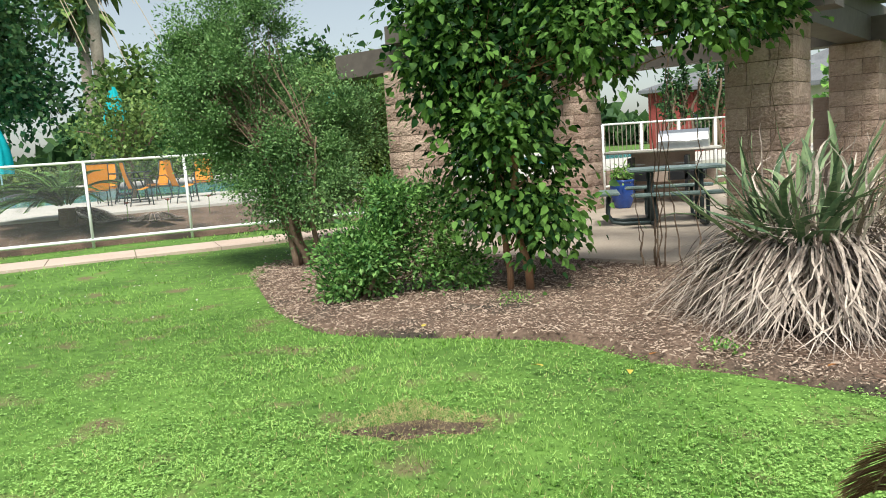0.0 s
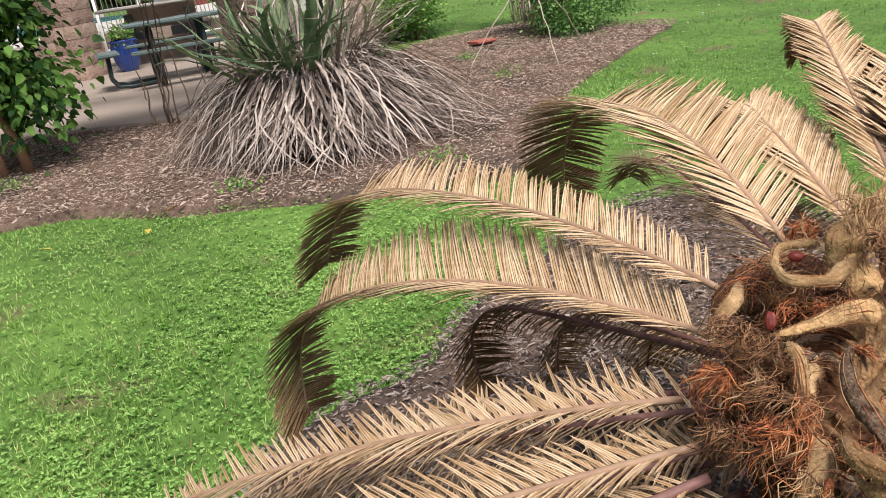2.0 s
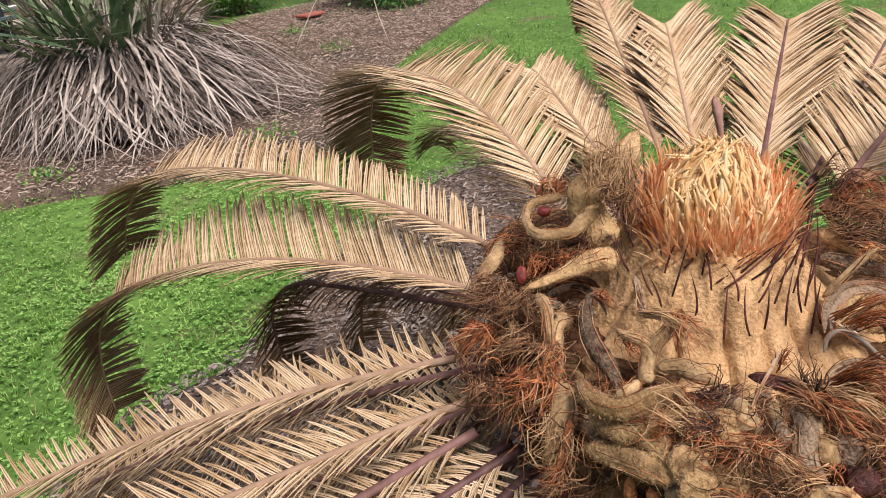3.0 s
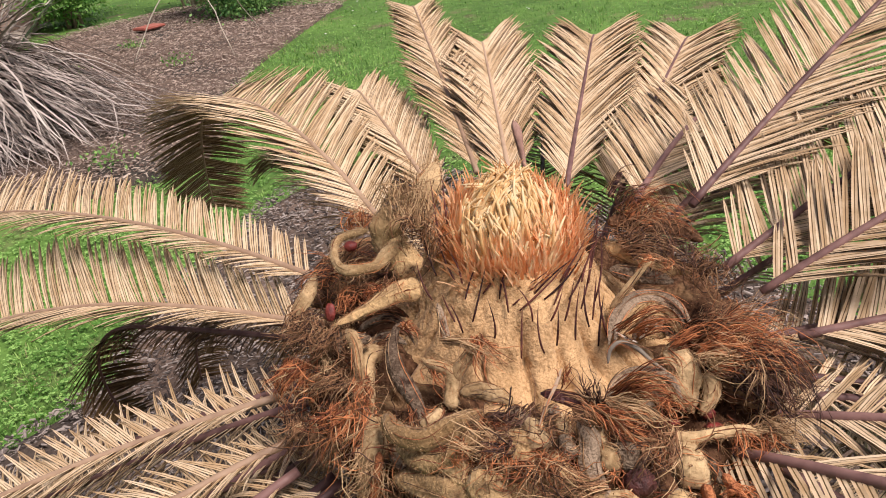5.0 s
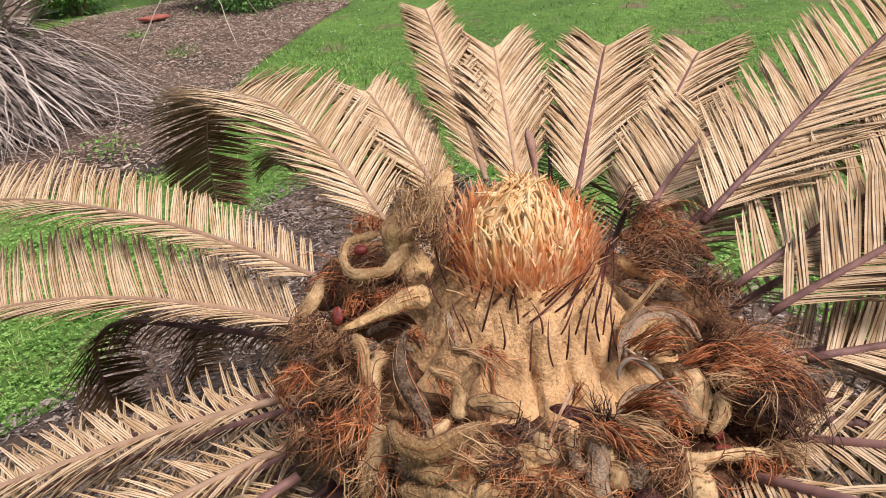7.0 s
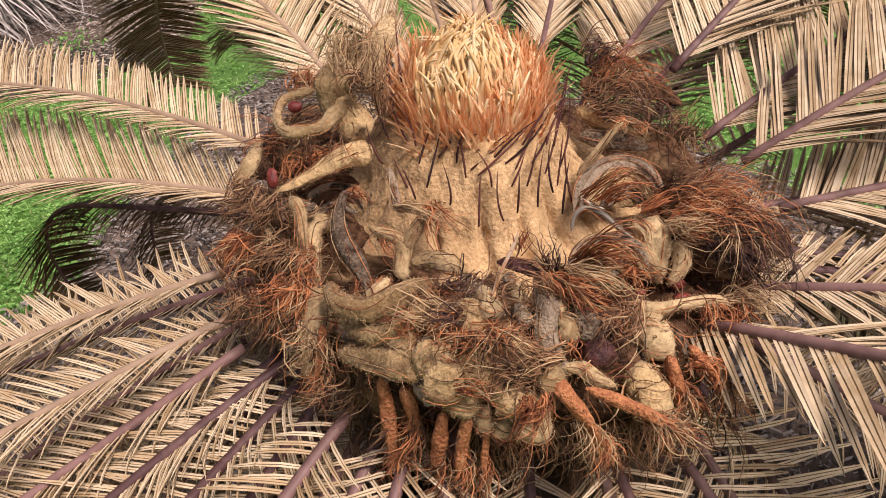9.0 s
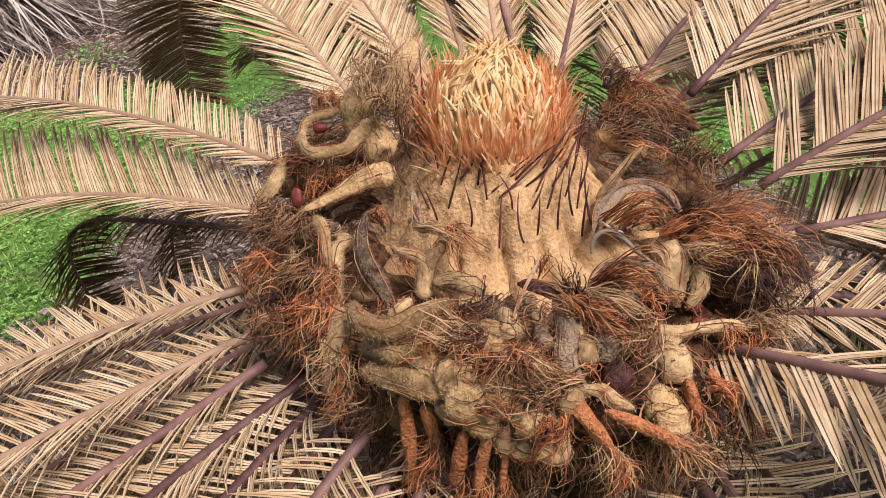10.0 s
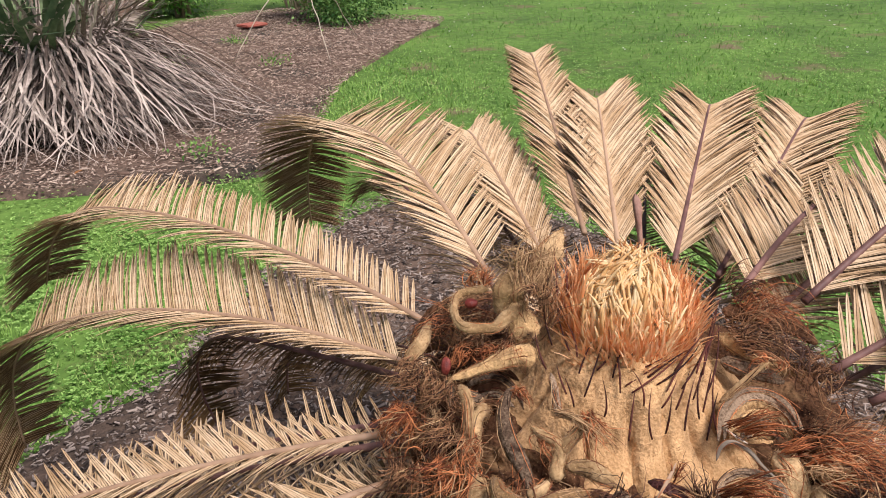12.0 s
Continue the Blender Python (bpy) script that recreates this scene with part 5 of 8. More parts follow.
def tuft(start, end, count, mat, bow=10, curl=0.12, thick=0.00031):
    """A lock of strands combed from one line to another, bowed outwards, each a little wavy."""
    a, b = place(start), place(end)
    g = Geo()
    out = unit((-0.5, -0.32, 0.8))
    phase = kr.uniform(0, 6.28)
    clump = kr.uniform(0, 1, max(3, count // 9))
    sway = kr.normal(0, 1, (len(clump), 3))
    t = np.linspace(0, 1, 9)
    for i in range(count):
        c = int(kr.integers(len(clump)))
        u = np.clip(clump[c] + kr.normal(0, 0.09), 0, 1)
        v = np.clip(clump[c] + 0.20 * sway[c, 0] + kr.normal(0, 0.08), -0.15, 1.15)
        p = a[0] * (1 - u) + a[-1] * u + kr.normal(0, 0.0022, 3)
        q = b[0] * (1 - v) + b[-1] * v + sway[c] * 0.006 + kr.normal(0, 0.006, 3)
        ln = np.linalg.norm(q - p)
        reach = kr.uniform(0.25, 0.95)
        d = q - p
        e1 = unit(np.cross(d, out))
        e2 = unit(np.cross(e1, d))
        amp = (1.25 * curl + 0.02) * ln * kr.normal(1, 0.5)
        w = kr.uniform(3.0, 7.0)
        turn = phase + sway[c, 1] + kr.normal(0, 0.5)
        path = p + d * (t * reach)[:, None] + out * (bow / 1000 * kr.uniform(0.5, 1.4) * np.sin(math.pi * np.minimum(1, t * reach)))[:, None]
        path = path + e1 * (amp * np.sin(w * t + turn) * t)[:, None] + e2 * (amp * np.cos(w * t + turn) * t ** 1.5)[:, None]
        g.tube(path, thick * kr.uniform(0.6, 1.7) * np.array([1, 1.1, 1.1, 1.05, 1, 0.9, 0.75, 0.5, 0.12]), 4, int(kr.random() < 0.13), cap=False)
    put("tuft", g.mesh("tuft", [mat, FIBRE_TAN]), crown, kind="stuff")


def needles(pairs):
    """Thin dark spines, each from its foot to its tip."""
    for a, b in pairs:
        p, q = place([a, b]) + FACE_N * np.array([[0.003], [0.010]])
        t = np.linspace(0, 1, 7)[:, None]
        g = Geo()
        bend = kr.normal(0, 0.0022, 3)
        g.tube(p + (q - p) * t + bend * 4 * t * (1 - t), 0.0008 * np.array([0.9, 1.2, 1.15, 1.0, 0.8, 0.55, 0.15]), 6)
        put("spine", g.mesh("spine", FIBRE_DARK), neck)


def seed(at, wide, high, mat):
    """A shrivelled seed, ridged along its length."""
    c = place([at])[0]
    wide, high = wide * 0.85, high * 0.85
    right, upw = np.array([0.54, -0.84, 0.0]), np.array([0.41, 0.25, 0.88])
    deep = np.cross(right, upw)
    g, m, n = Geo(), 18, 11
    v = []
    for i in range(n):
        th = math.pi * (i + 0.5) / n
        for j in range(m):
            a = 2 * math.pi * j / m
            k = 1 + 0.10 * math.sin(a * 6 + math.sin(th * 3)) + 0.14 * noise.noise(Vector((math.cos(a) * 2, math.sin(a) * 2, th * 1.5 + at[0])))
            v.append(c + (right * wide * math.sin(th) * math.cos(a) * k + deep * 0.8 * wide * math.sin(th) * math.sin(a) * k + upw * high * math.cos(th) * k) / 1000)
    g.add(v, [(i * m + j, (i + 1) * m + j, (i + 1) * m + (j + 1) % m, i * m + (j + 1) % m) for i in range(n - 1) for j in range(m)] + [tuple(range(m)), tuple((n - 1) * m + j for j in range(m))[::-1]])
    on_palm("seed", g.mesh("seed", mat), label="dark red shrivelled seed" if mat is SEED_RED else "purple-brown shrivelled seed hull")


felt_limb("bud", [(111, 67, 830), (125, 78, 870), (133, 86, 894), (139, 94, 916), (142, 98, 926), (144, 101, 933)], (3.0, 2.8, 2.8, 5.0, 4.2, 0.8), BUD, 0.9, 0)
# raised stalks and felt sheets behind and beside the cone
felt_limb("felt_flap", [(-99, 80, 875), (-103, 88, 897), (-105, 89, 915), (-90, 97, 925)], (4.8, 12.8, 14.1, 6.2), FELT_PALE, 0.22)
felt_limb("felt_flap", [(-52, 96, 885), (-37, 101, 905), (-26, 97, 925), (-9, 97, 940)], (8.1, 13.3, 12.3, 3.1), FELT_PALE, 0.35)
felt_limb("felt_flap", [(-106, 62, 872), (-106, 74, 885), (-103, 80, 897), (-96, 75, 900)], (14.1, 13.2, 9.4, 2.8), OLIVE_FELT, 0.4)
tuft([(-104, 83, 925), (-77, 64, 900)], [(-67, 108, 950), (-43, 72, 955)], 90, FIBRE_TAN, 10, 0.12)
tuft([(-87, 89, 930), (-59, 88, 930)], [(-69, 138, 925), (-108, 96, 915)], 46, FIBRE_TAN, 14, 0.25)
tuft([(-72, 84, 900), (-96, 50, 880)], [(-46, 90, 940), (-62, 54, 925)], 60, FIBRE_BROWN, 8, 0.1)
tuft([(-109, 79, 925), (-92, 70, 915)], [(-122, 70, 910), (-114, 50, 900)], 40, FIBRE_BROWN, 6, 0.3)
felt_limb("curled_stalk", [(-100, 72, 897), (-105, 80, 896), (-116, 84, 892), (-129, 86, 887), (-136, 96, 885), (-142, 108, 884), (-140, 122, 885), (-129, 136, 888), (-115, 145, 892), (-106, 142, 895), (-99, 133, 897), (-94, 122, 900)], (2.3, 5.7, 6.6, 4.7, 4.2, 5.2, 3.8, 3.4, 4.0, 3.5, 4.5, 3.0), FELT_PALE, 0.6)
tuft([(-97, 151, 895), (-87, 129, 897)], [(-83, 163, 905), (-75, 141, 910)], 60, FIBRE_RUST, 8, 0.25)
felt_limb("felt_stalk", [(-179, 98, 852), (-165, 90, 854), (-149, 78, 860), (-133, 64, 867), (-118, 47, 868)], (2.3, 4.2, 6.0, 8.7, 11.9), OLIVE_FELT, 0.5)
felt_limb("felt_stalk", [(-126, 135, 840), (-113, 110, 850), (-104, 83, 862)], (7.1, 9.9, 8.7), CROWN_CORE, 0.6)
tuft([(-155, 115, 848), (-121, 81, 865)], [(-132, 127, 850), (-138, 33, 860)], 70, FIBRE_RUST, 10, 0.2)
tuft([(-136, 136, 850), (-120, 81, 870)], [(-121, 134, 860), (-122, 33, 865)], 70, FIBRE_BROWN, 10, 0.25)
felt_limb("felt_stalk", [(-116, 182, 852), (-140, 168, 848), (-154, 169, 838), (-161, 174, 825)], (4.2, 6.7, 6.7, 2.1), FELT_PALE, 0.4)
felt_limb("felt_stalk", [(-175, 103, 848), (-178, 99, 840), (-186, 92, 830)], (3.7, 5.1, 1.4), FELT_GREY, 0.6)
felt_limb("felt_stalk", [(-173, 92, 845), (-180, 77, 840), (-195, 63, 830), (-202, 56, 815), (-209, 50, 800)], (4.2, 5.0, 4.0, 3.6, 1.3), FELT_PALE, 0.7)
felt_limb("felt_stalk", [(-174, 90, 840), (-173, 73, 840), (-167, 72, 840)], (3.7, 5.0, 2.3), FELT_GREY, 0.8)
felt_limb("felt_stalk", [(-152, 75, 815), (-168, 76, 820), (-182, 70, 815), (-196, 58, 805), (-208, 46, 795)], (5.7, 9.3, 9.2, 7.2, 3.6), FELT_PALE, 0.7)
tuft([(-197, 65, 820), (-194, 59, 820)], [(-229, 43, 800), (-218, 22, 800)], 46, FIBRE_RUST, 6, 0.12)
felt_limb("grey_finger", [(-149, 39, 830), (-150, 43, 842), (-151, 50, 847), (-161, 48, 846), (-177, 39, 842), (-191, 25, 836), (-202, 8, 830), (-212, -9, 826), (-218, -17, 820), (-226, -23, 812)], (0.9, 1.8, 2.7, 3.6, 5.2, 7.2, 7.5, 5.7, 3.2, 0.8), FELT_GREY, 0.7)
tuft([(-148, 50, 848), (-153, 42, 848)], [(-154, 33, 838), (-159, 26, 835)], 30, FIBRE_RUST, 8, 0.05)
tuft([(-204, 2, 828), (-216, -16, 822)], [(-226, -19, 812), (-227, -30, 812)], 24, FIBRE_RUST, 3, 0.08)
felt_limb("forked_stalk", [(-183, -20, 806), (-174, -14, 814), (-167, -11, 824), (-167, -5, 830), (-170, 6, 833), (-171, 16, 836)], (7.2, 5.5, 6.0, 5.1, 3.9, 1.3), FELT_PALE, 0.8)
felt_limb("forked_stalk", [(-168, -12, 820), (-162, -15, 830), (-152, -18, 835), (-140, -17, 838)], (5.1, 5.1, 4.3, 2.2), FELT_PALE, 0.7)
tuft([(-137, -8, 838), (-129, -15, 838)], [(-159, -45, 822), (-150, -53, 826)], 70, FIBRE_RUST, 12, 0.06)
tuft([(-148, 8, 845), (-147, 2, 842)], [(-136, -42, 835), (-153, -63, 826)], 34, FIBRE_TAN, 16, 0.04)
felt_limb("dry_spur", [(-122, 30, 858), (-132, 19, 852), (-145, 7, 845), (-150, 3, 840)], (1.8, 3.6, 3.5, 1.3), FELT_GREY, 0.6)
tuft([(-164, 16, 830), (-166, 6, 826)], [(-181, 13, 815), (-176, -13, 815)], 46, FIBRE_RUST, 8, 0.12)
felt_limb("scale_shelf", [(-142, 115, 828), (-131, 103, 836), (-122, 86, 840), (-125, 62, 838)], (1.5, 3.4, 3.9, 1.9), CROWN_CORE, 0.5)
felt_limb("scale_shelf", [(-146, 109, 822), (-136, 99, 830), (-127, 83, 834), (-130, 60, 832)], (1.5, 3.4, 3.9, 1.9), FELT_GREY, 0.5)
felt_limb("scale_shelf", [(-150, 104, 816), (-140, 94, 824), (-132, 80, 828), (-135, 58, 826)], (1.5, 3.4, 3.8, 1.9), CROWN_CORE, 0.5)
felt_limb("scale_shelf", [(-154, 99, 810), (-144, 90, 818), (-137, 77, 822), (-140, 56, 820)], (1.5, 3.4, 3.8, 1.9), FELT_GREY, 0.5)
felt_limb("scale_shelf", [(-158, 93, 804), (-149, 86, 812), (-142, 74, 816), (-145, 55, 814)], (1.5, 3.4, 3.8, 1.9), CROWN_CORE, 0.5)
felt_limb("felt_lobe", [(-97, 230, 795), (-68, 213, 810), (-36, 193, 820), (-11, 159, 835)], (9.3, 25.5, 30.2, 17.2), CROWN_CORE, 0.5)
tuft([(-100, 206, 830), (-41, 151, 855)], [(-125, 170, 820), (-91, 84, 850)], 150, FIBRE_DARKTUFT, 14, 0.3)
tuft([(-92, 196, 840), (-68, 155, 860)], [(-136, 172, 825), (-107, 96, 850)], 70, FIBRE_RUST, 12, 0.3)
tuft([(-98, 177, 835), (-94, 120, 850)], [(-68, 181, 870), (-55, 120, 880)], 60, FIBRE_BROWN, 10, 0.3)
# hanging fringes on the flank
tuft([(-158, 173, 835), (-176, 116, 845)], [(-188, 181, 785), (-188, 114, 800)], 120, FIBRE_BROWN, 14, 0.14)
tuft([(-143, 182, 838), (-184, 92, 845)], [(-169, 193, 790), (-190, 84, 810)], 90, FIBRE_BROWN, 16, 0.2)
tuft([(-185, 165, 800), (-184, 123, 805)], [(-214, 152, 760), (-213, 110, 765)], 190, FIBRE_RUST, 12, 0.16)
tuft([(-187, 116, 810), (-191, 69, 815)], [(-220, 101, 770), (-222, 48, 785)], 120, FIBRE_BROWN, 12, 0.2)
tuft([(-183, 113, 820), (-197, 63, 815)], [(-208, 105, 775), (-216, 46, 790)], 60, FIBRE_TAN, 14, 0.2)
tuft([(-226, 131, 775), (-224, 76, 790)], [(-238, 125, 725), (-240, 49, 755)], 170, FIBRE_BROWN, 12, 0.1)
tuft([(-221, 145, 770), (-227, 66, 790)], [(-237, 134, 730), (-236, 55, 755)], 110, FIBRE_BROWN, 12, 0.15)
tuft([(-216, 80, 800), (-215, 32, 805)], [(-245, 72, 755), (-249, 16, 770)], 130, FIBRE_RUST, 10, 0.15)
felt_limb("felt_stalk", [(-218, 37, 805), (-236, 19, 800), (-248, 18, 785), (-263, 16, 765)], (6.1, 8.8, 8.0, 2.1), FELT_PALE, 0.5)
tuft([(-245, 28, 795), (-237, 14, 795)], [(-264, 29, 755), (-265, 5, 755)], 70, FIBRE_TAN, 8, 0.1)
felt_limb("felt_stalk", [(-227, 8, 790), (-235, -6, 785), (-236, -18, 780)], (6.8, 6.2, 3.3), FELT_GREY, 0.7)
tuft([(-254, 34, 770), (-254, 13, 765)], [(-265, 42, 725), (-240, 18, 745)], 40, FIBRE_TAN, 10, 0.35)
tuft([(-248, 13, 765), (-245, -40, 770)], [(-246, 21, 700), (-230, -13, 715)], 90, FIBRE_BROWN, 10, 0.12)
tuft([(-239, 0, 780), (-241, -34, 785)], [(-248, -2, 755), (-246, -34, 765)], 50, FIBRE_RUST, 10, 0.2)
# felted folds and nodules over the front
felt_limb("felt_roll", [(-228, 10, 822), (-238, -4, 822), (-242, -19, 822), (-237, -35, 822), (-224, -45, 825), (-210, -52, 826), (-198, -58, 826)], (4.9, 6.8, 7.8, 8.5, 8.5, 7.0, 3.1), OLIVE_FELT, 0.8)
felt_limb("felt_roll", [(-220, -18, 815), (-215, -26, 822), (-204, -26, 822)], (5.6, 4.8, 3.2), FELT_PALE, 0.8)
felt_limb("felt_roll", [(-176, -24, 818), (-169, -38, 820), (-169, -55, 820), (-169, -68, 818)], (4.2, 6.7, 7.0, 3.3), FELT_PALE, 0.6)
felt_limb("felt_roll", [(-239, -12, 800), (-241, -37, 806), (-233, -54, 812), (-213, -67, 818)], (5.7, 8.6, 9.2, 5.4), OLIVE_FELT, 0.7)
felt_limb("felt_roll", [(-250, -10, 785), (-250, -37, 790), (-250, -64, 795), (-248, -83, 790)], (5.7, 9.5, 9.9, 4.5), OLIVE_FELT, 0.6)
felt_limb("felt_roll", [(-239, -6, 806), (-241, -18, 800), (-241, -31, 795)], (2.0, 3.2, 1.6), FELT_PALE, 0.7)
felt_limb("felt_roll", [(-237, -18, 806), (-239, -30, 800), (-240, -42, 795)], (2.0, 3.2, 1.6), FELT_GREY, 0.7)
felt_limb("felt_roll", [(-235, -29, 806), (-237, -42, 800), (-238, -52, 795)], (2.0, 3.1, 1.6), FELT_PALE, 0.7)
felt_limb("felt_roll", [(-233, -41, 806), (-235, -53, 800), (-237, -63, 795)], (2.0, 3.1, 1.6), FELT_GREY, 0.7)
felt_limb("felt_pad", [(-247, -81, 792), (-244, -88, 798), (-244, -97, 798), (-233, -97, 792)], (12.5, 21.4, 20.4, 11.7), OLIVE_FELT, 0.45)
felt_limb("felt_pad", [(-253, -76, 779), (-252, -85, 785), (-250, -93, 785), (-241, -94, 779)], (5.8, 9.9, 9.4, 5.4), FELT_GREY, 0.45)
felt_limb("felt_pad", [(-248, -93, 772), (-246, -102, 778), (-244, -111, 778), (-234, -114, 772)], (6.9, 11.8, 11.3, 6.4), OLIVE_FELT, 0.45)
felt_limb("felt_pad", [(-233, -99, 789), (-231, -107, 795), (-229, -116, 795), (-218, -118, 789)], (9.7, 16.6, 15.9, 9.1), OLIVE_FELT, 0.45)
felt_limb("felt_pad", [(-214, -112, 794), (-211, -120, 800), (-210, -131, 800), (-197, -134, 794)], (10.3, 17.7, 16.9, 9.7), OLIVE_FELT, 0.45)
felt_limb("felt_pad", [(-212, -81, 806), (-211, -91, 812), (-209, -101, 812), (-197, -104, 806)], (8.7, 14.9, 14.2, 8.1), OLIVE_FELT, 0.45)
felt_limb("felt_pad", [(-230, -120, 777), (-229, -127, 783), (-228, -135, 783), (-218, -136, 777)], (8.6, 14.7, 14.0, 8.0), OLIVE_FELT, 0.45)
felt_limb("felt_pad", [(-242, -110, 759), (-241, -117, 765), (-240, -123, 765), (-231, -124, 759)], (5.2, 9.0, 8.6, 4.9), FELT_PALE, 0.45)
felt_limb("felt_pad", [(-232, -123, 751), (-232, -128, 757), (-233, -132, 757), (-225, -131, 751)], (7.1, 12.1, 11.6, 6.6), FELT_PALE, 0.45)
felt_limb("felt_pad", [(-227, -139, 759), (-225, -144, 765), (-226, -151, 765), (-216, -151, 759)], (10.4, 17.9, 17.1, 9.8), FELT_PALE, 0.45)
felt_limb("felt_pad", [(-210, -141, 782), (-210, -148, 788), (-208, -155, 788), (-198, -157, 782)], (6.3, 10.8, 10.3, 5.9), FELT_PALE, 0.45)
felt_limb("felt_pad", [(-241, -52, 796), (-240, -60, 802), (-239, -69, 802), (-228, -69, 796)], (7.6, 13.0, 12.4, 7.1), OLIVE_FELT, 0.45)
felt_limb("felt_pad", [(-193, -98, 816), (-196, -102, 822), (-197, -106, 822), (-188, -103, 816)], (6.9, 11.9, 11.3, 6.5), FELT_PALE, 0.45)
felt_limb("felt_pad", [(-175, -106, 814), (-178, -112, 820), (-178, -116, 820), (-169, -114, 814)], (3.8, 6.5, 6.3, 3.6), FELT_PALE, 0.45)
felt_limb("felt_pad", [(-156, -121, 806), (-159, -128, 812), (-158, -133, 812), (-148, -133, 806)], (4.2, 7.2, 6.9, 3.9), FELT_PALE, 0.45)
felt_limb("felt_pad", [(-163, -130, 802), (-166, -135, 808), (-166, -139, 808), (-157, -138, 802)], (4.2, 7.1, 6.8, 3.9), FELT_PALE, 0.45)
felt_limb("felt_pad", [(-171, -141, 794), (-173, -145, 800), (-174, -150, 800), (-164, -148, 794)], (5.9, 10.1, 9.7, 5.5), FELT_PALE, 0.45)
felt_limb("felt_pad", [(-190, -117, 809), (-192, -123, 815), (-192, -127, 815), (-183, -126, 809)], (4.6, 7.9, 7.6, 4.3), FELT_GREY, 0.45)
felt_limb("felt_pad", [(-168, -98, 816), (-171, -103, 822), (-171, -107, 822), (-162, -105, 816)], (3.6, 6.1, 5.9, 3.3), FELT_GREY, 0.45)
felt_limb("felt_pad", [(-164, -147, 791), (-164, -154, 797), (-163, -162, 797), (-152, -164, 791)], (6.6, 11.2, 10.8, 6.2), FELT_GREY, 0.45)
felt_limb("felt_pad", [(-129, -179, 766), (-128, -186, 772), (-127, -195, 772), (-114, -199, 766)], (10.7, 18.5, 17.7, 10.1), FELT_PALE, 0.45)
felt_limb("felt_pad", [(-162, -188, 746), (-159, -195, 752), (-158, -204, 752), (-146, -208, 746)], (10.5, 18.1, 17.4, 9.9), OLIVE_FELT, 0.45)
felt_limb("felt_pad", [(-183, -70, 814), (-185, -78, 820), (-184, -84, 820), (-173, -84, 814)], (4.8, 8.2, 7.9, 4.5), FELT_GREY, 0.45)
felt_limb("felt_pad", [(-113, -127, 804), (-114, -135, 810), (-113, -144, 810), (-101, -146, 804)], (5.7, 9.8, 9.4, 5.4), FELT_PALE, 0.45)
felt_limb("felt_pad", [(-111, -139, 794), (-113, -146, 800), (-112, -154, 800), (-100, -155, 794)], (5.1, 8.8, 8.4, 4.8), FELT_GREY, 0.45)
felt_limb("felt_stalk", [(-164, -121, 820), (-174, -133, 812), (-187, -139, 802), (-197, -150, 795), (-198, -161, 785)], (4.7, 7.7, 8.4, 5.3, 3.0), FELT_GREY, 0.6)
felt_limb("felt_stalk", [(-199, -157, 790), (-190, -166, 785), (-188, -176, 778), (-185, -187, 775)], (3.4, 5.0, 5.0, 2.3), FELT_PALE, 0.7)
felt_limb("felt_stalk", [(-118, -170, 790), (-114, -185, 786), (-97, -199, 783), (-81, -214, 780), (-69, -233, 776)], (4.2, 4.6, 4.3, 4.4, 2.6), FELT_PALE, 0.7)
felt_limb("felt_stalk", [(-112, -189, 775), (-118, -203, 770), (-127, -215, 765)], (4.2, 5.1, 3.3), FELT_GREY, 0.7)
tuft([(-82, -208, 781), (-67, -232, 777)], [(-96, -221, 755), (-78, -243, 755)], 110, FIBRE_RUST, 5, 0.12)
tuft([(-77, -217, 780), (-72, -234, 776)], [(-42, -255, 775), (-54, -267, 765)], 80, FIBRE_TAN, 6, 0.12)
tuft([(-151, -202, 765), (-117, -232, 755)], [(-143, -193, 775), (-119, -241, 745)], 60, FIBRE_RUST, 6, 0.2)
# dry strips
felt_limb("dry_strip", [(-199, -106, 828), (-187, -107, 840), (-173, -108, 850), (-162, -108, 858)], (0.4, 0.9, 1.3, 0.8), TAN_RACHIS, 0.3)
tuft([(-167, -106, 848), (-161, -109, 845)], [(-161, -106, 860), (-159, -111, 858)], 22, FIBRE_RUST, 3, 0.05)
felt_limb("dry_strip", [(-29, -86, 828), (-17, -97, 845), (-8, -107, 860), (-3, -114, 868)], (2.4, 2.8, 2.3, 0.9), FELT_PALE, 0.4)
felt_limb("dry_strip", [(-97, -114, 822), (-92, -114, 832), (-87, -121, 838), (-85, -133, 835), (-89, -148, 828), (-82, -162, 815)], (1.3, 1.7, 1.7, 1.7, 1.3, 0.6), GREY_STEM, 0.8)
felt_limb("dry_strip", [(-67, -108, 832), (-69, -119, 830), (-68, -127, 828)], (0.7, 1.1, 0.4), WHITE_STEM, 0.4)
felt_limb("red_blade", [(-154, -84, 822), (-153, -100, 824), (-150, -113, 822), (-148, -128, 818)], (2.4, 5.2, 5.6, 3.2), SEED_HULL, 0.25)
# combed and tangled fibres over the front
tuft([(-217, -70, 820), (-204, -77, 820)], [(-250, -40, 803), (-246, -84, 808)], 46, FIBRE_TAN, 14, 0.3)
tuft([(-217, -78, 815), (-207, -91, 818)], [(-244, -69, 808), (-231, -87, 810)], 40, FIBRE_DARKTUFT, 12, 0.35)
tuft([(-194, -62, 825), (-191, -81, 825)], [(-210, -79, 820), (-197, -98, 820)], 44, FIBRE_DARKTUFT, 16, 0.4)
tuft([(-214, -73, 816), (-211, -81, 816)], [(-245, -86, 800), (-242, -101, 800)], 60, FIBRE_RUST, 8, 0.12)
tuft([(-212, -62, 825), (-196, -80, 825)], [(-218, -62, 820), (-204, -84, 820)], 24, FIBRE_RUST, 8, 0.2)
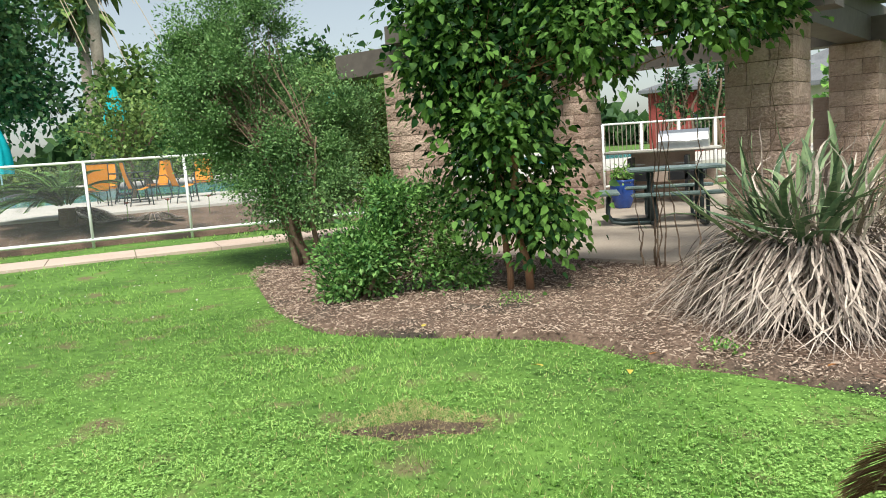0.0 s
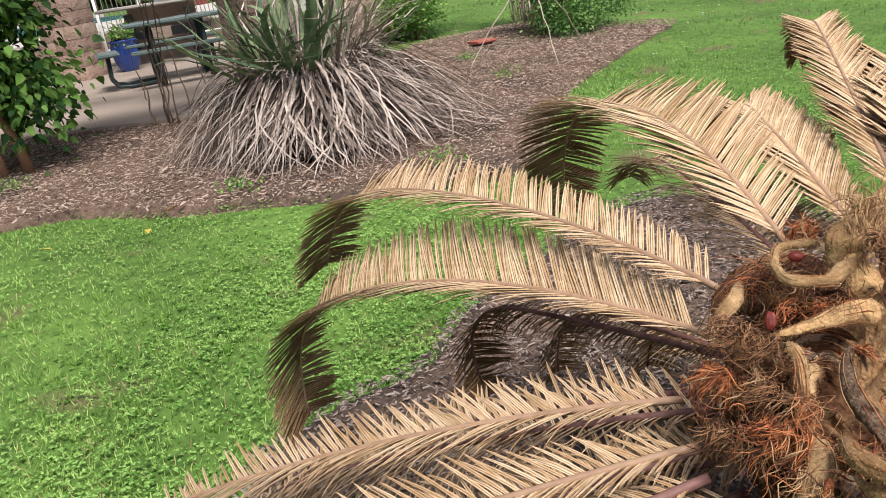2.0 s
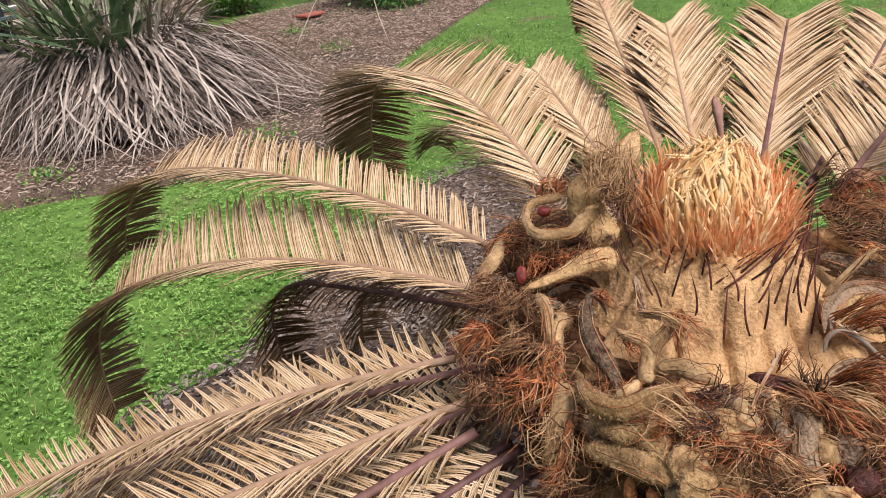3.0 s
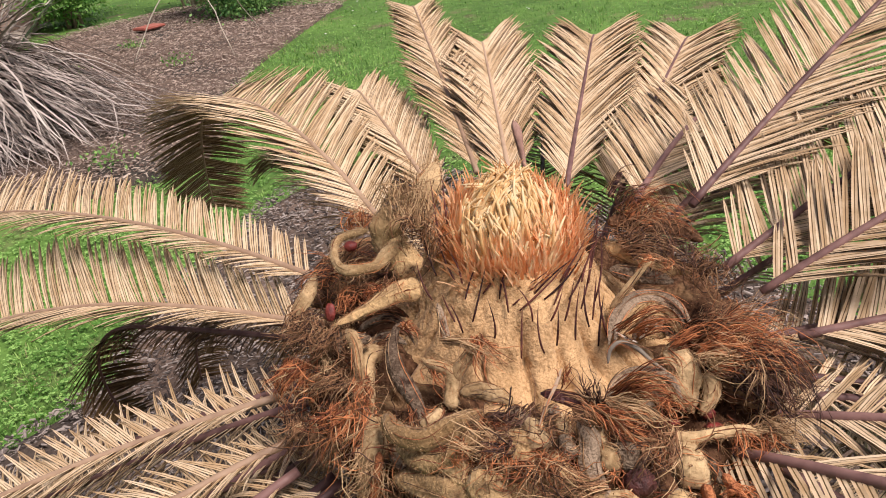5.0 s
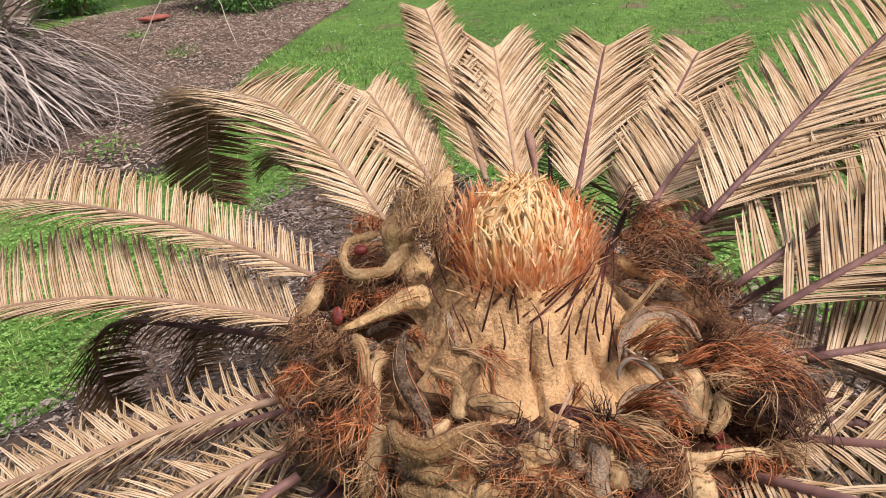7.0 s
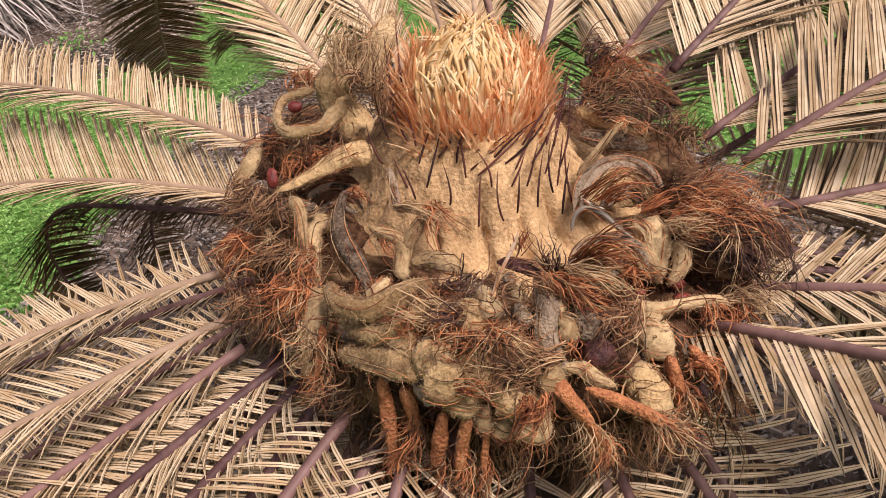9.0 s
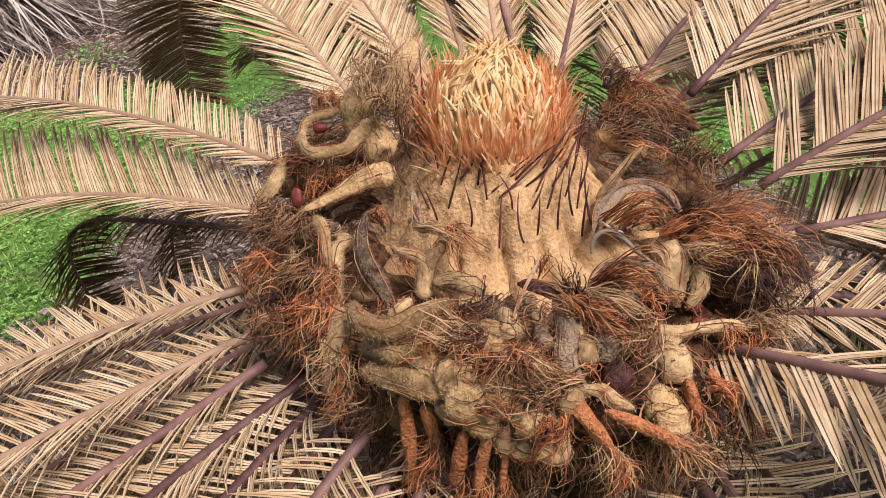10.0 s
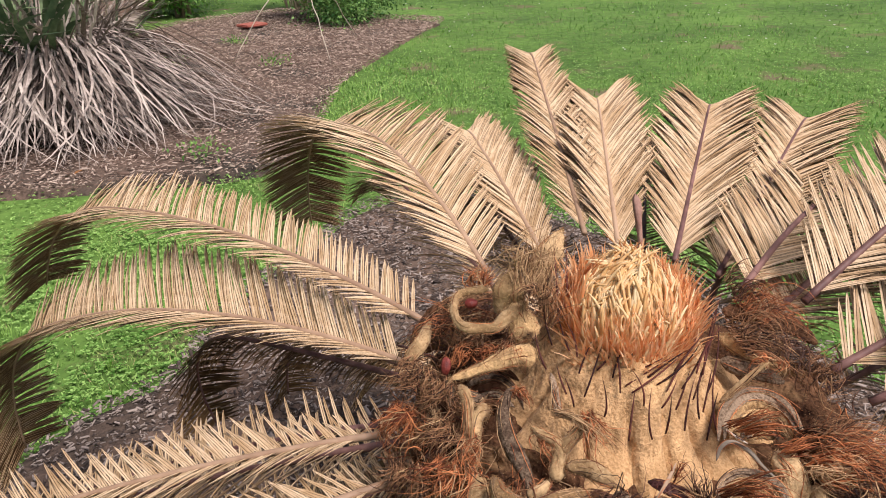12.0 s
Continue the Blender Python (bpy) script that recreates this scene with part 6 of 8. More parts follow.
tuft([(-207, -106, 820), (-216, -116, 815)], [(-198, -130, 818), (-206, -135, 810)], 40, FIBRE_RUST, 9, 0.2)
tuft([(-221, -95, 815), (-219, -115, 812)], [(-238, -104, 803), (-216, -137, 800)], 50, FIBRE_RUST, 10, 0.3)
tuft([(-228, -99, 812), (-202, -130, 815)], [(-244, -103, 798), (-222, -140, 796)], 70, FIBRE_BROWN, 12, 0.35)
tuft([(-191, -157, 800), (-208, -153, 795)], [(-230, -112, 805), (-243, -125, 790)], 60, FIBRE_BROWN, 12, 0.14)
tuft([(-218, -138, 797), (-220, -151, 780)], [(-245, -112, 793), (-244, -128, 780)], 60, FIBRE_BROWN, 9, 0.25)
tuft([(-248, -106, 795), (-251, -111, 790)], [(-238, -127, 796), (-235, -135, 790)], 26, FIBRE_RUST, 6, 0.15)
tuft([(-234, -44, 815), (-225, -62, 820)], [(-247, -47, 806), (-236, -73, 808)], 36, FIBRE_RUST, 8, 0.25)
tuft([(-178, -104, 826), (-163, -127, 824)], [(-203, -106, 825), (-189, -134, 816)], 40, FIBRE_BROWN, 12, 0.3)
tuft([(-148, -112, 826), (-160, -129, 820)], [(-150, -160, 797), (-133, -176, 796)], 130, FIBRE_RUST, 14, 0.06)
tuft([(-147, -114, 828), (-150, -133, 822)], [(-145, -164, 800), (-118, -175, 800)], 100, FIBRE_TAN, 16, 0.07)
tuft([(-145, -118, 828), (-151, -129, 824)], [(-141, -107, 850), (-132, -122, 850)], 26, FIBRE_DARKTUFT, 6, 0.08)
tuft([(-147, -161, 800), (-124, -178, 800)], [(-170, -178, 775), (-161, -188, 772)], 110, FIBRE_BROWN, 14, 0.12)
tuft([(-154, -160, 800), (-138, -177, 795)], [(-161, -171, 785), (-150, -179, 785)], 40, FIBRE_RUST, 10, 0.2)
tuft([(-112, -158, 810), (-96, -169, 808)], [(-119, -174, 795), (-100, -183, 790)], 60, FIBRE_RUST, 8, 0.12)
tuft([(-237, -136, 785), (-223, -157, 785)], [(-239, -134, 730), (-233, -154, 730)], 90, FIBRE_RUST, 6, 0.1)
tuft([(-183, -153, 800), (-181, -158, 800)], [(-193, -158, 790), (-190, -164, 785)], 12, FIBRE_RUST, 4, 0.1)
# shelves of old leaf scales and the tufted lobe beside them
felt_limb("scale_shelf", [(-30, -120, 806), (-25, -119, 806), (-21, -121, 806), (-19, -125, 806), (-19, -130, 806), (-21, -133, 806)], (1.9, 3.3, 3.8, 3.8, 3.3, 1.4), OLIVE_FELT, 0.45)
felt_limb("scale_shelf", [(-38, -117, 810), (-27, -115, 810), (-18, -117, 810), (-14, -123, 810), (-16, -131, 810), (-23, -138, 810)], (1.9, 3.3, 3.8, 3.8, 3.3, 1.4), FELT_GREY, 0.45)
tuft([(-39, -119, 814), (-38, -119, 816)], [(-25, -136, 814), (-27, -139, 814)], 22, FIBRE_RUST, 23, 0.02)
felt_limb("scale_shelf", [(-46, -115, 813), (-29, -110, 813), (-15, -112, 813), (-8, -121, 813), (-12, -133, 813), (-24, -142, 813)], (1.8, 3.3, 3.8, 3.9, 3.3, 1.4), FELT_GREY, 0.45)
felt_limb("scale_shelf", [(-54, -113, 816), (-31, -106, 816), (-11, -108, 816), (-3, -119, 816), (-9, -134, 816), (-26, -147, 816)], (1.8, 3.3, 3.9, 3.9, 3.3, 1.4), OLIVE_FELT, 0.45)
tuft([(-49, -113, 820), (-45, -111, 822)], [(-23, -141, 820), (-29, -147, 820)], 22, FIBRE_RUST, 35, 0.02)
felt_limb("scale_shelf", [(-63, -111, 820), (-33, -102, 820), (-8, -103, 820), (3, -116, 820), (-6, -135, 820), (-28, -151, 820)], (1.8, 3.3, 3.9, 3.9, 3.3, 1.4), OLIVE_FELT, 0.45)
felt_limb("scale_shelf", [(-71, -109, 824), (-36, -97, 824), (-4, -99, 824), (8, -114, 824), (-3, -137, 824), (-30, -156, 824)], (1.8, 3.3, 3.9, 3.9, 3.3, 1.4), FELT_GREY, 0.45)
tuft([(-60, -107, 828), (-51, -103, 830)], [(-21, -147, 828), (-31, -155, 828)], 22, FIBRE_RUST, 47, 0.02)
felt_limb("scale_shelf", [(-79, -107, 827), (-38, -93, 827), (-1, -94, 827), (14, -112, 827), (0, -138, 827), (-31, -160, 827)], (1.8, 3.3, 3.9, 3.9, 3.3, 1.4), FELT_GREY, 0.45)
felt_limb("scale_shelf", [(-111, -141, 803), (-107, -140, 803), (-102, -142, 803), (-100, -147, 803), (-99, -152, 803), (-102, -156, 803)], (1.7, 3.0, 3.4, 3.4, 3.0, 1.3), FELT_PALE, 0.45)
tuft([(-113, -142, 806), (-116, -144, 810)], [(-104, -155, 806), (-105, -156, 806)], 24, FIBRE_RUST, 14, 0.02)
felt_limb("scale_shelf", [(-119, -139, 807), (-110, -137, 807), (-101, -140, 807), (-97, -146, 807), (-97, -155, 807), (-104, -162, 807)], (1.7, 3.0, 3.4, 3.4, 3.0, 1.3), FELT_GREY, 0.45)
tuft([(-118, -139, 810), (-120, -141, 814)], [(-104, -158, 810), (-106, -161, 810)], 24, FIBRE_RUST, 20, 0.02)
felt_limb("scale_shelf", [(-126, -137, 811), (-113, -133, 811), (-100, -137, 811), (-94, -146, 811), (-96, -157, 811), (-107, -167, 811)], (1.6, 2.9, 3.4, 3.4, 3.0, 1.2), OLIVE_FELT, 0.45)
tuft([(-124, -137, 814), (-124, -138, 818)], [(-103, -162, 814), (-106, -166, 814)], 24, FIBRE_RUST, 26, 0.02)
felt_limb("scale_shelf", [(-134, -135, 815), (-116, -130, 815), (-99, -134, 815), (-91, -145, 815), (-94, -160, 815), (-109, -173, 815)], (1.6, 2.9, 3.4, 3.4, 3.0, 1.2), FELT_PALE, 0.45)
tuft([(-129, -134, 818), (-128, -135, 822)], [(-103, -166, 818), (-107, -171, 818)], 24, FIBRE_RUST, 32, 0.02)
felt_limb("scale_shelf", [(-142, -134, 819), (-119, -127, 819), (-98, -131, 819), (-88, -145, 819), (-92, -163, 819), (-112, -179, 819)], (1.6, 2.9, 3.4, 3.4, 2.9, 1.2), FELT_GREY, 0.45)
tuft([(-135, -132, 822), (-132, -132, 826)], [(-103, -170, 822), (-109, -176, 822)], 24, FIBRE_RUST, 38, 0.02)
felt_limb("felt_lobe", [(-44, -143, 812), (-59, -161, 810), (-72, -168, 800), (-81, -176, 785)], (7.3, 12.4, 10.5, 4.4), FELT_PALE, 0.7)
felt_limb("felt_lobe", [(-54, -180, 805), (-66, -187, 797), (-81, -184, 785)], (7.1, 6.2, 3.5), FELT_PALE, 0.7)
felt_limb("felt_lobe", [(-28, -150, 820), (-26, -174, 820), (-19, -200, 810), (-16, -233, 800), (-20, -251, 790)], (11.0, 16.5, 17.5, 12.9, 4.6), CROWN_CORE, 0.4)
felt_limb("felt_lobe", [(-46, -180, 800), (-48, -202, 795), (-43, -226, 787)], (10.8, 15.3, 8.1), CROWN_CORE, 0.6)
tuft([(-23, -150, 825), (-47, -168, 820)], [(-9, -186, 840), (32, -235, 820)], 170, FIBRE_BROWN, 14, 0.09)
tuft([(-27, -152, 825), (-53, -175, 818)], [(-14, -192, 838), (16, -235, 815)], 110, FIBRE_RUST, 16, 0.1)
tuft([(-46, -172, 823), (-58, -187, 812)], [(11, -224, 815), (-13, -256, 800)], 150, FIBRE_RUST, 14, 0.14)
tuft([(-40, -172, 825), (-50, -188, 820)], [(-19, -198, 830), (-27, -218, 820)], 60, CONE_ORANGE, 12, 0.12)
tuft([(-51, -185, 815), (-58, -205, 800)], [(-5, -238, 800), (-29, -265, 780)], 170, FIBRE_DARKTUFT, 12, 0.2)
tuft([(-57, -191, 810), (-51, -220, 790)], [(-21, -231, 795), (-37, -265, 775)], 120, FIBRE_DARKTUFT, 12, 0.2)
tuft([(-55, -177, 820), (-50, -188, 820)], [(-67, -187, 810), (-51, -202, 810)], 40, FIBRE_TAN, 14, 0.5)
tuft([(-50, -147, 823), (-53, -153, 822)], [(-21, -167, 835), (-29, -174, 830)], 34, FIBRE_RUST, 10, 0.04)
tuft([(-43, -202, 820), (-38, -213, 815)], [(-63, -211, 795), (-56, -225, 790)], 50, FIBRE_TAN, 8, 0.2)
felt_limb("felt_sheet", [(53, -47, 845), (51, -78, 840), (64, -104, 828), (79, -127, 820)], (6.3, 11.4, 9.4, 3.7), OLIVE_FELT, 0.35)
felt_limb("felt_sheet", [(31, -60, 832), (39, -86, 828), (50, -115, 820)], (6.2, 9.2, 4.1), FELT_GREY, 0.5)
felt_limb("felt_sheet", [(74, -40, 860), (91, -65, 857), (112, -96, 845), (112, -122, 835)], (7.5, 10.3, 9.9, 4.4), CROWN_CORE, 0.35)
tuft([(63, -45, 860), (31, -86, 845)], [(124, -79, 860), (86, -136, 835)], 120, FIBRE_BROWN, 12, 0.22)
tuft([(86, -45, 870), (76, -82, 860)], [(115, -72, 868), (132, -109, 850)], 100, FIBRE_RUST, 12, 0.25)
tuft([(104, -26, 880), (81, -51, 870)], [(126, -33, 890), (104, -70, 880)], 50, FIBRE_DARKTUFT, 10, 0.2)
tuft([(68, -59, 860), (72, -111, 845)], [(49, -84, 850), (75, -141, 830)], 70, FIBRE_DARKTUFT, 12, 0.35)
tuft([(32, -96, 850), (46, -113, 845)], [(20, -89, 840), (39, -121, 835)], 40, FIBRE_RUST, 6, 0.15)
tuft([(67, -108, 830), (76, -131, 825)], [(70, -148, 820), (67, -169, 815)], 70, FIBRE_BROWN, 8, 0.25)
tuft([(84, -112, 840), (79, -139, 825)], [(92, -140, 830), (40, -182, 815)], 60, FIBRE_BROWN, 8, 0.25)
# orange scaly stalks that hang over the front, frayed at their ends
felt_limb("scaly_stalk", [(-251, -47, 778), (-253, -49, 757), (-258, -53, 735), (-264, -55, 710)], (2.5, 5.1, 4.8, 3.0), ORANGE_STALK, 0.8, fuzz=0)
tuft([(-258, -53, 735), (-264, -55, 710)], [(-275, -53, 670), (-252, -73, 690)], 90, FIBRE_RUST, 5, 0.08)
tuft([(-253, -49, 757), (-264, -55, 710)], [(-275, -53, 670), (-252, -73, 690)], 45, FIBRE_BROWN, 8, 0.12)
felt_limb("scaly_stalk", [(-246, -61, 772), (-247, -66, 757), (-248, -69, 737)], (3.7, 4.7, 2.9), ORANGE_STALK, 0.8, fuzz=0)
tuft([(-247, -66, 757), (-248, -69, 737)], [(-264, -60, 700), (-247, -76, 705)], 80, FIBRE_RUST, 5, 0.08)
tuft([(-247, -66, 757), (-248, -69, 737)], [(-264, -60, 700), (-247, -76, 705)], 40, FIBRE_BROWN, 8, 0.12)
felt_limb("scaly_stalk", [(-248, -94, 764), (-252, -91, 742), (-258, -87, 717)], (3.6, 5.3, 3.9), ORANGE_STALK, 0.8, fuzz=0)
tuft([(-252, -91, 742), (-258, -87, 717)], [(-269, -82, 670), (-253, -91, 670)], 60, FIBRE_RUST, 5, 0.08)
tuft([(-252, -91, 742), (-258, -87, 717)], [(-269, -82, 670), (-253, -91, 670)], 30, FIBRE_BROWN, 8, 0.12)
felt_limb("scaly_stalk", [(-244, -110, 764), (-247, -106, 742), (-253, -103, 715)], (4.2, 4.3, 2.9), ORANGE_STALK, 0.8, fuzz=0)
tuft([(-247, -106, 742), (-253, -103, 715)], [(-260, -98, 670), (-242, -109, 670)], 60, FIBRE_RUST, 5, 0.08)
tuft([(-247, -106, 742), (-253, -103, 715)], [(-260, -98, 670), (-242, -109, 670)], 30, FIBRE_BROWN, 8, 0.12)
felt_limb("scaly_stalk", [(-235, -120, 752), (-241, -119, 735), (-246, -119, 717)], (2.4, 2.5, 1.9), ORANGE_STALK, 0.8, fuzz=0)
tuft([(-241, -119, 735), (-246, -119, 717)], [(-248, -113, 680), (-242, -124, 680)], 40, FIBRE_RUST, 5, 0.08)
tuft([(-241, -119, 735), (-246, -119, 717)], [(-248, -113, 680), (-242, -124, 680)], 20, FIBRE_BROWN, 8, 0.12)
felt_limb("scaly_stalk", [(-207, -154, 784), (-206, -166, 769), (-202, -177, 750), (-200, -186, 733)], (5.9, 5.4, 3.7, 1.9), ORANGE_STALK, 0.8, fuzz=0)
tuft([(-202, -177, 750), (-200, -186, 733)], [(-202, -177, 700), (-189, -198, 705)], 100, FIBRE_RUST, 5, 0.08)
tuft([(-206, -166, 769), (-200, -186, 733)], [(-202, -177, 700), (-189, -198, 705)], 50, FIBRE_TAN, 8, 0.12)
felt_limb("scaly_stalk", [(-199, -172, 778), (-190, -189, 768), (-182, -207, 757), (-176, -220, 746)], (2.7, 4.2, 4.6, 3.1), ORANGE_STALK, 0.8, fuzz=0)
tuft([(-182, -207, 757), (-176, -220, 746)], [(-180, -229, 720), (-160, -244, 730)], 120, FIBRE_RUST, 5, 0.08)
tuft([(-190, -189, 768), (-176, -220, 746)], [(-180, -229, 720), (-160, -244, 730)], 60, FIBRE_TAN, 8, 0.12)
felt_limb("scaly_stalk", [(-137, -203, 768), (-141, -210, 757), (-141, -218, 740)], (3.9, 4.5, 2.6), ORANGE_STALK, 0.8, fuzz=0)
tuft([(-141, -210, 757), (-141, -218, 740)], [(-145, -223, 715), (-130, -240, 715)], 70, FIBRE_RUST, 5, 0.08)
tuft([(-141, -210, 757), (-141, -218, 740)], [(-145, -223, 715), (-130, -240, 715)], 35, FIBRE_BROWN, 8, 0.12)
felt_limb("scaly_stalk", [(-121, -212, 768), (-121, -223, 757), (-120, -234, 745)], (3.3, 4.0, 2.0), ORANGE_STALK, 0.8, fuzz=0)
tuft([(-121, -223, 757), (-120, -234, 745)], [(-128, -243, 715), (-122, -265, 710)], 80, FIBRE_RUST, 5, 0.08)
tuft([(-121, -223, 757), (-120, -234, 745)], [(-128, -243, 715), (-122, -265, 710)], 40, FIBRE_BROWN, 8, 0.12)
felt_limb("scaly_stalk", [(-241, 10, 795), (-248, 9, 778), (-257, 11, 757)], (2.9, 4.3, 2.7), ORANGE_STALK, 0.8, fuzz=0)
tuft([(-248, 9, 778), (-257, 11, 757)], [(-267, 21, 720), (-257, 11, 715)], 60, FIBRE_RUST, 5, 0.08)
tuft([(-248, 9, 778), (-257, 11, 757)], [(-267, 21, 720), (-257, 11, 715)], 30, FIBRE_BROWN, 8, 0.12)
tuft([(-237, 15, 720), (-211, -32, 720)], [(-260, 17, 650), (-225, -44, 650)], 110, FIBRE_BROWN, 6, 0.12)
tuft([(-235, -49, 720), (-206, -101, 720)], [(-254, -48, 650), (-217, -112, 650)], 110, FIBRE_BROWN, 6, 0.12)
tuft([(-211, -103, 720), (-183, -153, 720)], [(-228, -103, 650), (-192, -165, 650)], 110, FIBRE_BROWN, 6, 0.12)
tuft([(-183, -153, 720), (-157, -201, 720)], [(-198, -155, 650), (-163, -215, 650)], 110, FIBRE_BROWN, 6, 0.12)
tuft([(-142, -182, 720), (-108, -244, 720)], [(-156, -186, 650), (-113, -261, 650)], 110, FIBRE_BROWN, 6, 0.12)
# dark needles round the foot of the cone
needles([((-119, -3, 845), (-71, 9, 875)), ((-120, -24, 835), (-107, -12, 862)), ((-97, -25, 847), (-59, 8, 876)), ((-118, -47, 820), (-89, -34, 848)), ((-106, -62, 822), (-79, -44, 850)), ((-97, -69, 826), (-79, -62, 850)), ((-85, -80, 827), (-52, -69, 856)), ((-69, -85, 832), (-43, -70, 858)), ((-94, -46, 842), (-82, -26, 862)), ((-89, -25, 850), (-50, -47, 868)), ((-92, -33, 848), (-42, -51, 868)), ((-78, -33, 850), (-34, -54, 870)), ((-70, -45, 850), (-17, -57, 872)), ((-72, -55, 848), (8, -52, 880)), ((-62, -64, 850), (28, -49, 882)), ((-60, -74, 842), (42, -45, 885))])
needles([((-40, -72, 856), (56, -43, 888)), ((-47, -80, 842), (17, -56, 880)), ((-79, 52, 885), (-25, 95, 925)), ((-59, 56, 900), (-18, 86, 930)), ((-100, 44, 870), (-72, 76, 900)), ((-100, 25, 870), (-76, 56, 888)), ((-99, 18, 867), (-78, 45, 883)), ((-123, 34, 860), (-103, 61, 880)), ((-125, 11, 845), (-113, 30, 860)), ((-133, -2, 842), (-118, 19, 856)), ((-76, -96, 820), (-49, -89, 850)), ((-61, -97, 822), (-35, -79, 856))])
needles([((-92, -14, 855), (-57, -8, 872)), ((-97, -1, 860), (-54, 1, 880)), ((-108, 10, 858), (-67, 18, 878)), ((-58, -54, 862), (-17, -58, 880)), ((-74, -27, 858), (-53, -41, 866)), ((-82, -17, 857), (-58, -23, 872)), ((-77, -67, 838), (-50, -63, 860)), ((-85, -58, 840), (-62, -58, 856)), ((-47, -69, 860), (3, -66, 882)), ((-58, -83, 832), (-32, -75, 858))])
# seeds
seed((-172, 109, 858), 5.6, 8.9, SEED_RED)
seed((-118, 124, 894), 7.3, 5.4, SEED_RED)
seed((-75, -187, 782), 6.6, 5.3, SEED_RED)
seed((-83, -194, 778), 7.9, 3.5, SEED_RED)
seed((-106, -171, 790), 5.1, 3.0, SEED_RED)
seed((-175, -171, 787), 13.2, 11.7, SEED_HULL)

# loose curly fibres and small felt flakes over the front and flanks
for mat, count, sd in ((FIBRE_BROWN, 420, 1), (FIBRE_RUST, 300, 2), (FIBRE_TAN, 130, 3), (FIBRE_DARKTUFT, 240, 4)):
    g = Geo()
    br = np.random.default_rng(300 + sd)
    for i in range(count):
        az = br.uniform(120, 300) if i % 4 else br.uniform(0, 360)
        at = crown_surface(br.uniform(0.5, 0.8), az) + FACE_N * br.uniform(0.004, 0.018)
        d = unit(br.normal(size=3) + np.array([0, 0, -0.2]))
        e1 = unit(np.cross(d, br.normal(size=3)))
        t = np.linspace(0, 1, 9)
        ln, w = br.uniform(0.012, 0.038), br.uniform(2, 6)
        path = at + d * (ln * t)[:, None] + e1 * (ln * 0.3 * np.sin(w * t) * t)[:, None] + np.cross(d, e1) * (ln * 0.25 * (1 - np.cos(w * t)) * t)[:, None]
        g.tube(path, br.uniform(0.0003, 0.0007) * np.array([0.6, 1, 1, 1, 0.95, 0.85, 0.7, 0.5, 0.15]), 4, cap=False)
    put("loose_fibre", g.mesh("loose_fibre", mat), crown, kind="stuff")
# short felt hairs over the neck, the stalks and the crown
hr = np.random.default_rng(43)
body = [crown_surface(hr.uniform(0.36, 0.86), hr.uniform(0, 360) if i % 3 else hr.uniform(170, 262)) for i in range(9000)]
neck_at = np.array(rows)[hr.integers(0, len(rows), 26000)] + hr.normal(0, 0.0010, (26000, 3))
ends = np.concatenate([np.array(body) + hr.normal(0, 0.0012, (9000, 3)), neck_at] + HAIR_AT)
away = np.concatenate([unit(np.concatenate([np.array(body), neck_at]) - np.array([NECK[0], NECK[1], 0.74]))] + HAIR_N)
hn = len(ends)
v, t = scatter(BLADE, ends, away * 0.5 + hr.normal(0, 0.6, (hn, 3)), unit(hr.normal(size=(hn, 3))), hr.uniform(0.0010, 0.0028, hn), hr.uniform(0.00022, 0.00045, hn))
put("felt_hair", fast_mesh("felt_hair", v, t, FUZZ), crown, "short fuzzy tan hairs", kind="stuff")

# ---- pool fence ----
FENCE0 = np.array([-5.85, 12.85])
fence = put("fence", None, label="white metal pool fence with mesh panels", category="fence", kind="structure")


def fpos(s, z):
    p = FENCE0 + s * WALK_DIR
    return (p[0], p[1], z)


MESHWIRE = bpy.data.materials.new("fence_screen")
MESHWIRE.use_nodes = True
mn, ml = MESHWIRE.node_tree.nodes, MESHWIRE.node_tree.links
clear = mn.new("ShaderNodeBsdfTransparent")
mixs = mn.new("ShaderNodeMixShader")
mixs.inputs[0].default_value = 0.16
mn["Principled BSDF"].inputs["Base Color"].default_value = (0.25, 0.26, 0.26, 1)
mn["Principled BSDF"].inputs["Roughness"].default_value = 0.6
ml.new(clear.outputs[0], mixs.inputs[1])
ml.new(mn["Principled BSDF"].outputs[0], mixs.inputs[2])
ml.new(mixs.outputs[0], mn["Material Output"].inputs["Surface"])
for i in range(-4, 6):
    g = Geo()
    g.tube([fpos(i * 1.6 - 0.55, -0.1), fpos(i * 1.6 - 0.55, 1.42)], 0.026, 8)
    put("post", g.mesh("post", WHITE), fence)
for z, rr in ((1.43, 0.022), (0.12, 0.03)):
    g = Geo()
    g.tube([fpos(-7.0, z), fpos(7.6, z)], rr, 8)
    put("rail", g.mesh("rail", WHITE), fence)
g = Geo()
a, b = np.array(fpos(-7.0, 0)), np.array(fpos(7.6, 0))
g.add([(*a[:2], 0.14), (*b[:2], 0.14), (*b[:2], 1.41), (*a[:2], 1.41)], [(0, 1, 2, 3)])
put("screen", g.mesh("screen", MESHWIRE, False), fence, "fine grey see-through mesh")

# ---- pool terrace ----
TN = WALK_N


def terr(s, d, z=0.0):
    p = FENCE0 + s * WALK_DIR + d * TN
    return np.array([p[0], p[1], z])


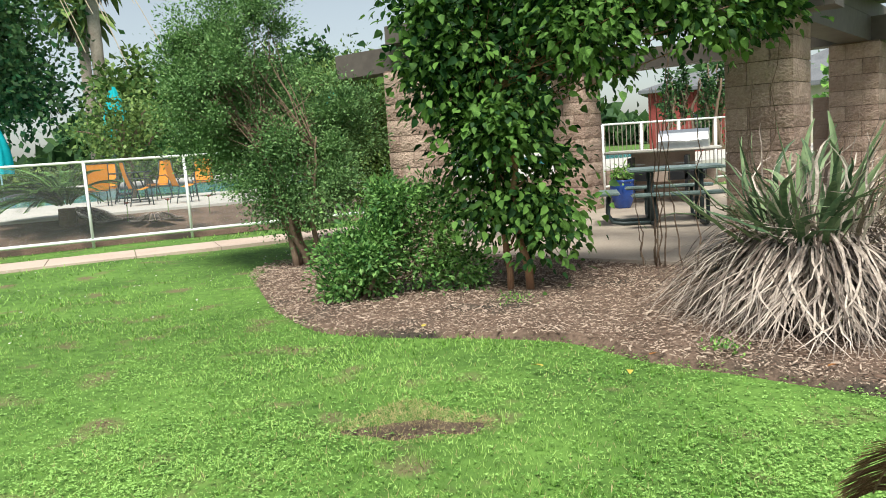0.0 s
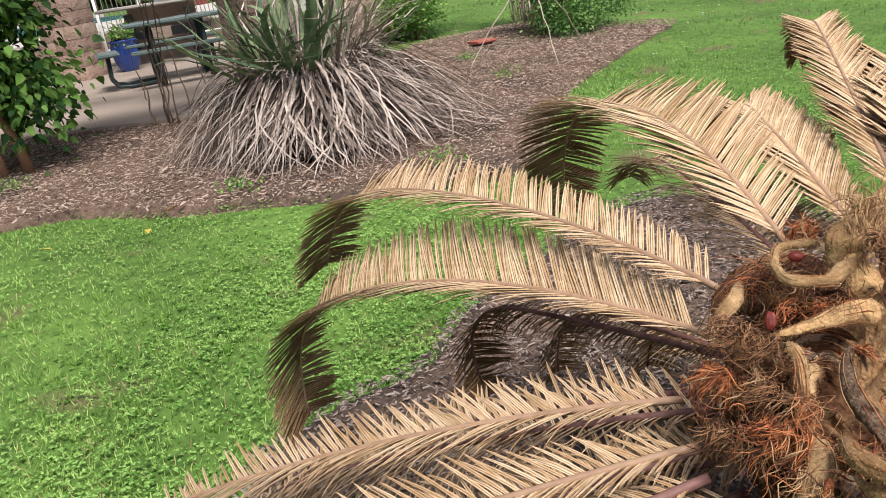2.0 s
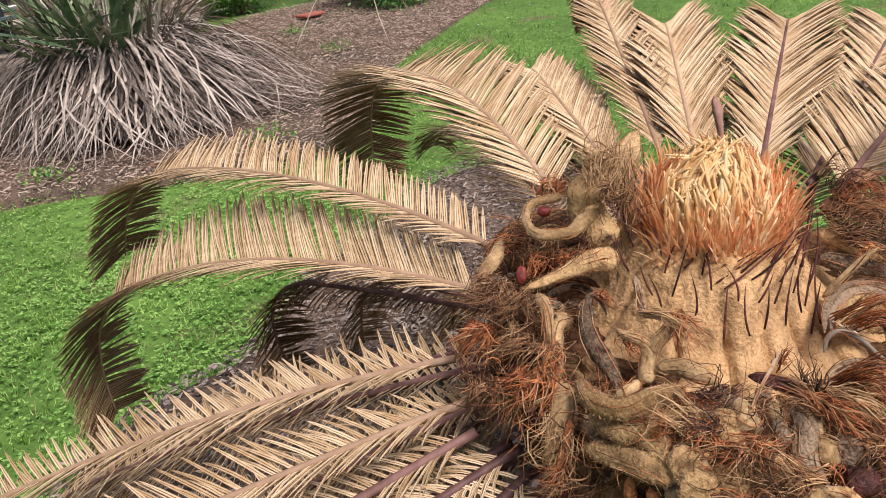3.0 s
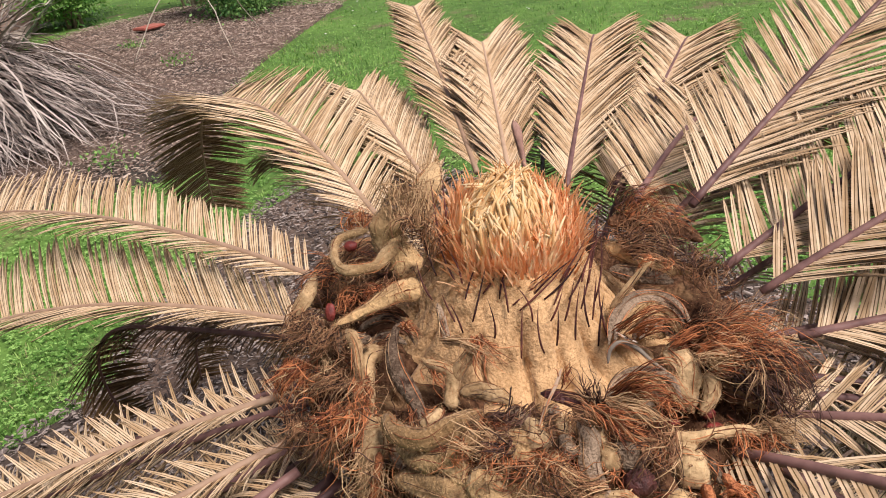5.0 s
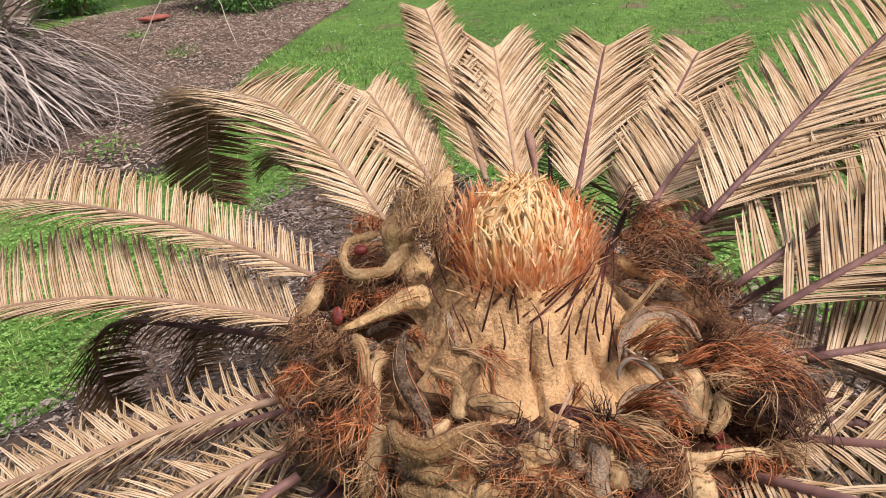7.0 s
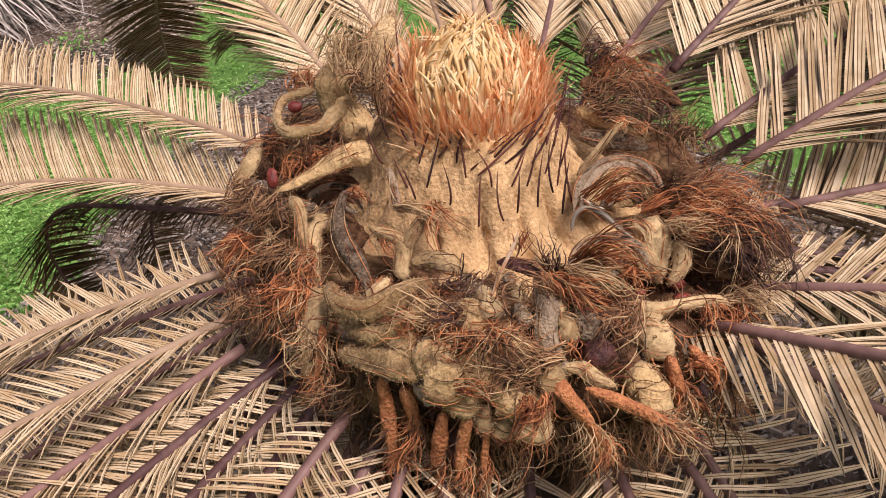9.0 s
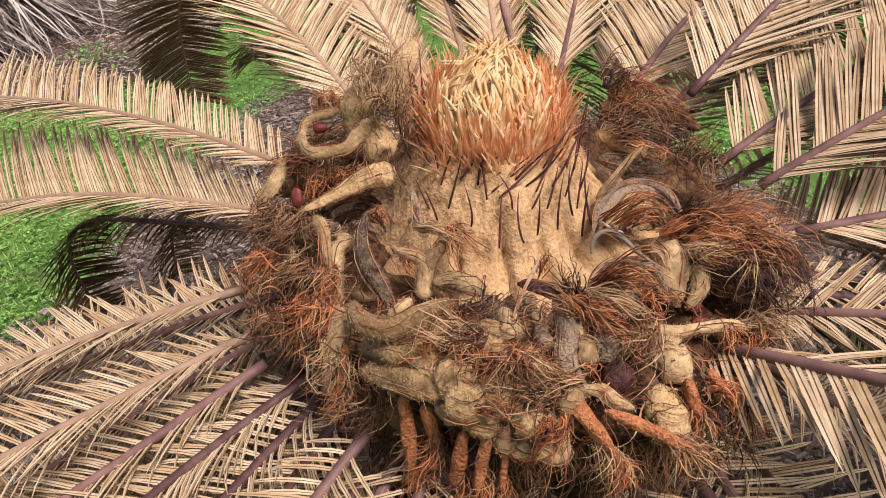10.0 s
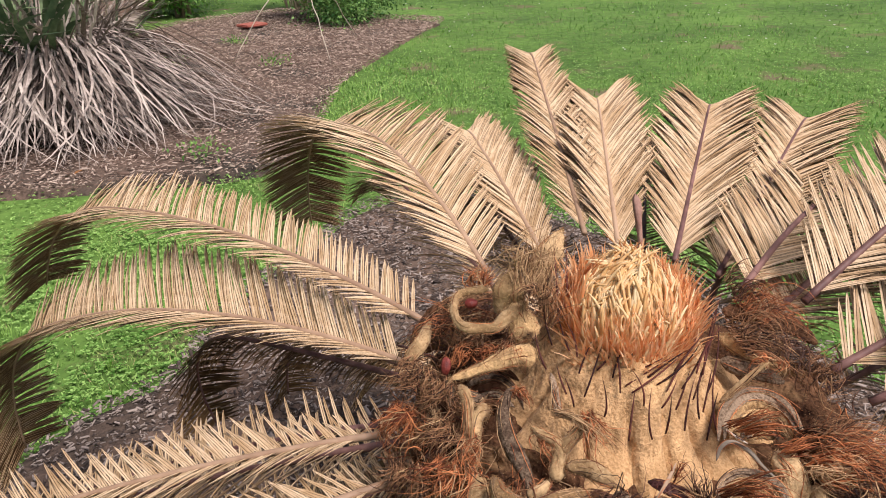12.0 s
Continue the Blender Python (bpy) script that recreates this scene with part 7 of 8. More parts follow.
def quad_slab(name, s0, s1, d0, d1, z0, z1, mat, label, category):
    g = Geo()
    p = [terr(s0, d0), terr(s1, d0), terr(s1, d1), terr(s0, d1)]
    g.add([(q[0], q[1], z0) for q in p] + [(q[0], q[1], z1) for q in p], [(4, 5, 6, 7), (0, 1, 5, 4), (1, 2, 6, 5), (2, 3, 7, 6), (3, 0, 4, 7)])
    return put(name, g.mesh(name, mat, False), None, label, category, kind="structure")


g = Geo()
p = [terr(-14, 0.15, -0.03), terr(14, 0.15, -0.03), terr(14, 0.2, 0.05), terr(-14, 0.2, 0.05), terr(14, 1.85, 0.40), terr(-14, 1.85, 0.40)]
g.add(p, [(0, 1, 2, 3), (3, 2, 4, 5)])
put("planting_strip", g.mesh("planting_strip", MULCH, False), None, "dark sloping mulch strip behind the fence", "mulch bed", kind="structure")
quad_slab("pool_deck", -24, 24, 1.85, 8.1, -0.05, 0.45, DECK, "pale concrete pool deck", "deck")
quad_slab("pool_water", -20, 20, 8.1, 20.0, -0.05, 0.42, POOL, "turquoise swimming pool water", "pool")
quad_slab("pool_deck", -24, 24, 20.0, 33.0, -0.05, 0.45, DECK, "pale concrete deck beyond the pool", "deck")


def patio_chair():
    """A tall sling chair: bent tube frame with arms, an orange sling seat and back."""
    c = empty("patio_chair", (0, 0, 0), "tall patio chair with orange sling and dark metal frame", "chair", "chairs by the pool")
    for x in (-0.28, 0.28):
        g = Geo()
        g.tube([(x, -0.30, 0), (x, -0.27, 0.45), (x, -0.25, 0.72), (x, 0.1, 0.74), (x, 0.22, 0.62)], 0.016, 6)
        put("arm_frame", g.mesh("arm_frame", BLACK_METAL), c)
        g = Geo()
        g.tube([(x, 0.30, 0), (x, 0.22, 0.35), (x, 0.18, 0.5), (x, 0.3, 0.9), (x, 0.36, 1.2)], 0.016, 6)
        put("back_leg", g.mesh("back_leg", BLACK_METAL), c)
        g = Geo()
        g.tube([(x, -0.27, 0.16), (x, 0.26, 0.16)], 0.012, 6)
        put("stretcher", g.mesh("stretcher", BLACK_METAL), c)
    for y, z in ((-0.25, 0.5), (0.2, 0.46), (0.36, 1.2)):
        g = Geo()
        g.tube([(-0.28, y, z), (0.28, y, z)], 0.014, 6)
        put("crossbar", g.mesh("crossbar", BLACK_METAL), c)
    t = np.linspace(0, 1, 6)
    g = Geo()
    g.ribbon(np.column_stack([0 * t, -0.27 + 0.46 * t, 0.51 - 0.05 * t - 0.05 * 4 * t * (1 - t)]), (1, 0, 0), 0.53, 0.02)
    put("seat", g.mesh("seat", ORANGE), c)
    g = Geo()
    g.ribbon(np.column_stack([0 * t, 0.19 + 0.17 * t + 0.03 * 4 * t * (1 - t), 0.47 + 0.73 * t]), (1, 0, 0), 0.53, 0.02)
    put("backrest", g.mesh("backrest", ORANGE), c)
    return c


chair = patio_chair()
chair.scale = (0.8, 0.8, 0.8)
chair.matrix_world = Matrix.Translation((-8.35, 17.0, 0.45)) @ pose(0, 0, 0, 0, 0, 215) @ Matrix.Diagonal((0.8, 0.8, 0.8, 1))
for x, y, rz in ((-7.15, 16.4, 125), (-6.2, 16.5, 130), (-8.9, 18.6, 20), (-7.75, 18.9, -30), (-6.6, 18.9, 10)):
    copy_thing(chair, pose(x, y, 0.45, 0, 0, rz))
table = empty("patio_table", (-7.9, 17.7, 0.45), "round dark patio table by the pool", "table")
g = Geo()
g.tube([(0, 0, 0.70), (0, 0, 0.73)], [0.5, 0.5], 20)
put("tabletop", g.mesh("tabletop", BLACK_METAL), table)
for q in range(4):
    g = Geo()
    g.tube([(0.42 * math.cos(q * 1.57), 0.42 * math.sin(q * 1.57), 0), (0.2 * math.cos(q * 1.57), 0.2 * math.sin(q * 1.57), 0.70)], 0.018, 6)
    put("leg", g.mesh("leg", BLACK_METAL), table)


def closed_umbrella(at, height, label):
    """A folded market umbrella: a pole, a base and gathered cloth in folds."""
    u = empty("umbrella", at, label, "umbrella", "closed umbrellas")
    g = Geo()
    g.tube([(0, 0, 0), (0, 0, height)], 0.025, 8)
    put("pole", g.mesh("pole", WHITE), u)
    g = Geo()
    g.tube([(0, 0, 0), (0, 0, 0.08)], [0.3, 0.27], 16)
    put("base", g.mesh("base", CHARCOAL), u)
    g = Geo()
    rings, sides = 9, 24
    v = []
    for i in range(rings):
        f = i / (rings - 1)
        for j in range(sides):
            rad = (0.06 + 0.26 * math.sin(min(1, f * 1.25) * math.pi * 0.5)) * (1 + 0.25 * math.cos(j * 8 * 2 * math.pi / sides))
            v.append((rad * math.cos(2 * math.pi * j / sides), rad * math.sin(2 * math.pi * j / sides), height + 0.05 - f * 1.55 - 0.06 * (j % 3 == 0) * (i == rings - 1)))
    g.add(v, [(i * sides + j, i * sides + (j + 1) % sides, (i + 1) * sides + (j + 1) % sides, (i + 1) * sides + j) for i in range(rings - 1) for j in range(sides)])
    put("canopy", g.mesh("canopy", TEAL), u)
    return u


closed_umbrella((-10.5, 23.0, 0.45), 3.2, "closed teal umbrella by the pool, partly hidden by shrubs")
closed_umbrella((-14.3, 23.0, 0.45), 2.4, "closed teal umbrella at the pool terrace")
closed_umbrella((-3.85, 23.0, 0.45), 2.7, "closed teal umbrella beyond the tall shrub")


def green_sago(at, scale, fronds, seed, label, mat, dead=0):
    """A low cycad: a short stem with a rosette of arching feather leaves."""
    r = np.random.default_rng(seed)
    top = empty("cycad", at, label, "cycad")
    g = Geo()
    g.tube([(0, 0, -0.02), (0, 0, 0.25 * scale)], [0.13 * scale, 0.11 * scale], 10)
    put("stem", g.mesh("stem", TRUNK_SCALE), top)
    for i in range(fronds):
        a = 2 * math.pi * i / fronds + r.uniform(-0.2, 0.2)
        old = i < dead
        e0 = radians(r.uniform(-25, 0) if old else r.uniform(35, 82))
        t = np.linspace(0, 1, 12)
        el = e0 - radians(70) * t
        rr = 0.06 + np.cumsum(np.cos(el)) * scale * 0.95 / 12
        zz = 0.25 * scale + np.cumsum(np.sin(el)) * scale * 0.95 / 12
        zz = np.maximum(zz, 0.03)
        path = np.column_stack([rr * math.cos(a), rr * math.sin(a), zz])
        g = Geo()
        g.tube(path, np.linspace(0.012, 0.004, 12), 5)
        n = 64
        f = np.linspace(0.1, 1, n)
        pos = np.column_stack([np.interp(f, t, path[:, c]) for c in range(3)])
        for sg in (-1, 1):
            d = unit(np.column_stack([-math.sin(a) * sg + 0.6 * math.cos(a) * np.ones(n), math.cos(a) * sg + 0.6 * math.sin(a) * np.ones(n), np.full(n, 0.15)]))
            v, tr = scatter(SMALL, pos, d, np.tile((0, 0, 1.0), (n, 1)), 0.16 * scale * np.sin(np.clip(f * 1.5 + 0.5, 0, 2.6)), 0.05)
            g.add(v, tr)
        put("dead_frond" if old else "frond", g.mesh("frond", STRAP_DEAD_STUFF if old else mat), top)
    return top


green_sago((-7.35, 13.75, 0.30), 1.3, 58, 81, "green sago palm with old brown fronds behind the fence", LEAF_MID, 20)
green_sago((-5.9, 14.1, 0.27), 0.62, 16, 82, "withered low cycad in the strip behind the fence", STRAP_DEAD_STUFF, 16)
for i, (x, y) in enumerate(((-6.3, 13.9), (-5.65, 14.2), (-5.0, 14.6))):
    fl = empty("red_flower", (x, y, 0.30), "small plant with one red flower", "flower", "red flowers")
    g = Geo()
    g.tube([(0, 0, 0), (0.01, 0, 0.32)], 0.008, 5)
    put("stem", g.mesh("stem", LEAF_BRIGHT), fl)
    g = Geo()
    for q in range(7):
        a = q * 0.9
        v, tr = scatter(SMALL, np.array([(0.01, 0, 0.32)]), np.array([(math.cos(a), math.sin(a), 0.7)]), np.array([(0, 0, 1.0)]), 0.09, 0.07)
        g.add(v, tr)
    put("bloom", g.mesh("bloom", RED_BRICK), fl)

# ---- far trees ----


def far_tree(at, height, width, seed, mat, label, trunk=0.22, count=3200, name="tree", leaf=0.34):
    r = np.random.default_rng(seed)
    top = empty(name, at, label, "tree")
    g = Geo()
    g.tube(curved((0, 0, -0.1), (r.normal(0, 0.3), r.normal(0, 0.3), height * 0.75), 0, 8, 0.08, r), np.linspace(trunk, trunk * 0.3, 8), 8)
    put("trunk", g.mesh("trunk", BARK), top)
    n = 46
    c = unit(r.normal(size=(n, 3))) * r.random((n, 1)) ** 0.4 * np.array([width / 2, width / 2, height * 0.33]) + np.array([0, 0, height * 0.64])
    g = Geo()
    for q in c[:16]:
        g.tube(curved((0, 0, height * 0.35), q, -0.2, 6, 0.06, r), np.linspace(trunk * 0.4, 0.02, 6), 5)
    put("limb", g.mesh("limb", BARK), top, kind="stuff")
    k = r.integers(0, n, count)
    off = r.normal(size=(count, 3)) * width * 0.085
    v, t = scatter(SMALL, c[k] + off, unit(off) + r.normal(size=(count, 3)) * 0.6, unit(r.normal(size=(count, 3)) + np.array([0, 0, 1.2])), leaf * r.uniform(0.5, 1.2, count), leaf * 0.6)
    put("crown", fast_mesh("crown", v, t, mat, True), top, kind="stuff")
    return top


far_tree((-18.5, 28.0, 0), 9.0, 7.6, 91, LEAF_FAR, "dark green spreading oak beyond the pool", 0.3, 13000, "oak_tree", 0.3)
far_tree((-12.8, 30.5, 0), 5.5, 4.0, 92, LEAF_OLIVE, "olive-green tree beyond the pool", 0.16, 3600)
far_tree((-9.3, 20.8, 0.4), 2.9, 2.6, 99, LEAF_OLIVE, "olive-green bushy tree on the pool terrace", 0.08, 3000, leaf=0.16)
far_tree((-9.2, 32.0, 0), 5.6, 4.5, 93, LEAF_OLIVE, "olive-green bushy tree beyond the pool", 0.16, 3600)
far_tree((-6.3, 31.0, 0), 5.4, 4.2, 94, LEAF_FAR, "green tree behind the pool fence", 0.16, 3200)
far_tree((-2.5, 27.0, 0), 4.6, 4.0, 95, LEAF_OLIVE, "rounded olive-green tree behind the pavilion", 0.16, 3200)
far_tree((-0.2, 24.0, 0), 4.2, 3.2, 96, LEAF_BRIGHT, "light green tree behind the pavilion", 0.14, 3000)
far_tree((1.0, 32.0, 0), 5.0, 4.0, 97, LEAF_FAR, "green tree far behind the pavilion", 0.16, 2600)
for q in range(4):
    far_tree((8.3 + 0.75 * q, 32.0 + 0.6 * (q % 2), 0), 4.3, 0.7, 200 + q, LEAF_FAR, "slim dark columnar tree behind the pavilion", 0.12, 500, "cypress_tree", 0.2)
far_tree((12.6, 24.5, 0), 3.0, 2.6, 98, LEAF_BRIGHT, "light green tree beside the lamp", 0.1, 2600)


def palm(at, height, seed, label):
    r = np.random.default_rng(seed)
    top = empty("palm_tree", at, label, "palm", "tall palms")
    g = Geo()
    z = np.linspace(-0.1, height, 30)
    g.tube(np.column_stack([0.012 * z * 0.5 + 0 * z, 0 * z, z]), 0.23 + 0.05 * np.exp(-z) + 0.012 * (np.arange(30) % 2), 12)
    put("trunk", g.mesh("trunk", PALM_BARK), top)
    g = Geo()
    head = np.array([0.006 * height, 0, height])
    for i in range(46):
        a, e = r.uniform(0, 6.28), r.uniform(-1.3, 0.9)
        t = np.linspace(0, 1, 7)
        ln = r.uniform(1.2, 1.8)
        p = head + np.column_stack([np.cos(a) * math.cos(e) * t * ln, np.sin(a) * math.cos(e) * t * ln, math.sin(e) * t * ln - 0.5 * t ** 2])
        g.ribbon(p, unit((-math.sin(a), math.cos(a), 0.2)), np.array([0.05, 0.05, 0.3, 0.6, 0.6, 0.4, 0.05]), 0.5)
    put("crown", g.mesh("crown", LEAF_OLIVE), top, kind="stuff")
    g = Geo()
    for i in range(60):
        a = r.uniform(0, 6.28)
        t = np.linspace(0, 1, 5)
        p = head + np.array([0, 0, -0.1]) + np.column_stack([np.cos(a) * (0.25 + 0.35 * t), np.sin(a) * (0.25 + 0.35 * t), -1.6 * t * r.uniform(0.5, 1)])
        g.ribbon(p, unit((-math.sin(a), math.cos(a), 0)), np.array([0.1, 0.3, 0.35, 0.25, 0.05]), 0.3)
    put("dead_skirt", g.mesh("dead_skirt", STRAP_DEAD_STUFF), top, "brown hanging dead leaves", kind="stuff")
    return top


palm((-14.2, 30.0, 0), 9.2, 101, "tall palm with a bare grey trunk and brown skirt")
palm((-16.7, 34.0, 0), 8.3, 102, "tall palm behind another, grey trunk")
palm((-1.6, 34.0, 0), 8.4, 103, "tall fan palm showing over the pavilion roof")

hedge = np.random.default_rng(111)
for k0, (s0, s1, d, h) in enumerate(((-20, -4, 34.5, 1.5), (-4, 12, 34.5, 1.6))):
    top = empty("hedge", tuple(terr((s0 + s1) / 2, d)), "clipped green hedge beyond the pool", "hedge", "hedges")
    n = 5000
    p = np.column_stack([hedge.uniform(s0, s1, n) - (s0 + s1) / 2, hedge.uniform(-0.6, 0.6, n), hedge.uniform(0.0, h, n) * hedge.uniform(0.7, 1.1, n)])
    w = np.column_stack([p[:, 0] * WALK_DIR[0] + p[:, 1] * TN[0], p[:, 0] * WALK_DIR[1] + p[:, 1] * TN[1], p[:, 2]])
    v, t = scatter(SMALL, w, hedge.normal(size=(n, 3)), unit(hedge.normal(size=(n, 3)) + np.array([0, 0, 1.0])), 0.3, 0.2)
    put("foliage", fast_mesh("foliage", v, t, LEAF_OLIVE, True), top, kind="stuff")
    g = Geo()
    for q in np.linspace(s0, s1, 9) - (s0 + s1) / 2:
        g.tube([(q * WALK_DIR[0], q * WALK_DIR[1], -0.05), (q * WALK_DIR[0], q * WALK_DIR[1], h * 0.8)], 0.05, 6)
    put("stems", g.mesh("stems", BARK), top, kind="stuff")

# distant belt of woods
wood = np.random.default_rng(121)
n = 26000
ang = wood.uniform(radians(20), radians(150), n)
rad = wood.uniform(85, 120, n)
hh = (5.5 + 2.5 * np.sin(ang * 17) + 1.5 * np.sin(ang * 41)) * wood.random(n) ** 0.7
v, t = scatter(SMALL, np.column_stack([rad * np.cos(ang), rad * np.sin(ang), hh]), wood.normal(size=(n, 3)), unit(wood.normal(size=(n, 3)) + np.array([0, -0.5, 0.8])), 1.9, 1.4)
put("distant_woods", fast_mesh("distant_woods", v, t, LEAF_FAR, True), None, "distant belt of dark green trees", "woods", kind="stuff")

# ---- houses ----


def house(at, turn, size, roof_h, wall_mat, label, windows, eave=0.5):
    """A house: walls, a hipped roof with eaves, framed windows."""
    w, d, h = size
    top = empty("house", at, label, "house")
    top.rotation_euler = (0, 0, radians(turn))
    g = Geo()
    g.box((-w / 2, -d / 2, -0.1), (w / 2, d / 2, h))
    put("wall", g.mesh("wall", wall_mat, False), top)
    g = Geo()
    e = eave
    x, y = w / 2 + e, d / 2 + e
    g.add([(-x, -y, h), (x, -y, h), (x, y, h), (-x, y, h), (-x, -y, h + 0.18), (x, -y, h + 0.18), (x, y, h + 0.18), (-x, y, h + 0.18), (-w / 2 + y * 0.7, 0, h + roof_h), (w / 2 - y * 0.7, 0, h + roof_h)],
          [(3, 2, 1, 0), (0, 1, 5, 4), (1, 2, 6, 5), (2, 3, 7, 6), (3, 0, 4, 7), (4, 5, 9, 8), (5, 6, 9), (6, 7, 8, 9), (7, 4, 8)])
    put("roof", g.mesh("roof", ROOF, False), top)
    for wx, wz, ww, wh in windows:
        win = put("window", None, top)
        win.location = (wx, -d / 2 - 0.04, wz)
        g = Geo()
        for lo, hi in (((-ww / 2 - 0.08, -0.03, -0.08), (ww / 2 + 0.08, 0.05, 0)), ((-ww / 2 - 0.08, -0.03, wh), (ww / 2 + 0.08, 0.05, wh + 0.08)), ((-ww / 2 - 0.08, -0.03, 0.002), (-ww / 2, 0.05, wh - 0.002)), ((ww / 2, -0.03, 0.002), (ww / 2 + 0.08, 0.05, wh - 0.002))):
            g.box(lo, hi)
        put("frame", g.mesh("frame", WHITE, False), win)
        g = Geo()
        g.box((-ww / 2 + 0.002, 0.0, 0.002), (ww / 2 - 0.002, 0.03, wh - 0.002))
        put("pane", g.mesh("pane", GLASS_DARK, False), win)
    return top


house((17.4, 34.5, 0), -30, (8, 7, 2.7), 1.8, HOUSE_WALL, "pale house with a grey shingle roof beyond the lawn", ((-2.6, 0.9, 1.0, 1.2), (-0.3, 0.9, 1.0, 1.2), (2.4, 0.9, 1.2, 1.2)))
house((16.6, 46.0, 0), -18, (11.0, 7, 3.4), 1.3, RED_WALL, "dark red low building with a grey roof", ((-2.5, 0.9, 1.1, 1.2), (1.5, 0.9, 1.1, 1.2)))
for cx, cy, ch in ((12.3, 40.0, 4.6), (14.0, 40.5, 4.9)):
    shrub("cypress", "slim dark green column-shaped cypress", "tree", (cx, cy, 0.0), [(cx, cy, ch * q, 0.34 * (1.1 - q), 0.34 * (1.1 - q), 0.5) for q in (0.15, 0.35, 0.55, 0.75, 0.9)], LEAF_FAR, 0.16, 2600, BARK, 1, 88, SMALL, 0.3, 0.13, -0.4, group="cypresses", clumps=60, twigs=12)


def utility_pole(at, height, label):
    p = empty("utility_pole", at, label, "utility pole", "utility poles")
    g = Geo()
    g.tube([(0, 0, -0.2), (0.02, 0, height)], [0.15, 0.1], 10)
    put("post", g.mesh("post", POLE_WOOD), p)
    g = Geo()
    g.box((-1.1, -0.06, height - 0.7), (1.1, 0.06, height - 0.58))
    put("crossarm", g.mesh("crossarm", POLE_WOOD, False), p)
    for x in (-0.9, 0.9):
        g = Geo()
        g.tube([(x, 0, height - 0.58), (x, 0, height - 0.42)], [0.05, 0.035], 8)
        put("insulator", g.mesh("insulator", CHARCOAL), p)
    return p


utility_pole((14.85, 25.0, 0), 8.5, "weathered wooden utility pole by the lawn")
utility_pole((27.5, 30.0, 0), 8.5, "weathered wooden utility pole farther along")
for dx in (-0.9, 0.0, 0.9):
    wire = empty("cable", (14.85 + dx, 25.0, 8.0), "thin dark overhead cable between the poles", "cable", "overhead cables")
    g = Geo()
    g.tube(curved((0, 0, 0.1 if dx else 0.5), (12.65, 5.0, 0.1 if dx else 0.5), 0.9, 20), 0.014, 4)
    put("strand", g.mesh("strand", CHARCOAL), wire)

# ---- lantern ----
lamp = empty("street_lamp", (9.55, 16.9, 0), "white glass lantern on a dark post", "street lamp")
g = Geo()
g.tube([(0, 0, -0.1), (0, 0, 0.5), (0, 0, 1.95)], [0.09, 0.055, 0.045], 12)
put("post", g.mesh("post", BLACK_METAL), lamp)
g = Geo()
g.tube([(0, 0, 1.95), (0, 0, 2.0), (0, 0, 2.32), (0, 0, 2.62), (0, 0, 2.66)], [0.08, 0.13, 0.21, 0.24, 0.15], 6)
put("globe", g.mesh("globe", MILK_GLASS, False), lamp, "milky white faceted glass")
g = Geo()
g.tube([(0, 0, 2.664), (0, 0, 2.72), (0, 0, 2.86), (0, 0, 2.9), (0, 0, 3.0)], [0.26, 0.24, 0.07, 0.03, 0.01], 6)
put("cap", g.mesh("cap", MILK_GLASS, False), lamp)

# ---- slatted wooden screen and a fallen trunk beyond the lawn ----
scr = empty("slatted_swing", (13.95, 18.75, 0.0), "weathered grey slatted swing bench on posts", "bench")
scr.rotation_euler = (0, 0, radians(-38))
scr.scale = (1.3, 1.0, 1.0)
for x in (-1.5, 1.5):
    g = Geo()
    g.tube([(x, 0.1, -0.05), (x, 0.1, 1.9)], 0.05, 8)
    put("post", g.mesh("post", POLE_WOOD), scr)
for i in range(10):
    g = Geo()
    g.box((-1.45, -0.02 + 0.03 * i, 0.52 + i * 0.13), (1.45, 0.01 + 0.03 * i, 0.58 + i * 0.13))
    put("slat", g.mesh("slat", SLAT_WOOD, False), scr)
for i in range(5):
    g = Geo()
    g.box((-1.45, -0.62 + 0.11 * i, 0.42), (1.45, -0.54 + 0.11 * i, 0.46))
    put("seat_slat", g.mesh("seat_slat", SLAT_WOOD, False), scr)

# ---- picnic table ----
pt = empty("picnic_table", (2.85, 10.55, 0.057), "dark green coated-metal picnic table with attached benches", "picnic table")
pt.rotation_euler = (0, 0, radians(-8))


def board(name, x0, x1, y0, y1, z, parent, mat, thick=0.04):
    bm = bmesh.new()
    bmesh.ops.create_cube(bm, size=1, matrix=Matrix.Translation(((x0 + x1) / 2, (y0 + y1) / 2, z)) @ Matrix.Diagonal((x1 - x0, y1 - y0, thick, 1)))
    bmesh.ops.bevel(bm, geom=bm.edges[:], offset=thick * 0.4, segments=2, affect="EDGES")
    me = bpy.data.meshes.new(name)
    bm.to_mesh(me)
    bm.free()
    me.materials.append(mat)
    return put(name, me, parent)


board("tabletop", -0.62, 0.62, -0.38, 0.38, 0.735, pt, TABLE_GREEN)
board("bench_seat", -0.62, 0.62, -0.85, -0.60, 0.44, pt, TABLE_GREEN)
board("bench_seat", -0.62, 0.62, 0.60, 0.85, 0.44, pt, TABLE_GREEN)
board("side_seat", -1.02, -0.74, -0.35, 0.35, 0.44, pt, TABLE_GREEN)
for x in (-0.32, 0.32):
    for y in (-0.22, 0.22):
        g = Geo()
        g.tube([(x, y, 0.0), (x, y, 0.72)], 0.03, 8)
        put("leg", g.mesh("leg", BLACK_METAL), pt)
    for sgn in (-1, 1):
        g = Geo()
        g.tube([(x, sgn * 0.72, 0.42), (x, sgn * 0.74, 0.14), (x, sgn * 0.68, 0.05), (x, sgn * 0.55, 0.028), (x, sgn * 0.2, 0.028)], 0.026, 8)
        put("bench_support", g.mesh("bench_support", BLACK_METAL), pt)
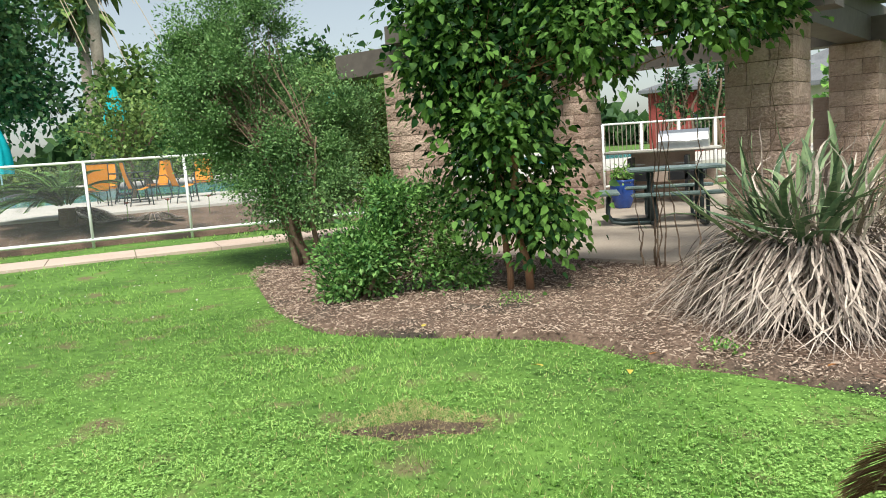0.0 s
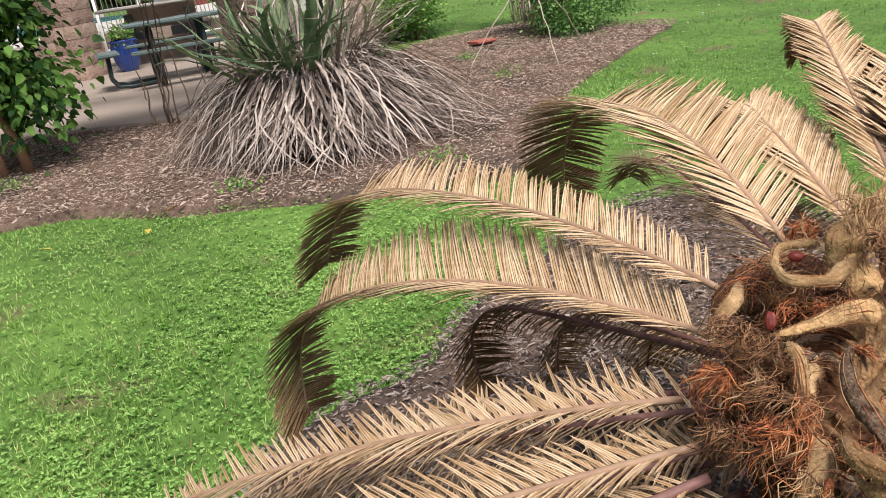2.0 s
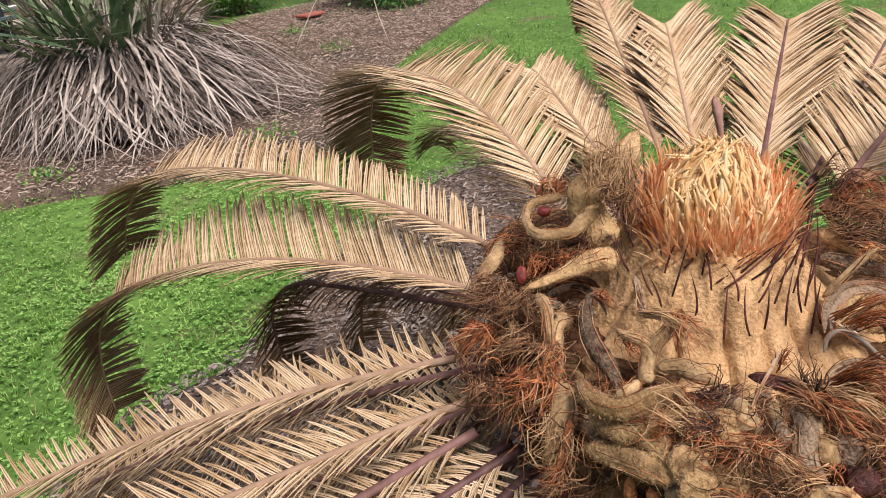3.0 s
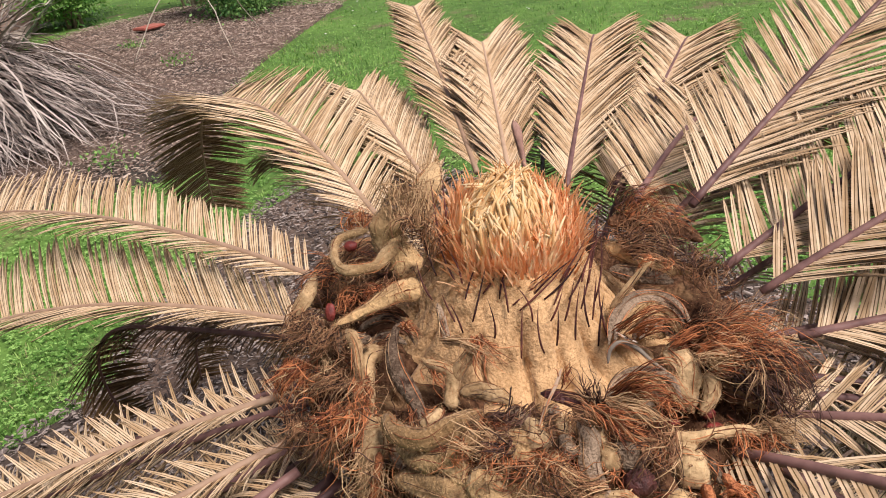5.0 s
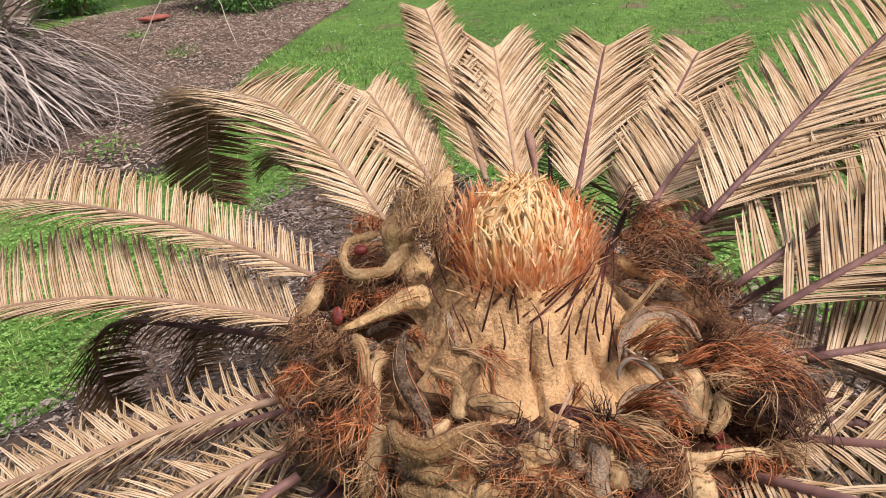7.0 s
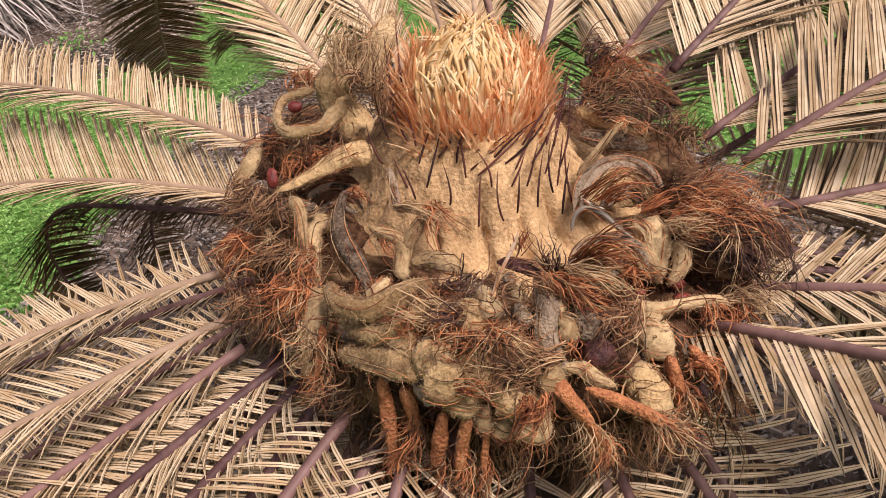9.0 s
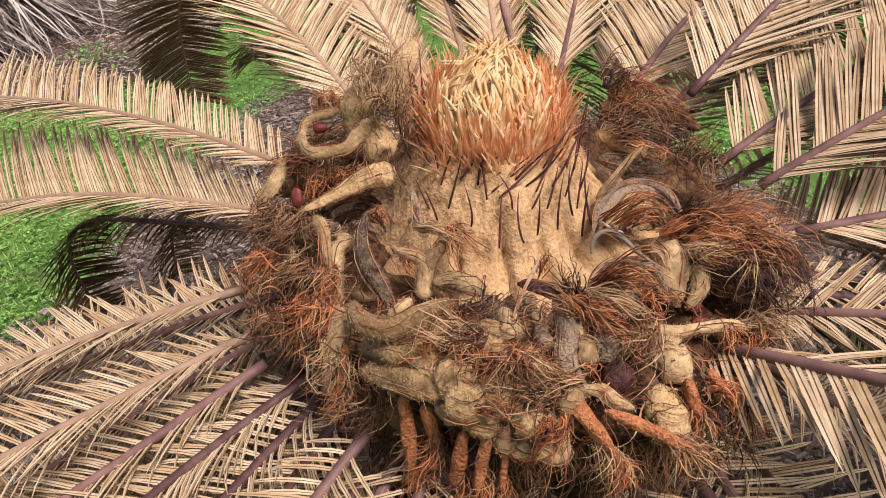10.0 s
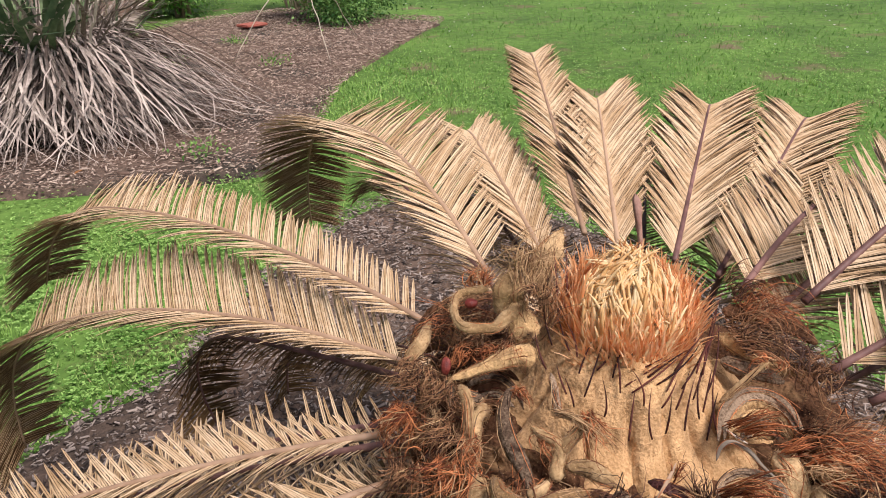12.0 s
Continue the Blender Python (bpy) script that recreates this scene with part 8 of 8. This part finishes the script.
for y in (-0.2, 0.2):
    g = Geo()
    g.tube([(-0.88, y, 0.42), (-0.9, y, 0.14), (-0.84, y, 0.05), (-0.7, y, 0.028), (-0.32, y, 0.028)], 0.026, 8)
    put("bench_support", g.mesh("bench_support", BLACK_METAL), pt)
chair2 = empty("side_chair", (3.75, 10.2, 0.057), "dark metal chair beside the picnic table", "chair")
chair2.rotation_euler = (0, 0, radians(60))
board("seat", -0.22, 0.22, -0.22, 0.22, 0.44, chair2, BLACK_METAL, 0.03)
for x in (-0.2, 0.2):
    for y in (-0.2, 0.2):
        g = Geo()
        g.tube([(x, y, 0), (x, y, 0.44 if y < 0 else 0.9)], 0.016, 6)
        put("leg", g.mesh("leg", BLACK_METAL), chair2)
for z in (0.6, 0.7, 0.8, 0.88):
    g = Geo()
    g.tube([(-0.2, 0.2, z), (0.2, 0.2, z)], 0.014, 6)
    put("back_rail", g.mesh("back_rail", BLACK_METAL), chair2)

# ---- grill counter ----
gc = empty("grill_counter", (3.55, 14.0, 0.057), "tan masonry grill counter with dark doors", "counter")
gc.rotation_euler = (0, 0, radians(-20))
board("body", -0.9, 0.9, -0.35, 0.35, 0.44, gc, STUCCO, 0.86)
board("worktop", -1.0, 1.0, -0.42, 0.42, 0.895, gc, DECK, 0.05)
for x in (-0.5, 0.45):
    dr = put("door", None, gc)
    dr.location = (x, -0.36, 0.12)
    board("panel", -0.3, 0.3, -0.02, 0.005, 0.34, dr, CHARCOAL, 0.68)
    for i in range(6):
        board("louvre", -0.24, 0.24, -0.035, -0.022, 0.1 + i * 0.09, dr, STEEL, 0.012)
grill = empty("gas_grill", (3.9, 13.85, 0.98), "stainless steel grill hood on the counter", "grill")
grill.rotation_euler = (0, 0, radians(-20))
t = np.linspace(0, math.pi, 12)
g = Geo()
prof = [(0.28 * -math.cos(a), 0.32 * math.sin(a) ** 0.7) for a in t]
v = [(x, p, q) for x in (-0.42, 0.42) for p, q in prof]
g.add(v, [(i, i + 1, 13 + i, 12 + i) for i in range(11)] + [tuple(range(11, -1, -1)), tuple(range(12, 24)), (0, 12, 23, 11)])
put("hood", g.mesh("hood", STEEL, False), grill)
g = Geo()
g.tube([(-0.34, -0.31, 0.12), (0.34, -0.31, 0.12)], 0.014, 8)
put("handle", g.mesh("handle", STEEL), grill)

# ---- blue pot ----
pot = empty("flower_pot", (2.62, 13.0, 0.057), "glossy cobalt blue flower pot", "pot")
g = Geo()
zs = [0.0, 0.03, 0.2, 0.42, 0.5, 0.52, 0.55, 0.55, 0.5]
rs = [0.17, 0.19, 0.26, 0.285, 0.26, 0.285, 0.28, 0.24, 0.23]
zs, rs = [z * 0.86 for z in zs], [q * 0.74 for q in rs]
g.tube([(0, 0, z) for z in zs], rs, 24)
put("body", g.mesh("body", BLUE), pot)
shrub("potted_plant", "yellow-green leafy plant in the blue pot", "plant", (2.62, 13.0, 0.5), [(2.62, 13.0, 0.62, 0.16, 0.16, 0.1)], LEAF_BRIGHT, 0.09, 260, BARK, 3, 131, SMALL, 0.2, 0.06, 0.0, twigs=6, clumps=20)

# ---- rear white railing of the pavilion ----
rail = put("railing", None, label="white metal railing at the back of the pavilion", category="railing", kind="structure")
a, b = np.array((2.9, 16.4)), np.array((6.4, 17.6))
for i in range(5):
    q = a + (b - a) * i / 4
    g = Geo()
    g.tube([(*q, -0.05), (*q, 1.5)], 0.03, 8)
    put("post", g.mesh("post", WHITE), rail)
for z in (1.5, 0.2):
    g = Geo()
    g.tube([(*a, z), (*b, z)], 0.022, 8)
    put("rail", g.mesh("rail", WHITE), rail)
for i in range(36):
    q = a + (b - a) * (i + 0.5) / 36
    g = Geo()
    g.tube([(*q, 0.2), (*q, 1.5)], 0.008, 5)
    put("baluster", g.mesh("baluster", POLE_WOOD), rail)

# ---- small litter ----
for x, y, mat, lab, rz in ((1.06, 4.31, BROWN_LEAF, "curled brown fallen leaf on the grass", 20), (-0.30, 5.31, YELLOW_LEAF, "yellow fallen leaf at the mulch edge", 70), (0.45, 4.2, YELLOW_LEAF, "yellow fallen leaf on the lawn", 140),
                           (1.95, 3.95, BROWN_LEAF, "brown fallen leaf on the mulch", 200), (0.9, 4.05, YELLOW_LEAF, "small yellow fallen leaf in the grass", 260)):
    lf = empty("fallen_leaf", (x, y, 0.045), lab, "leaf", "fallen leaves")
    g = Geo()
    v, tr = scatter(BROAD, np.zeros((1, 3)), np.array([(math.cos(radians(rz)), math.sin(radians(rz)), 0.1)]), np.array([(0.1, 0.2, 1.0)]), 0.075, 0.04)
    g.add(v, tr)
    put("blade", g.mesh("blade", mat), lf)
paver = empty("paver", (5.75, 7.85, 0.04), "red broken paver lying on the mulch", "paver")
board("slab", -0.15, 0.15, -0.12, 0.12, 0.02, paver, RED_BRICK, 0.03)
wr = np.random.default_rng(141)
for x, y in ((3.9, 6.4), (4.9, 6.9), (2.5, 3.7), (1.5, 4.35), (0.4, 6.0), (4.4, 5.6)):
    w = empty("weed", (x, y, 0.02), "small green weed in the mulch", "weed", "weeds")
    n = 110
    v, t = scatter(SMALL, wr.normal(size=(n, 3)) * np.array([0.07, 0.07, 0.025]) + np.array([0, 0, 0.05]), unit(wr.normal(size=(n, 3)) + np.array([0, 0, 0.5])), np.tile((0, 0, 1.0), (n, 1)), 0.028, 0.016)
    put("leaves", fast_mesh("leaves", v, t, LEAF_BRIGHT), w, kind="stuff")

# ---- drooping dead strips of an overhanging tree ----
ob = empty("weeping_tree", (-4.6, 3.4, 0.0), "overhanging tree with pale drooping bare twigs", "tree")
g = Geo()
g.tube(curved((0, 0, -0.1), (0.2, 0.3, 3.4), 0, 8, 0.03, rng), np.linspace(0.14, 0.07, 8), 10)
put("trunk", g.mesh("trunk", BARK), ob)
limb = curved((0.2, 0.3, 3.3), (3.2, 1.3, 2.75), -0.25, 14)
g = Geo()
g.tube(limb, np.linspace(0.06, 0.02, 14), 8)
put("limb", g.mesh("limb", BARK), ob)
tr_ = np.random.default_rng(151)
for i in range(26):
    s = limb[tr_.integers(5, 10)] + np.array([tr_.uniform(-0.1, 0.1), tr_.uniform(-0.2, 0.2), 0])
    drop = tr_.uniform(0.6, 1.3)
    tip = s + np.array([drop * tr_.uniform(0.35, 0.65), tr_.uniform(-0.15, 0.15), -drop])
    p = curved(s, tip, -0.06, 8)
    g = Geo()
    g.ribbon(p, unit((0.2, 1, 0.1)), np.linspace(0.015, 0.008, 8), 0.4)
    put("twig", g.mesh("twig", PALE_BARK), ob)
